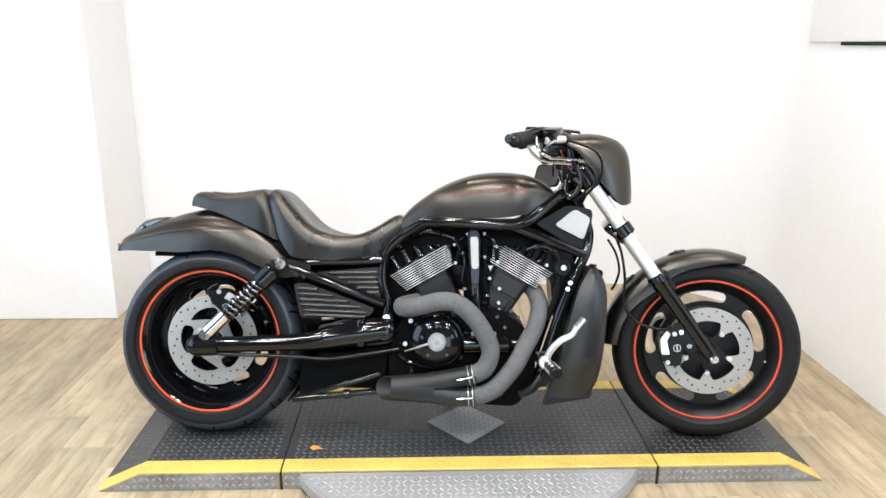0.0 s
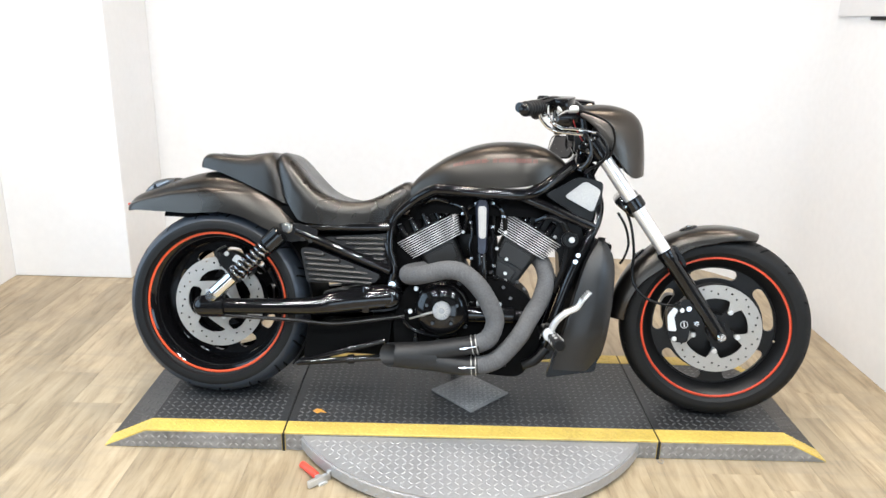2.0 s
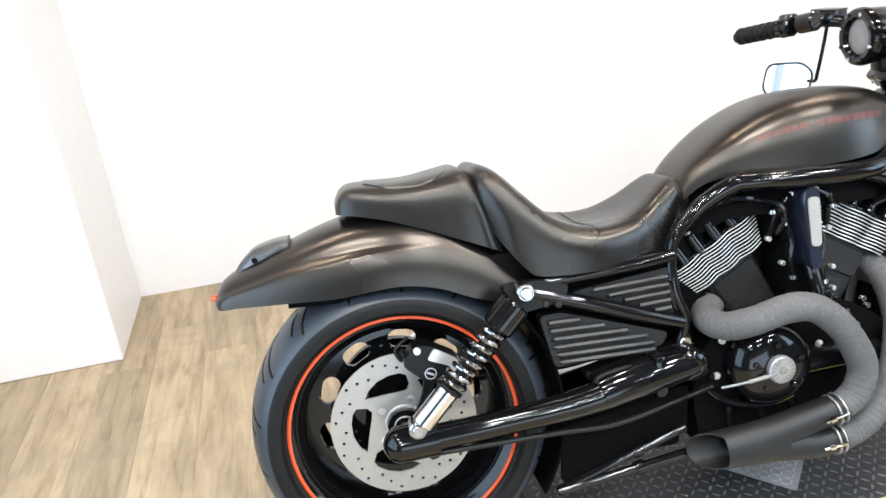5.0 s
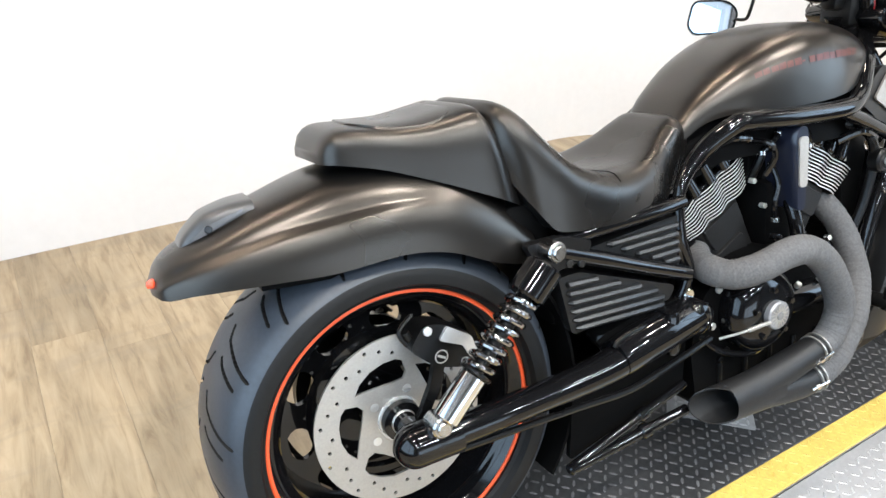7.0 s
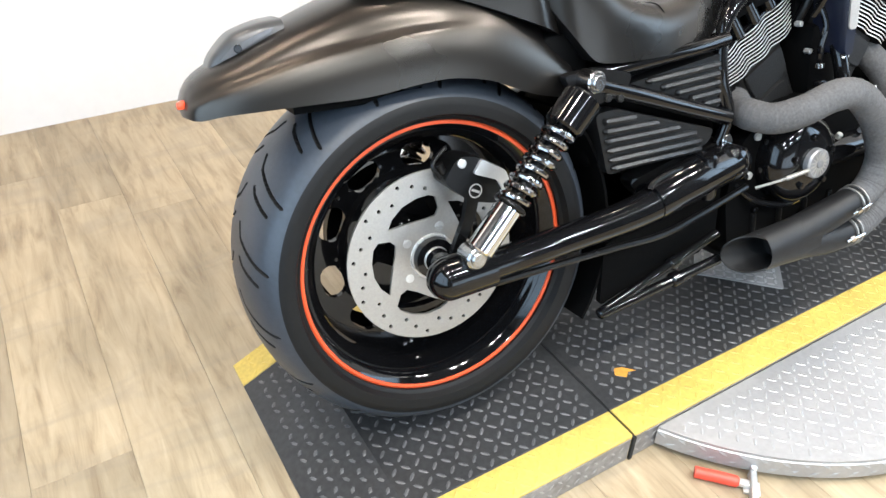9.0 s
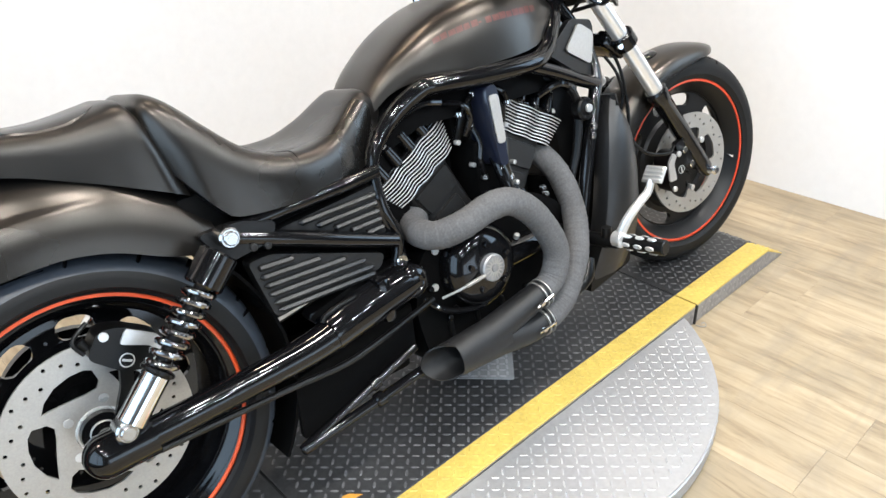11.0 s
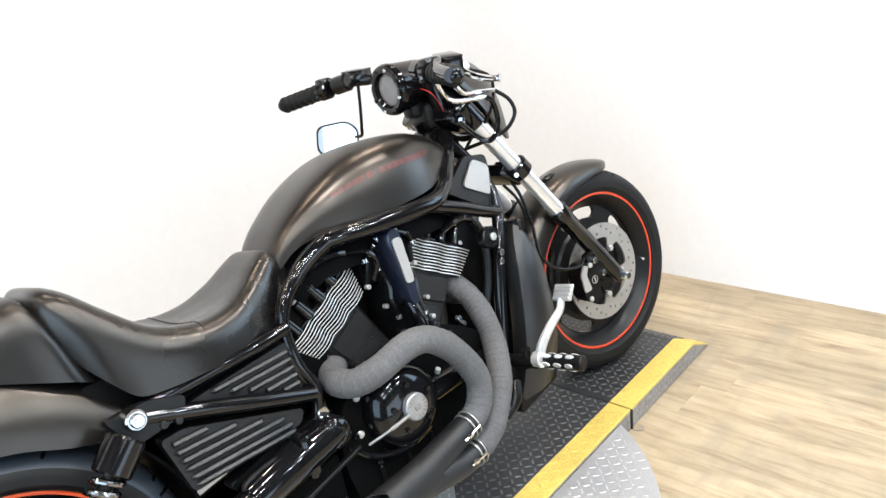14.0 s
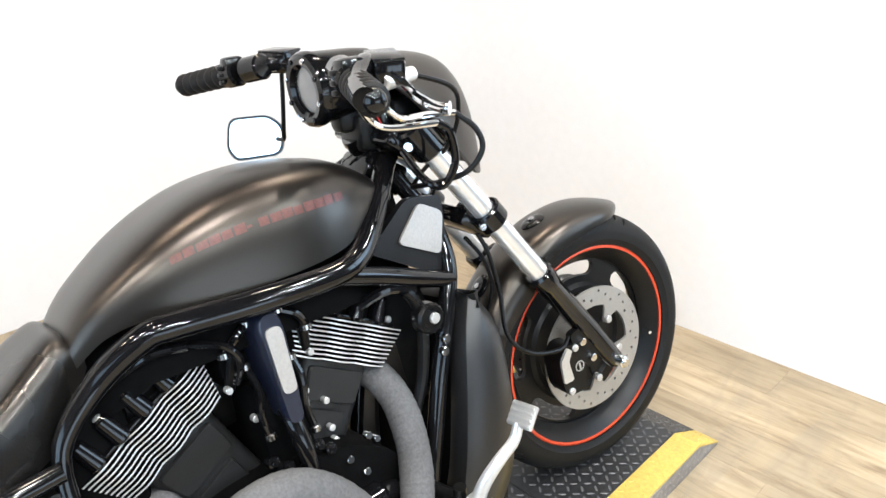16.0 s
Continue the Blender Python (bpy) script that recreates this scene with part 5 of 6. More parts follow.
for sgn in (-1, 1):
    bm = bmesh.new()
    turned(bm, [(0.092, 0.0), (0.092, 0.034), (0.089, 0.043), (0.082, 0.052), (0.072, 0.059), (0.060, 0.064), (0.046, 0.068), (0.0, 0.071)], (0, 0, 0), 56)
    mm = Matrix.Translation((0.788, sgn * 0.138, 0.352)) @ (Matrix.Scale(-1, 4, (0, 1, 0)) if sgn < 0 else Matrix.Identity(4))
    cov = part("clutch_cover", bm, GLOSS, crank, "gloss black round clutch cover", m=mm)
    bm = bmesh.new()
    turned(bm, [(0.0, 0.086), (0.008, 0.086), (0.009, 0.083), (0.027, 0.083), (0.030, 0.080), (0.030, 0.066)], (0, 0, 0), 40)
    badge = part("hub_badge", bm, SIDEPLATE, cov, "brushed metal hub badge", m=mm)
    bm = bmesh.new()
    star = [((0.026 if k % 2 else 0.012) * math.cos(math.pi * k / 16), (0.026 if k % 2 else 0.012) * math.sin(math.pi * k / 16)) for k in range(32)]
    plate(bm, star, [circle(0, 0, 0.0095, 20)], 0.0014, lambda u, v, w: (u, 0.0829 + w, v))
    part("badge_star", weld(bm), DISC, badge, "bright rayed star", m=mm)
    for k in range(5):
        a = radians(20 + 72 * k)
        bm = bmesh.new()
        bolt_into(bm, (0.052 * math.cos(a), 0.066, 0.052 * math.sin(a)), (0, 1, 0), 0.0065, 0.008)
        part("cover_bolt", bm, GLOSS, cov, m=mm)
    for k in range(8):
        a = radians(10 + 45 * k)
        bm = bmesh.new()
        bolt_into(bm, (0.780 + 0.103 * math.cos(a), sgn * 0.146, 0.352 + 0.103 * math.sin(a)), (0, sgn, 0), 0.008, 0.005)
        part("case_bolt", bm, SATIN if k in (3, 4) else BLACK, crank)
    # the starter's round housing lies along the case
    bm = bmesh.new()
    rod(bm, (0.868, sgn * 0.150, 0.338), (1.030, sgn * 0.152, 0.340), 0.034, 0.030, 26, bevel=0.008)
    rod(bm, (1.026, sgn * 0.152, 0.340), (1.062, sgn * 0.150, 0.340), 0.022, 0.018, 22, bevel=0.005)
    starter = part("starter_housing", bm, GLOSS, crank, "gloss black starter housing")
    for bx in (0.905, 0.975):
        bm = bmesh.new()
        bolt_into(bm, (bx, sgn * 0.168, 0.374), (0, sgn * 0.6, 0.8), 0.0065, 0.008)
        part("housing_bolt", bm, SATIN, starter)
    # ribbed lower case under the round covers
    for k in range(5):
        bm = bmesh.new()
        block(bm, (0.70 + 0.075 * k, sgn * 0.146, 0.205), (0.012, 0.014, 0.085), 0.004)
        part("case_rib", bm, BLACK, crank)
    bm = bmesh.new()
    bolt_into(bm, (0.614, sgn * 0.140, 0.420), (0, sgn, 0), 0.013, 0.009)
    part("engine_mount_bolt", bm, CHROME, bike, "chrome engine mount bolt")
bm = bmesh.new()
block(bm, (0.86, 0, 0.145), (0.36, 0.20, 0.05), 0.02)
part("sump", bm, WRINKLE, crank)
bm = bmesh.new()
block(bm, (0.600, 0, 0.275), (0.120, 0.20, 0.190), 0.03)
part("gearbox_end", bm, MATTE, crank)
bm = bmesh.new()
tube(bm, spline([(0.680, -0.165, 0.312), (0.715, -0.195, 0.328), (0.756, -0.220, 0.345)], 14), 0.003, 8)
rod(bm, (0.722, -0.200, 0.331), (0.760, -0.223, 0.347), 0.0048, 0.004, 12, bevel=0.0015)
part("clutch_line_fitting", bm, DISC, crank, "bare metal line fitting")


def cylinder(base, axis_deg, name):
    """One finned cylinder, leaning fore or aft in the bike's plane."""
    m = Matrix.Translation(base) @ Matrix.Rotation(radians(axis_deg), 4, "Y")
    bm = bmesh.new()
    loft(bm, [[(x * s, y, z) for x, y in rounded([(-0.080, -0.082), (0.080, -0.082), (0.080, 0.082), (-0.080, 0.082)], 0.022, 5)] for z, s in ((-0.02, 0.66), (0.04, 0.70), (0.13, 0.78), (0.19, 0.85))])
    cyl = part(name, bm, WRINKLE, bike, "black engine cylinder with bright machined fin edges", m=m)
    for q in (-1, 1):
        # raised cast panels on the barrel's flank
        for lp in ([(-0.050, 0.120), (-0.054, 0.178), (0.054, 0.178), (0.050, 0.120)], [(-0.044, 0.040), (-0.048, 0.108), (0.034, 0.108), (0.030, 0.040)]):
            bm = bmesh.new()
            out = rounded(lp, 0.010, 3)
            cx, cz = sum(p[0] for p in out) / len(out), sum(p[1] for p in out) / len(out)
            loft(bm, [[(cx + (u - cx) * s, q * y, cz + (v - cz) * s) for u, v in out] for y, s in ((0.078, 1.0), (0.0865, 1.0), (0.0895, 0.95))])
            part("barrel_panel", bm, WRINKLE, cyl, m=m)
    nf = 10
    for k in range(nf):
        f = k / (nf - 1)
        z = 0.191 + 0.068 * f
        hx = 0.091 + 0.023 * f
        # scalloped flanks: three rounded lobes with narrow valleys between
        flank = []
        for i in range(49):
            x = hx * (i / 24 - 1)
            lobe = max(0.0, 0.5 + 0.5 * math.cos(x / hx * math.pi * 3.0)) ** 0.7
            flank.append((x, 0.0885 + 0.0080 * lobe))
        lp = [(x, -y) for x, y in flank] + [(hx + 0.003, -0.06), (hx + 0.003, 0.06)] + [(x, y) for x, y in reversed(flank)] + [(-hx - 0.003, 0.06), (-hx - 0.003, -0.06)]
        bm = bmesh.new()
        rings = []
        for dz, q in ((-0.0018, 0.95), (-0.0013, 0.997), (0.0, 1.0), (0.0013, 0.997), (0.0018, 0.95)):
            rings.append([(x * q, y * q, z + dz) for x, y in lp])
        loft(bm, rings)
        for fc in bm.faces:
            c = fc.calc_center_median()
            fc.material_index = 1 if len(fc.verts) == 4 and abs(c.z - z) < 0.0012 else 0
        part("fin", bm, [MATTE, FINS], cyl, "cooling fin with a bright edge", m=m)
    # fin pack core, cam cover and its posts
    bm = bmesh.new()
    loft(bm, [[(x * s, y, z) for x, y in rounded([(-0.088, -0.077), (0.088, -0.077), (0.088, 0.077), (-0.088, 0.077)], 0.02, 5)] for z, s in ((0.185, 0.76), (0.262, 1.0))])
    part("fin_core", bm, MATTE, cyl, m=m)
    bm = bmesh.new()
    loft(bm, [[(x * s, y, z) for x, y in rounded([(-0.094, -0.066), (0.094, -0.066), (0.094, 0.066), (-0.094, 0.066)], 0.02, 5)] for z, s in ((0.262, 1.0), (0.285, 0.97), (0.310, 0.85), (0.322, 0.68))])
    part("cam_cover", bm, BLACK, cyl, "black cam cover", m=m)
    bm = bmesh.new()
    block(bm, (0, -0.083, 0.2655), (0.184, 0.018, 0.007), 0.002)
    part("head_flange", bm, GLOSS, cyl, m=m)
    for i, x in enumerate((-0.078, -0.034, 0.012, 0.056)):
        bm = bmesh.new()
        rod(bm, (x, -0.090, 0.262), (x, -0.086, 0.312), 0.0145, 0.0125, 18, bevel=0.005)
        block(bm, (x, -0.070, 0.286), (0.018, 0.030, 0.036), 0.004)
        part("head_bolt_post", bm, GLOSS, cyl, m=m)
        bm = bmesh.new()
        bolt_into(bm, (x, -0.0865, 0.311), (0, 0.05, 1), 0.0068, 0.003)
        part("head_bolt", bm, SATIN, cyl, m=m)
    bm = bmesh.new()
    bolt_into(bm, (0.083, -0.078, 0.272), (0, -1, 0.3), 0.006, 0.010)
    part("head_screw", bm, SATIN, cyl, "bright screw", m=m)
    return cyl


cylinder((0.848, 0.0, 0.388), -30, "rear_cylinder")
cylinder((0.946, 0.0, 0.402), 29, "front_cylinder")
# small bolts on the barrels
for bx, by, bz in ((0.842, -0.105, 0.605), (0.868, -0.112, 0.548), (0.958, -0.112, 0.555), (0.992, -0.105, 0.520), (0.990, -0.108, 0.472), (0.992, -0.108, 0.448), (0.985, -0.105, 0.610)):
    bm = bmesh.new()
    bolt_into(bm, (bx, by + 0.012, bz), (0, -1, 0), 0.0058, 0.010)
    part("barrel_bolt", bm, SATIN, bike, "small bright bolt")
# throttle body and hoses in the valley
bm = bmesh.new()
block(bm, (0.915, 0, 0.66), (0.16, 0.18, 0.13), 0.03)
block(bm, (0.915, 0, 0.52), (0.09, 0.22, 0.16), 0.02)
part("throttle_body", bm, MATTE, bike)
bm = bmesh.new()
block(bm, (0.868, 0.03, 0.590), (0.130, 0.100, 0.170), 0.03)
part("intake_boot", bm, BLACK, bike)
bm = bmesh.new()
for k in range(4):
    tube(bm, spline([(0.85 + 0.045 * k, -0.08, 0.60), (0.86 + 0.04 * k, -0.10, 0.655), (0.88 + 0.03 * k, -0.09, 0.71)], 14), 0.009, 10)
part("hose", bm, BLACK, bike)
# fan housing between the front cylinder and the radiator
bm = bmesh.new()
plate(bm, rounded([(1.030, 0.705), (1.220, 0.695), (1.250, 0.600), (1.218, 0.420), (1.178, 0.420), (1.166, 0.550), (1.110, 0.578)], 0.012), [], 0.14, lambda u, v, w: (u, w - 0.07, v))
part("fan_housing", weld(bm), BLACK, bike)
# valley cover with a pale insert
bm = bmesh.new()
pl = rounded([(0.896, 0.540), (0.880, 0.690), (0.885, 0.716), (0.918, 0.716), (0.925, 0.690), (0.924, 0.540)], 0.012)
loft(bm, [[(0.907 + (u - 0.907) * s, -y, v) for u, v in pl] for y, s in ((0.09, 1.0), (0.150, 1.0), (0.162, 0.9), (0.165, 0.78))])
vc = part("valley_cover", bm, NAVY, bike, "dark blue-black centre cover with a pale inlay")
bm = bmesh.new()
plate(bm, rounded([(0.897, 0.590), (0.890, 0.696), (0.917, 0.696), (0.920, 0.590)], 0.011), [], 0.004, lambda u, v, w: (u, -0.1645 - w, v))
part("inlay", weld(bm), MESH, vc, "pale metal inlay")
bm = bmesh.new()
tube(bm, spline([(0.908, -0.135, 0.56), (0.910, -0.150, 0.52), (0.914, -0.155, 0.48), (0.920, -0.145, 0.44)], 16), 0.015, 12)
part("cover_spout", bm, GLOSS, vc)
bm = bmesh.new()
turned(bm, [(0.0, 0.0), (0.024, 0.0), (0.028, 0.006), (0.028, 0.026), (0.024, 0.031), (0.018, 0.031), (0.016, 0.028), (0.0, 0.029)], (0, 0, 0), 30)
horn = part("ignition_switch", bm, BLACK, bike, "black key switch with a bright lock", m=Matrix.Translation((1.196, -0.125, 0.598)) @ Matrix.Scale(-1, 4, (0, 1, 0)))
bm = bmesh.new()
bolt_into(bm, (1.200, -0.157, 0.598), (0, -1, 0), 0.010, 0.004)
part("lock_barrel", bm, SATIN, horn)
for bz, bx in ((0.548, 1.224), (0.527, 1.216)):
    bm = bmesh.new()
    bolt_into(bm, (bx, -0.142, bz), (0, -1, 0), 0.0085, 0.008)
    part("frame_bolt", bm, CHROME, bike, "bright frame bolt")

# fuel line, plug leads and clips between the cylinders
for pts_, r_ in (
        ([(0.842, -0.118, 0.668), (0.862, -0.128, 0.690), (0.884, -0.120, 0.702)], 0.0075),
        ([(0.936, -0.122, 0.706), (0.962, -0.130, 0.690), (0.975, -0.124, 0.664)], 0.0075),
        ([(0.866, -0.122, 0.640), (0.874, -0.134, 0.600), (0.868, -0.132, 0.560), (0.876, -0.128, 0.520)], 0.0060),
        ([(0.938, -0.126, 0.628), (0.944, -0.136, 0.590), (0.940, -0.134, 0.545), (0.948, -0.130, 0.500)], 0.0065)):
    bm = bmesh.new()
    tube(bm, spline(pts_, 22), r_, 10)
    lead = part("plug_lead", bm, GLOSS, bike, "gloss black rubber lead")
    for end in (pts_[0], pts_[-1]):
        bm = bmesh.new()
        rod(bm, V(end) + V((0, 0, -0.006)), V(end) + V((0, 0, 0.006)), r_ * 1.45, seg=14, bevel=0.002)
        part("lead_clip", bm, STEEL, lead, "bright clip")
for bx, bz in ((0.862, 0.488), (0.884, 0.470), (0.940, 0.478), (0.958, 0.462)):
    bm = bmesh.new()
    block(bm, (bx, -0.142, bz), (0.020, 0.018, 0.014), 0.004)
    bolt_into(bm, (bx, -0.151, bz), (0, -1, 0.2), 0.0055, 0.006)
    part("hose_fitting", bm, GLOSS, bike, "small black fitting")
# small plumbing round the barrels
for pts_, r_, mt in (
        ([(0.800, -0.115, 0.700), (0.835, -0.140, 0.690), (0.855, -0.140, 0.660), (0.850, -0.120, 0.620)], 0.0065, GLOSS),
        ([(0.700, -0.100, 0.690), (0.740, -0.130, 0.712), (0.790, -0.130, 0.705)], 0.008, GLOSS),
        ([(1.120, -0.100, 0.690), (1.165, -0.130, 0.660), (1.190, -0.130, 0.600), (1.180, -0.120, 0.50), (1.150, -0.110, 0.42)], 0.011, BLACK),
        ([(1.085, -0.110, 0.655), (1.130, -0.135, 0.672), (1.185, -0.130, 0.650)], 0.010, GLOSS),
        ([(0.640, -0.130, 0.33), (0.680, -0.165, 0.285), (0.760, -0.175, 0.262), (0.84, -0.165, 0.27)], 0.007, GLOSS)):
    bm = bmesh.new()
    tube(bm, spline(pts_, 26), r_, 10)
    part("engine_hose", bm, mt, bike)
for bx, by, bz in ((0.870, -0.140, 0.478), (0.848, -0.146, 0.452), (0.985, -0.146, 0.430), (1.010, -0.146, 0.395), (1.030, -0.140, 0.450), (1.055, -0.120, 0.425), (1.020, -0.146, 0.345), (0.690, -0.146, 0.435), (0.665, -0.146, 0.335), (0.700, -0.146, 0.255)):
    bm = bmesh.new()
    bolt_into(bm, (bx, by, bz), (0, -1, 0.15), 0.0065, 0.009)
    part("engine_bolt", bm, CHROME if bx > 0.98 else GLOSS, bike)

# ---- exhaust ----
def wrapped(u, r, n):
    """Radius of a pipe bound with overlapping tape."""
    q = (u * n + 0.25 * math.sin(u * 61)) % 1.0
    return r * (1.0 + 0.036 * (q if q < 0.85 else (1 - q) * 5.6) - 0.02 + 0.012 * math.sin(u * 43))


bm = bmesh.new()
pts = spline([(0.722, -0.055, 0.468), (0.684, -0.100, 0.464), (0.668, -0.150, 0.461), (0.682, -0.194, 0.459), (0.728, -0.218, 0.469), (0.797, -0.229, 0.487), (0.852, -0.233, 0.481), (0.902, -0.234, 0.442), (0.940, -0.232, 0.388), (0.962, -0.229, 0.330), (0.945, -0.226, 0.275), (0.905, -0.224, 0.249)], 420)
tube(bm, pts, lambda u: wrapped(u, 0.0300, 40), 22)
part("rear_header_pipe", bm, WRAP, bike, "exhaust pipe bound in grey heat wrap", sharp=60)
bm = bmesh.new()
pts2 = spline([(1.076, -0.010, 0.540), (1.112, -0.045, 0.512), (1.128, -0.090, 0.464), (1.113, -0.140, 0.404), (1.078, -0.185, 0.345), (1.040, -0.208, 0.277), (0.985, -0.216, 0.212), (0.945, -0.218, 0.188), (0.905, -0.220, 0.180)], 340)
tube(bm, pts2, lambda u: wrapped(u, 0.0295, 40), 22)
part("front_header_pipe", bm, WRAP, bike, "exhaust pipe bound in grey heat wrap", sharp=60)
bm = bmesh.new()
tube(bm, spline([(0.915, -0.224, 0.252), (0.86, -0.222, 0.240), (0.79, -0.220, 0.224), (0.72, -0.216, 0.208)], 30), lambda u: 0.0295 + 0.006 * u, 24)
tube(bm, spline([(0.915, -0.220, 0.181), (0.86, -0.219, 0.176), (0.79, -0.218, 0.184), (0.72, -0.216, 0.196)], 30), lambda u: 0.0295 + 0.005 * u, 24)
rings = []
for i in range(16):
    u = i / 15
    c = V((0.78, -0.219, 0.203)).lerp(V((0.622, -0.213, 0.198)), u)
    hz, hy = 0.050 - 0.011 * u, 0.034 + 0.005 * u
    rings.append([(c.x + (0.006 * math.sin(a) - 0.036 * math.cos(a) if u > 0.9 else 0), c.y + hy * math.cos(a), c.z + hz * math.sin(a)) for a in [2 * math.pi * k / 28 for k in range(28)]])
inner = [[(p[0] + (0.0 if j == 0 else 0.11), cc.y + (p[1] - cc.y) * 0.93, cc.z + (p[2] - cc.z) * 0.93) for p in rings[-1]] for j, cc in ((0, V((0.622, -0.213, 0.198))), (1, V((0.622, -0.213, 0.198))))]
loft(bm, rings + inner)
part("muffler", bm, PIPE, bike, "short black open exhaust collector", sharp=50)
for c, d in (((0.893, -0.224, 0.2465), (1, 0, 0.22)), ((0.893, -0.220, 0.1795), (1, 0, 0.08))):
    bm = bmesh.new()
    d = V(d).normalized()
    for q in (0.0, 0.014):
        rod(bm, V(c) + d * (q - 0.0015), V(c) + d * (q + 0.0015), 0.0342, seg=26)
    part("band_clamp", bm, DISC, bike, "thin steel band clamp")
    bm = bmesh.new()
    p = V(c) + V((0.0, -0.036, 0.002))
    rod(bm, p - d * 0.040, p + d * 0.012, 0.0034, seg=10)
    rod(bm, p - d * 0.030, p - d * 0.018, 0.0062, seg=6)
    part("clamp_screw", bm, CHROME, bike, "bright clamp screw")

# ---- radiator ----
for sgn in (-1, 1):
    bm = bmesh.new()
    rings = []
    for i in range(17):
        u = i / 16
        z = 0.165 + 0.445 * u
        xf = keyed(((0.165, 1.290), (0.22, 1.318), (0.35, 1.338), (0.50, 1.345), (0.56, 1.335), (0.61, 1.305)), z)
        xr = keyed(((0.165, 1.150), (0.30, 1.185), (0.45, 1.222), (0.54, 1.250), (0.61, 1.290)), z)
        yo = keyed(((0.165, 0.150), (0.30, 0.182), (0.50, 0.178), (0.61, 0.150)), z)
        rings.append([(xr, sgn * (yo - 0.030), z), (xr + 0.006, sgn * (yo - 0.008), z), (xr + 0.02, sgn * yo, z), ((xr + xf) / 2, sgn * (yo + 0.005), z), (xf - 0.02, sgn * (yo - 0.004), z), (xf, sgn * (yo - 0.024), z), (xf - 0.006, sgn * (yo - 0.06), z), (xr + 0.01, sgn * (yo - 0.06), z)])
    loft(bm, rings)
    part("radiator_shroud", bm, SHROUD, bike, "satin black radiator shroud")
    bm = bmesh.new()
    plate(bm, rounded([(1.140, 0.135), (1.300, 0.165), (1.315, 0.265), (1.165, 0.225)], 0.012), [], 0.03, lambda u, v, w: (u, sgn * (0.115 + w), v))
    part("lower_shroud", weld(bm), BLACK, bike)
bm = bmesh.new()
block(bm, (1.262, 0, 0.40), (0.07, 0.26, 0.40), 0.01, Matrix.Rotation(radians(12), 4, "Y"))
part("radiator", bm, MATTE, bike)
bm = bmesh.new()
tube(bm, spline([(1.13, -0.16, 0.235), (1.10, -0.175, 0.200), (1.06, -0.17, 0.180)], 16), 0.017, 14)
part("coolant_hose", bm, BLACK, bike)

# ---- foot controls ----
for sgn in (-1, 1):
    bm = bmesh.new()
    rod(bm, (1.125, sgn * 0.12, 0.295), (1.135, sgn * 0.265, 0.295), 0.017, seg=18, bevel=0.003)
    rod(bm, (1.130, sgn * 0.225, 0.280), (1.130, sgn * 0.232, 0.33), 0.012, seg=12)
    part("peg_mount", bm, BLACK, bike)
    bm = bmesh.new()
    rod(bm, (1.143, sgn * 0.262, 0.296), (1.158, sgn * 0.376, 0.290), 0.0165, 0.0185, 22, bevel=0.003)
    peg = part("foot_peg", bm, BLACK, bike, "black rubber foot peg with bright ovals")
    for k in range(3):
        for q in range(5):
            t = 0.20 + 0.27 * k
            p = V((1.143, sgn * 0.262, 0.296)).lerp(V((1.158, sgn * 0.376, 0.290)), t)
            a = 2 * math.pi * q / 5 + 0.7
            n = V((math.cos(a), 0, math.sin(a)))
            bm = bmesh.new()
            side = V((0, sgn, 0))
            tq = n.cross(side)
            rings = []
            for s, h in ((1.0, 0.0168), (0.8, 0.0192)):
                rings.append([p + n * (h + 0.002 * t) + side * (0.0125 * s * math.cos(b)) + tq * (0.0062 * s * math.sin(b)) for b in [2 * math.pi * k2 / 12 for k2 in range(12)]])
            loft(bm, rings)
            part("inlay_oval", bm, SATIN, peg, "bright oval inlay")
    bm = bmesh.new()
    pts = spline([(1.135, sgn * 0.262, 0.305), (1.150, sgn * 0.278, 0.345), (1.178, sgn * 0.292, 0.378), (1.212, sgn * 0.296, 0.398), (1.226, sgn * 0.298, 0.425)], 34)
    tube(bm, pts, lambda u: 0.0125 - 0.0035 * u, 14, flat=0.7)
    rod(bm, (1.133, sgn * 0.250, 0.303), (1.135, sgn * 0.276, 0.303), 0.020, seg=20, bevel=0.003)
    ped = part("foot_pedal", bm, SATIN, bike, "cast aluminium foot pedal")
    pm = Matrix.Translation((1.236, sgn * 0.300, 0.434)) @ Matrix.Rotation(radians(-52), 4, "Y")
    bm = bmesh.new()
    block(bm, (0, 0, 0), (0.042, 0.056, 0.008), 0.003)
    for k in range(4):
        block(bm, (-0.015 + 0.010 * k, 0, 0.005), (0.005, 0.050, 0.004), 0.001)
    part("pedal_pad", bm, SATIN, ped, "ribbed pedal pad", m=pm)


# ---- fork and front fender, all turned with the steering ----
S = STEER_M
FT, FB = V((1.284, 0, 0.912)), V((1.719, 0.004, 0.312))
FD = (FB - FT).normalized()
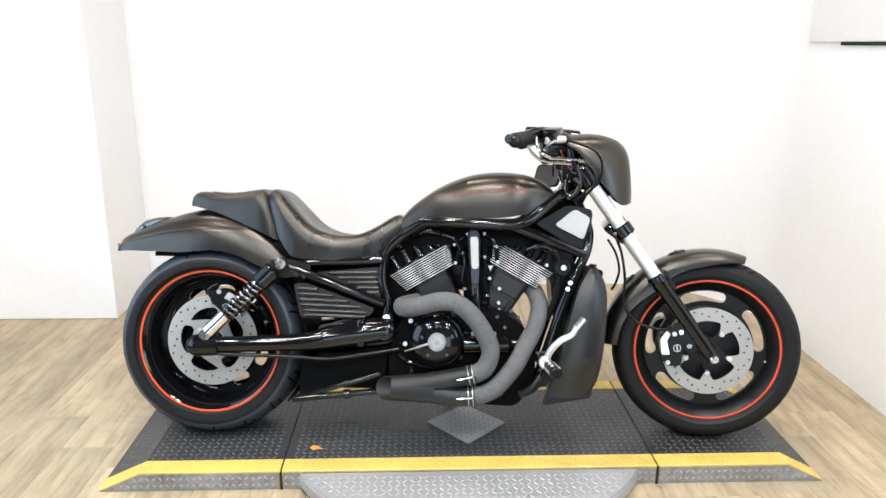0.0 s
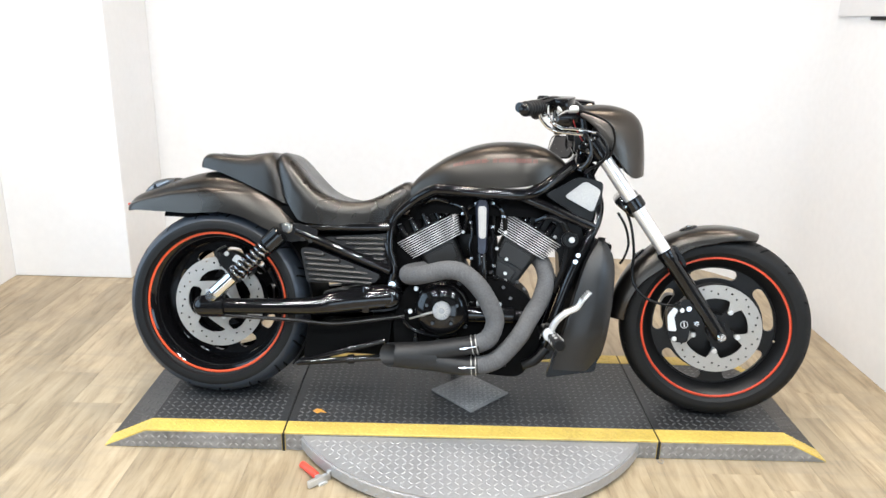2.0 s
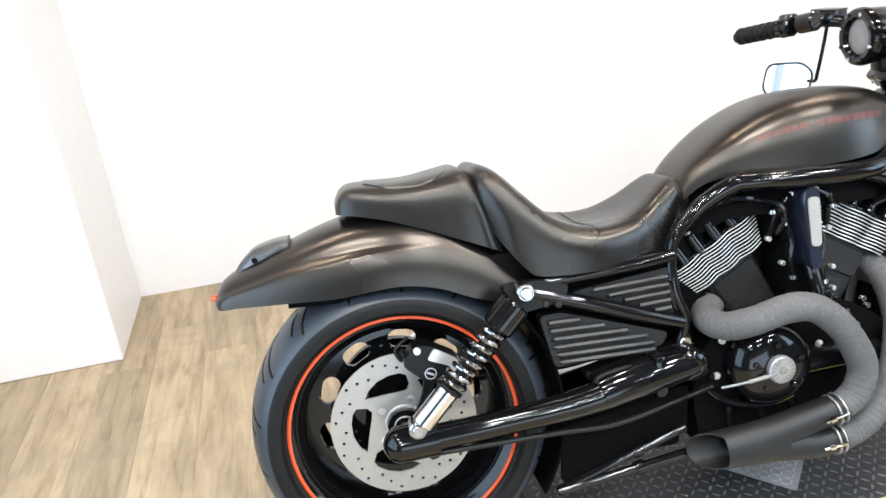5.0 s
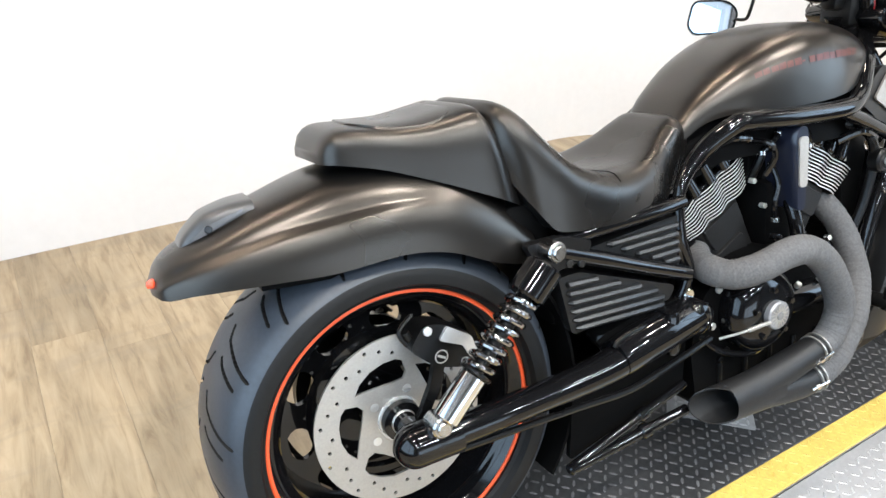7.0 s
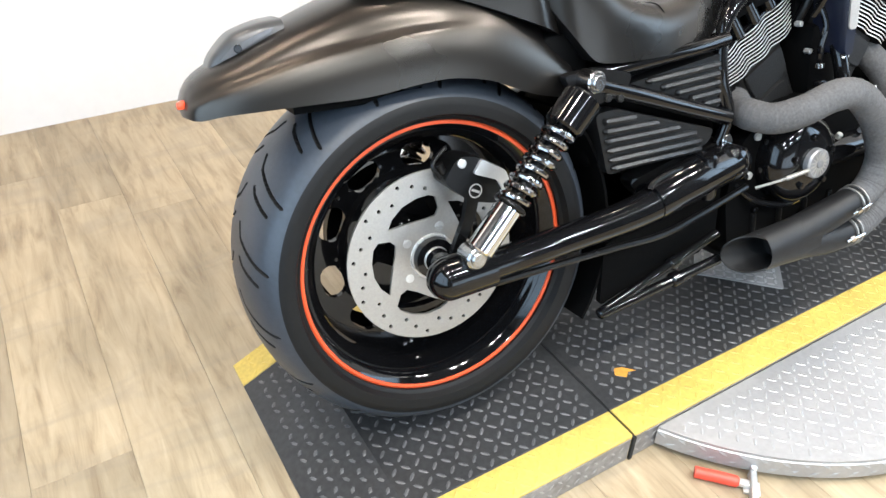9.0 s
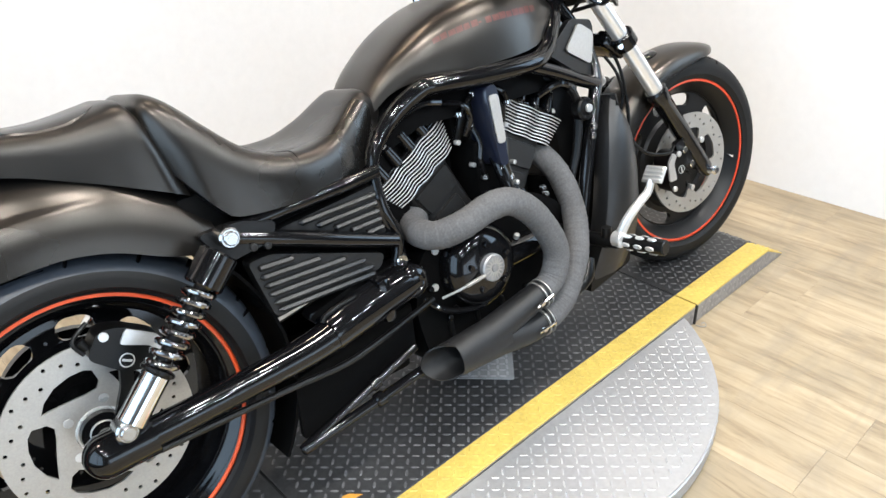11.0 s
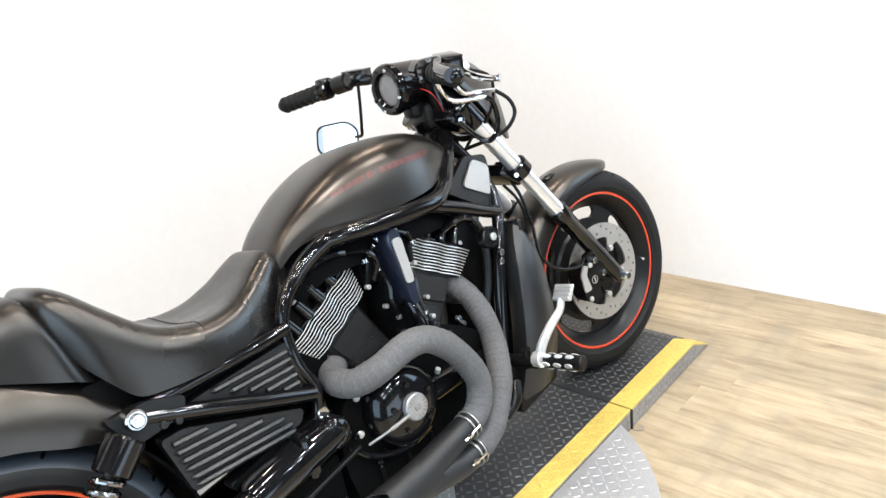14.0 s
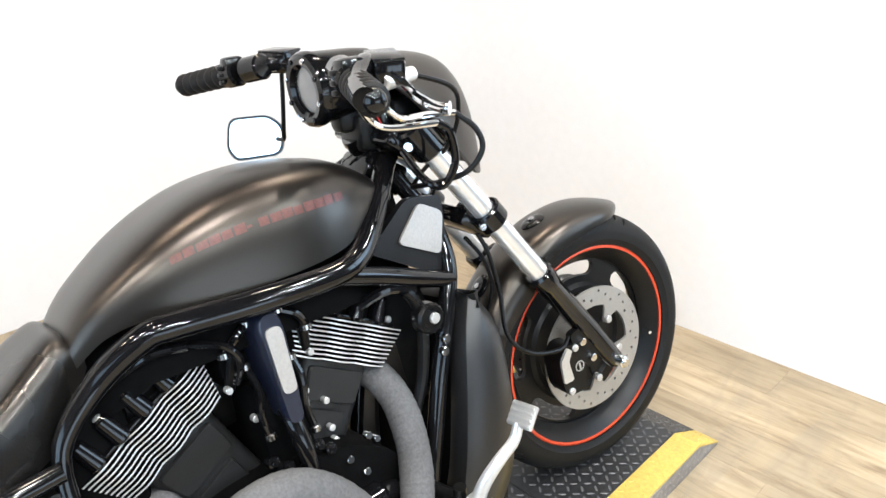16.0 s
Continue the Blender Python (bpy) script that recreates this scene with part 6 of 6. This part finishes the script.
for sgn in (-1, 1):
    off = V((0, sgn * 0.106, 0))
    bm = bmesh.new()
    rod(bm, FT + off - FD * 0.03, FT + off + FD * 0.43, 0.0228, seg=28, bevel=0.003)
    leg = part("fork_tube", bm, FORK, bike, "chrome fork tube", m=S)
    bm = bmesh.new()
    rings = []
    L = (FB - FT).length
    for d, r in ((0.405, 0.027), (0.41, 0.031), (0.422, 0.031), (0.424, 0.029), (0.446, 0.029), (0.45, 0.0265), (0.62, 0.0245), (L - 0.03, 0.0235), (L + 0.005, 0.0225), (L + 0.022, 0.014)):
        c = FT + off + FD * d
        n1 = V((0, 1, 0))
        n2 = FD.cross(n1)
        rings.append([c + r * (math.cos(a) * n1 + math.sin(a) * n2) for a in [2 * math.pi * k / 26 for k in range(26)]])
    loft(bm, rings)
    part("fork_slider", bm, GLOSS, leg, "black fork slider", m=S)
    bm = bmesh.new()
    rod(bm, FB + V((0, sgn * 0.125, 0)), FB + V((0, sgn * 0.146, 0)), 0.0135, seg=20, bevel=0.002)
    bolt_into(bm, FB + V((0, sgn * 0.146, 0)), (0, sgn, 0), 0.0105, 0.004)
    part("axle_nut", bm, CHROME, leg, "bright axle nut", m=S)
    # lower clamp collar
    bm = bmesh.new()
    c = FT + off + FD * 0.222
    rod(bm, c - FD * 0.020, c + FD * 0.020, 0.0335, seg=28, bevel=0.004)
    block(bm, c + V((-0.02, -sgn * 0.03, 0.0)), (0.05, 0.05, 0.036), 0.006, Matrix.Rotation(radians(37), 4, "Y"))
    part("clamp_collar", bm, GLOSS, leg, "gloss black clamp collar", m=S)
    bm = bmesh.new()
    bolt_into(bm, c + V((-0.03, sgn * 0.020, -0.01)), (-0.3, sgn, 0), 0.007, 0.006)
    part("clamp_bolt", bm, CHROME, leg, m=S)
    bm = bmesh.new()
    c = FT + off
    rod(bm, c - FD * 0.030, c + FD * 0.040, 0.0315, seg=26, bevel=0.005)
    part("top_collar", bm, GLOSS, leg, "gloss black top collar", m=S)
    bm = bmesh.new()
    bolt_into(bm, c - FD * 0.030, -FD, 0.017, 0.006)
    bolt_into(bm, c + V((-0.028, sgn * 0.012, -0.012)), (-0.7, sgn * 0.7, 0), 0.009, 0.006)
    part("collar_bolt", bm, CHROME, leg, m=S)
for d, nm in ((0.0, "upper_triple_clamp"), (0.222, "lower_triple_clamp")):
    bm = bmesh.new()
    c = FT + FD * d
    block(bm, c + V((-0.022, 0, -0.012)), (0.085, 0.21, 0.034), 0.010, Matrix.Rotation(radians(37), 4, "Y"))
    part(nm, bm, GLOSS, bike, m=S)
bm = bmesh.new()
rod(bm, FB + V((0, -0.12, 0)), FB + V((0, 0.12, 0)), 0.012, seg=18)
part("front_axle", bm, BLACK, bike, m=S)

# front fender
bm = bmesh.new()
rings = []
for i in range(41):
    u = i / 40
    a = radians(178 - 108 * u)
    r = 0.345 + 0.012 * (1 - u) ** 2
    half = 0.078 * (1 - 0.55 * max(0, (u - 0.86) / 0.14) ** 2) * (1 - 0.12 * max(0, (0.12 - u) / 0.12))
    drop = 0.052 + 0.022 * math.exp(-((u - 0.42) / 0.16) ** 2) - 0.030 * max(0, (u - 0.75) / 0.25)
    sec = []
    for k in range(21):
        b = math.pi * k / 20
        c_, s_ = math.cos(b), math.sin(b)
        sec.append((-half * math.copysign(abs(c_) ** 0.8, c_), r - drop + drop * abs(s_) ** 0.7))
    inn = [(y * 0.94, rr - 0.004) for y, rr in sec]
    rings.append([(FW[0] + rr * math.cos(a), y, FW[2] + rr * math.sin(a)) for y, rr in sec + inn[::-1]])
loft(bm, rings)
ff = part("front_fender", bm, DENIM, bike, "satin black front fender", m=S)
for sgn in (-1, 1):
    bm = bmesh.new()
    plate(bm, rounded([(1.520, 0.590), (1.560, 0.602), (1.600, 0.540), (1.585, 0.500), (1.552, 0.520)], 0.01), [], 0.01, lambda u, v, w: (u, sgn * (0.072 + w), v))
    part("fender_bracket", weld(bm), BLACK, ff, m=S)
    for bx, bz in ((1.566, 0.552), (1.580, 0.535)):
        bm = bmesh.new()
        bolt_into(bm, (bx, sgn * 0.083, bz), (0, sgn, 0), 0.006, 0.004)
        part("bracket_bolt", bm, SATIN, ff, m=S)
# gloss pads bolted along the fender's crest
for deg, rr in ((139.5, 0.350), (108.0, 0.3465)):
    bm = bmesh.new()
    rings = []
    for h, q in ((-0.004, 1.0), (0.003, 1.0), (0.006, 0.85), (0.0075, 0.5)):
        ring = []
        for k in range(24):
            t = 2 * math.pi * k / 24
            a = radians(deg) + 0.030 * q * math.cos(t) / rr
            yy = 0.021 * q * math.sin(t)
            ring.append((FW[0] + (rr + h - 2.2 * yy * yy) * math.cos(a), yy, FW[2] + (rr + h - 2.2 * yy * yy) * math.sin(a)))
        rings.append(ring)
    loft(bm, rings)
    pad = part("fender_pad", bm, GLOSS, ff, "gloss black mounting pad", m=S)
    bm = bmesh.new()
    a = radians(deg)
    bolt_into(bm, (FW[0] + (rr + 0.007) * math.cos(a), 0, FW[2] + (rr + 0.007) * math.sin(a)), (math.cos(a), 0, math.sin(a)), 0.007, 0.004)
    part("pad_bolt", bm, STEEL, pad, m=S)
# front calipers, behind each slider
for sgn in (-1, 1):
    caliper(1.588, 0.338, sgn * 0.096, radians(-100), 1.02, S, "front_caliper", sgn, True)
    for bx, bz in ((1.612, 0.398), (1.640, 0.350)):
        bm = bmesh.new()
        bolt_into(bm, (bx, sgn * 0.118, bz), (0, sgn, 0), 0.009, 0.010)
        part("mount_bolt", bm, CHROME, bike, "bright mounting bolt", m=S)
    bm = bmesh.new()
    plate(bm, rounded([(1.585, 0.42), (1.62, 0.43), (1.67, 0.34), (1.64, 0.325), (1.60, 0.36)], 0.008), [], 0.016, lambda u, v, w: (u, sgn * (0.100 + w), v))
    part("caliper_mount", weld(bm), BLACK, bike, m=S)
bm = bmesh.new()
tube(bm, spline([(1.585, -0.11, 0.415), (1.545, -0.125, 0.405), (1.470, -0.120, 0.425), (1.425, -0.110, 0.480), (1.425, -0.10, 0.570), (1.410, -0.095, 0.66), (1.385, -0.085, 0.72)], 50), 0.0046, 10)
part("front_brake_hose", bm, BLACK, bike, "black brake hose", m=S)
bm = bmesh.new()
tube(bm, spline([(1.365, -0.09, 0.70), (1.392, -0.10, 0.655), (1.405, -0.105, 0.60), (1.395, -0.105, 0.555), (1.382, -0.10, 0.53)], 30), 0.0042, 8)
part("sensor_wire", bm, BLACK, bike, m=S)
# valve stem on the front rim
bm = bmesh.new()
rod(bm, (1.91, -0.03, 0.292), (1.90, -0.055, 0.292), 0.004, seg=10)
part("valve_stem", bm, CHROME, bike, "chrome tyre valve", m=S)

# ---- headlamp cowl ----
bm = bmesh.new()
C_TOP = ((1.225, 1.052), (1.30, 1.056), (1.360, 1.046), (1.405, 1.022), (1.432, 0.975), (1.442, 0.90))
C_LOW = ((1.225, 1.015), (1.27, 0.980), (1.315, 0.926), (1.360, 0.868), (1.405, 0.818), (1.442, 0.822))
C_HALF = ((1.225, 0.128), (1.30, 0.130), (1.36, 0.122), (1.41, 0.098), (1.432, 0.072), (1.442, 0.040))
rings = []
for i in range(33):
    x = 1.225 + 0.217 * math.sin(math.pi / 2 * i / 32)
    zt, zb, h = keyed(C_TOP, x), keyed(C_LOW, x), keyed(C_HALF, x)
    o = arch(x, h, zb, zt, 2.3, 26)
    n_ = arch(x - 0.004, h - 0.005, zb, zt - 0.005, 2.3, 26)
    rings.append(o + n_[::-1])
loft(bm, rings)
# the rounded nose
nose = [arch(1.442, 0.040, 0.822, 0.90, 2.3, 26), arch(1.444, 0.02, 0.84, 0.88, 2.3, 26)]
loft(bm, nose)
cowl = part("headlamp_cowl", bm, DENIM, bike, "satin black headlamp cowl", m=S)
bm = bmesh.new()
turned(bm, [(0.0, -0.07), (0.05, -0.06), (0.078, -0.02), (0.085, 0.03), (0.082, 0.05), (0.0, 0.05)], (0, 0, 0), 32)
part("headlamp", bm, GLOSS, bike, "black headlamp shell", m=S @ Matrix.Translation((1.352, 0, 0.925)) @ Matrix.Rotation(radians(-90), 4, "Z"))
bm = bmesh.new()
block(bm, (1.30, 0, 0.955), (0.08, 0.16, 0.05), 0.015)
part("headlamp_bracket", bm, BLACK, bike, m=S)

# ---- handlebar ----
BAR = [(1.046, -0.390, 1.024), (1.088, -0.295, 1.038), (1.140, -0.225, 1.054), (1.200, -0.150, 1.045), (1.232, -0.085, 1.020), (1.236, 0.0, 1.012), (1.232, 0.085, 1.020), (1.200, 0.150, 1.045), (1.140, 0.225, 1.054), (1.088, 0.295, 1.042), (1.046, 0.390, 1.032)]
bm = bmesh.new()
tube(bm, spline(BAR, 90), 0.0155, 18)
part("handlebar", bm, GLOSS, bike, "gloss black drag handlebar", m=S)
for sgn in (-1, 1):
    bm = bmesh.new()
    rod(bm, (1.252, sgn * 0.048, 0.925), (1.236, sgn * 0.048, 1.020), 0.021, 0.024, 20, bevel=0.003)
    part("bar_riser", bm, GLOSS, bike, m=S)
    # grip: rubber with swelling ribs
    gz = 1.031 if sgn > 0 else 1.020
    g0, g1 = (V((1.042, 0.400, gz)), V((1.094, 0.265, gz + 0.014))) if sgn > 0 else (V((1.060, -0.386, gz)), V((1.100, -0.262, gz + 0.014)))
    gd = (g1 - g0).normalized()
    bm = bmesh.new()
    n = 70
    pts = [g0.lerp(g1, k / (n - 1)) for k in range(n)]
    tube(bm, pts, lambda u: 0.0182 * (1 - 0.35 * max(0, (0.04 - u) / 0.04)) + 0.0050 * abs(math.sin(math.pi * 6 * u)) ** 0.7, 20)
    grip = part("grip", bm, RUBBER, bike, "black ribbed rubber grip", m=S)
    bm = bmesh.new()
    tube(bm, [g0 + gd * (0.003 - 0.017 * k / 12) for k in range(13)], lambda u: 0.0175 * max(0.02, 1 - u ** 2.6) ** 0.5, 24)
    part("grip_end", bm, GLOSS, grip, m=S)
    # switch housing
    bm = bmesh.new()
    c = g1 + gd * 0.022
    rod(bm, g1 + gd * 0.002, g1 + gd * 0.040, 0.0265, seg=22, bevel=0.005)
    block(bm, c + V((0.0, 0, 0.012)), (0.04, 0.036, 0.04), 0.008)
    sw = part("switch_housing", bm, GLOSS, bike, "black switch housing", m=S)
    for k in range(3):
        bm = bmesh.new()
        block(bm, c + V((-0.026, 0, 0.014 - 0.014 * k)), (0.010, 0.016, 0.008), 0.002)
        part("switch_button", bm, BLACK, sw, m=S)
    # fluid reservoir
    bm = bmesh.new()
    rc = V((1.186, 0.205, 1.066)) if sgn > 0 else V((1.172, -0.226, 1.050))
    rm = Matrix.Translation(rc) @ Matrix.Rotation(radians(LEAN_ * (0.45 if sgn > 0 else 0.8)), 4, "X") @ Matrix.Rotation(math.atan2(gd.y, gd.x), 4, "Z")
    block(bm, (0, 0, -0.006), (0.074, 0.050, 0.042), 0.010, rm.to_3x3().to_4x4())
    bm.transform(Matrix.Translation(rc))
    res = part("fluid_reservoir", bm, GLOSS, bike, "black fluid reservoir with a bolted lid", m=S)
    bm = bmesh.new()
    block(bm, (0, 0, 0.0120), (0.072, 0.048, 0.006), 0.0028)
    part("reservoir_lid", bm, GLOSS, res, m=S @ rm)
    if sgn < 0:
        # the bare metal cylinder under the front brake's reservoir
        bm = bmesh.new()
        rod(bm, (1.150, -0.250, 1.026), (1.215, -0.234, 1.030), 0.0135, 0.011, 18, bevel=0.003)
        part("master_cylinder", bm, SATIN, res, "bare metal master cylinder", m=S)
    # lever perch and lever
    bm = bmesh.new()
    rod(bm, g1 + gd * 0.060, g1 + gd * 0.110, 0.0245, seg=20, bevel=0.004)
    block(bm, g1 + gd * 0.085 + V((0.030, 0, 0.002)), (0.055, 0.040, 0.026), 0.007)
    part("lever_perch", bm, GLOSS, bike, "black lever perch", m=S)
    bm = bmesh.new()
    dz = -0.006 if sgn > 0 else -0.020
    lv = spline([g1 + gd * 0.070 + V((0.055, 0, -0.002)), g1 + gd * 0.03 + V((0.078, 0, dz * 0.5)), g0.lerp(g1, 0.55) + V((0.080, 0, dz)), g0.lerp(g1, 0.05) + V((0.090, 0, dz * 1.2)), g0.lerp(g1, -0.14) + V((0.104, 0, dz * 1.2))], 34)
    tube(bm, lv, lambda u: 0.0085 - 0.002 * u + (0.003 if u > 0.96 else 0), 12, flat=0.55)
    part("hand_lever", bm, CHROME if sgn < 0 else BLACK, bike, "polished hand lever" if sgn < 0 else "black hand lever", m=S)
    if sgn > 0:
        # under-bar mirror: stem hangs from the perch
        ms = V((1.186, 0.210, 1.045))
        mc = V((1.152, 0.345, 0.906))
        bm = bmesh.new()
        tube(bm, spline([ms, V((1.181, 0.218, 0.990)), V((1.175, 0.232, 0.925)), V((1.178, 0.250, 0.902)), V((1.178, 0.285, 0.900))], 34), 0.0045, 10)
        stem = part("mirror_stem", bm, BLACK, bike, m=S)
        mrot = Matrix.Translation(mc) @ Matrix.Rotation(radians(52), 4, "Z") @ Matrix.Rotation(radians(8), 4, "Y")
        outl = rounded([(-0.054, -0.045), (-0.067, 0.013), (-0.037, 0.043), (0.054, 0.045), (0.067, -0.022), (0.050, -0.048)], 0.022, 5)
        bm = bmesh.new()
        loft(bm, [[(w, u * s, v * s) for u, v in outl] for w, s in ((0.0, 1.0), (0.008, 0.99), (0.020, 0.82), (0.026, 0.5))])
        shell = part("mirror_shell", bm, GLOSS, stem, "black mirror shell", m=S @ mrot)
        bm = bmesh.new()
        plate(bm, [(u * 0.91, v * 0.88) for u, v in outl], [], 0.0012, lambda u, v, w: (-0.0014 + w, u, v))
        part("mirror_glass", weld(bm), MIRROR, stem, "mirror glass", m=S @ mrot)
    # cables
    bm = bmesh.new()
    tube(bm, spline([g1 + gd * 0.085 + V((0.05, 0, 0.0)), (1.30, sgn * 0.19, 1.00), (1.335, sgn * 0.165, 0.95), (1.325, sgn * 0.135, 0.89), (1.29, sgn * 0.10, 0.85), (1.27, sgn * 0.06, 0.80)], 40), 0.0042, 8)
    part("control_cable", bm, BLACK, bike, m=S)
# throttle pipes and looping cables on the right bar
for keys, r_, mt, nm in (
        ([(1.098, -0.262, 1.040), (1.098, -0.268, 1.015), (1.106, -0.262, 0.992), (1.130, -0.254, 0.968), (1.165, -0.252, 0.958), (1.235, -0.250, 0.952)], 0.0052, CHROME, "throttle_pipe"),
        ([(1.122, -0.262, 1.035), (1.126, -0.275, 1.010), (1.136, -0.285, 0.988), (1.165, -0.270, 0.972), (1.215, -0.252, 0.968), (1.275, -0.240, 0.960)], 0.0050, CHROME, "throttle_pipe"),
        ([(1.235, -0.250, 0.952), (1.255, -0.250, 0.935), (1.262, -0.245, 0.885), (1.240, -0.235, 0.850), (1.222, -0.210, 0.862), (1.225, -0.150, 0.900)], 0.0066, GLOSS, "cable_sheath"),
        ([(1.275, -0.240, 0.960), (1.305, -0.250, 0.930), (1.312, -0.252, 0.895), (1.290, -0.235, 0.862), (1.262, -0.190, 0.845), (1.25, -0.12, 0.830)], 0.0048, BLACK, "control_cable")):
    bm = bmesh.new()
    tube(bm, spline(keys, 44), r_, 10)
    part(nm, bm, mt, bike, "bright bent throttle cable pipe" if mt == CHROME else "", m=S)
bm = bmesh.new()
tube(bm, spline([(1.20, -0.05, 1.00), (1.205, -0.085, 0.985), (1.22, -0.09, 0.955), (1.235, -0.08, 0.93)], 20), 0.0013, 6)
part("red_wire", bm, REDWIRE, bike, "thin red wire", m=S)

# ---- instrument pod ----
gm = S @ Matrix.Translation((1.182, 0.0, 1.014)) @ Matrix.Scale(1.12, 4) @ Matrix.Rotation(radians(-85), 4, "Z") @ Matrix.Rotation(radians(2), 4, "X")
bm = bmesh.new()
turned(bm, [(0.045, 0.075), (0.050, 0.045), (0.054, 0.0), (0.056, -0.030), (0.056, -0.040), (0.050, -0.043), (0.048, -0.036)], (0, 0, 0), 40)
pod = part("speedometer", bm, GLOSS, bike, "gloss black speedometer pod", m=gm)
bm = bmesh.new()
turned(bm, [(0.0, -0.0400), (0.012, -0.0397), (0.022, -0.0390), (0.030, -0.0378), (0.034, -0.0365), (0.0355, -0.0350), (0.0, -0.0345)], (0, 0, 0), 40)
part("dial", weld(bm), DIAL, pod, "pale reflective dial glass", m=gm)
for k in range(8):
    a_ = 2 * math.pi * (k + 0.5) / 8
    bm = bmesh.new()
    bolt_into(bm, (0.0475 * math.cos(a_), -0.0455, 0.0475 * math.sin(a_)), (0, -1, 0), 0.0042, 0.003)
    part("bezel_screw", bm, CHROME if k % 2 else GLOSS, pod, m=gm)
bm = bmesh.new()
turned(bm, [(0.0575, -0.026), (0.0580, -0.036), (0.055, -0.043), (0.048, -0.0465), (0.040, -0.045), (0.0355, -0.039), (0.0355, -0.030)], (0, 0, 0), 44, closed=True)
part("bezel", bm, GLOSS, pod, m=gm)
bm = bmesh.new()
block(bm, (1.215, 0.0, 0.958), (0.07, 0.05, 0.06), 0.014)
block(bm, (1.235, 0.0, 0.925), (0.06, 0.09, 0.07), 0.014)
part("pod_bracket", bm, BLACK, bike, m=S)


# ---- floor planks, each a board of its own ----
PW, PL_ = 0.182, 1.22
plank_mesh = {}


def plank(x0, y0, y1):
    key = round(y1 - y0, 3)
    if key not in plank_mesh:
        b = bmesh.new()
        block(b, (0, 0, -0.002), (PW - 0.0004, key - 0.0004, 0.004), 0.0004, seg=1)
        me = bpy.data.meshes.new("plank")
        b.to_mesh(me)
        b.free()
        me.materials.append(OAK)
        plank_mesh[key] = me
    ob = new("plank", plank_mesh[key])
    ob.parent = floor
    ob.location = (x0 + PW / 2, (y0 + y1) / 2, 0)


rnd = random.Random(5)
x = LEFT
while x < RIGHT:
    y = -5.0 - rnd.random() * PL_
    end = BACK
    while y < end:
        a, b_ = max(y, -5.0), min(y + PL_, end)
        if end - b_ < 0.12:
            b_ = end
        if b_ - a > 0.12 and y < end:
            plank(x, round(a, 2), round(b_, 2))
        y = b_ if b_ == end else y + PL_
    x += PW
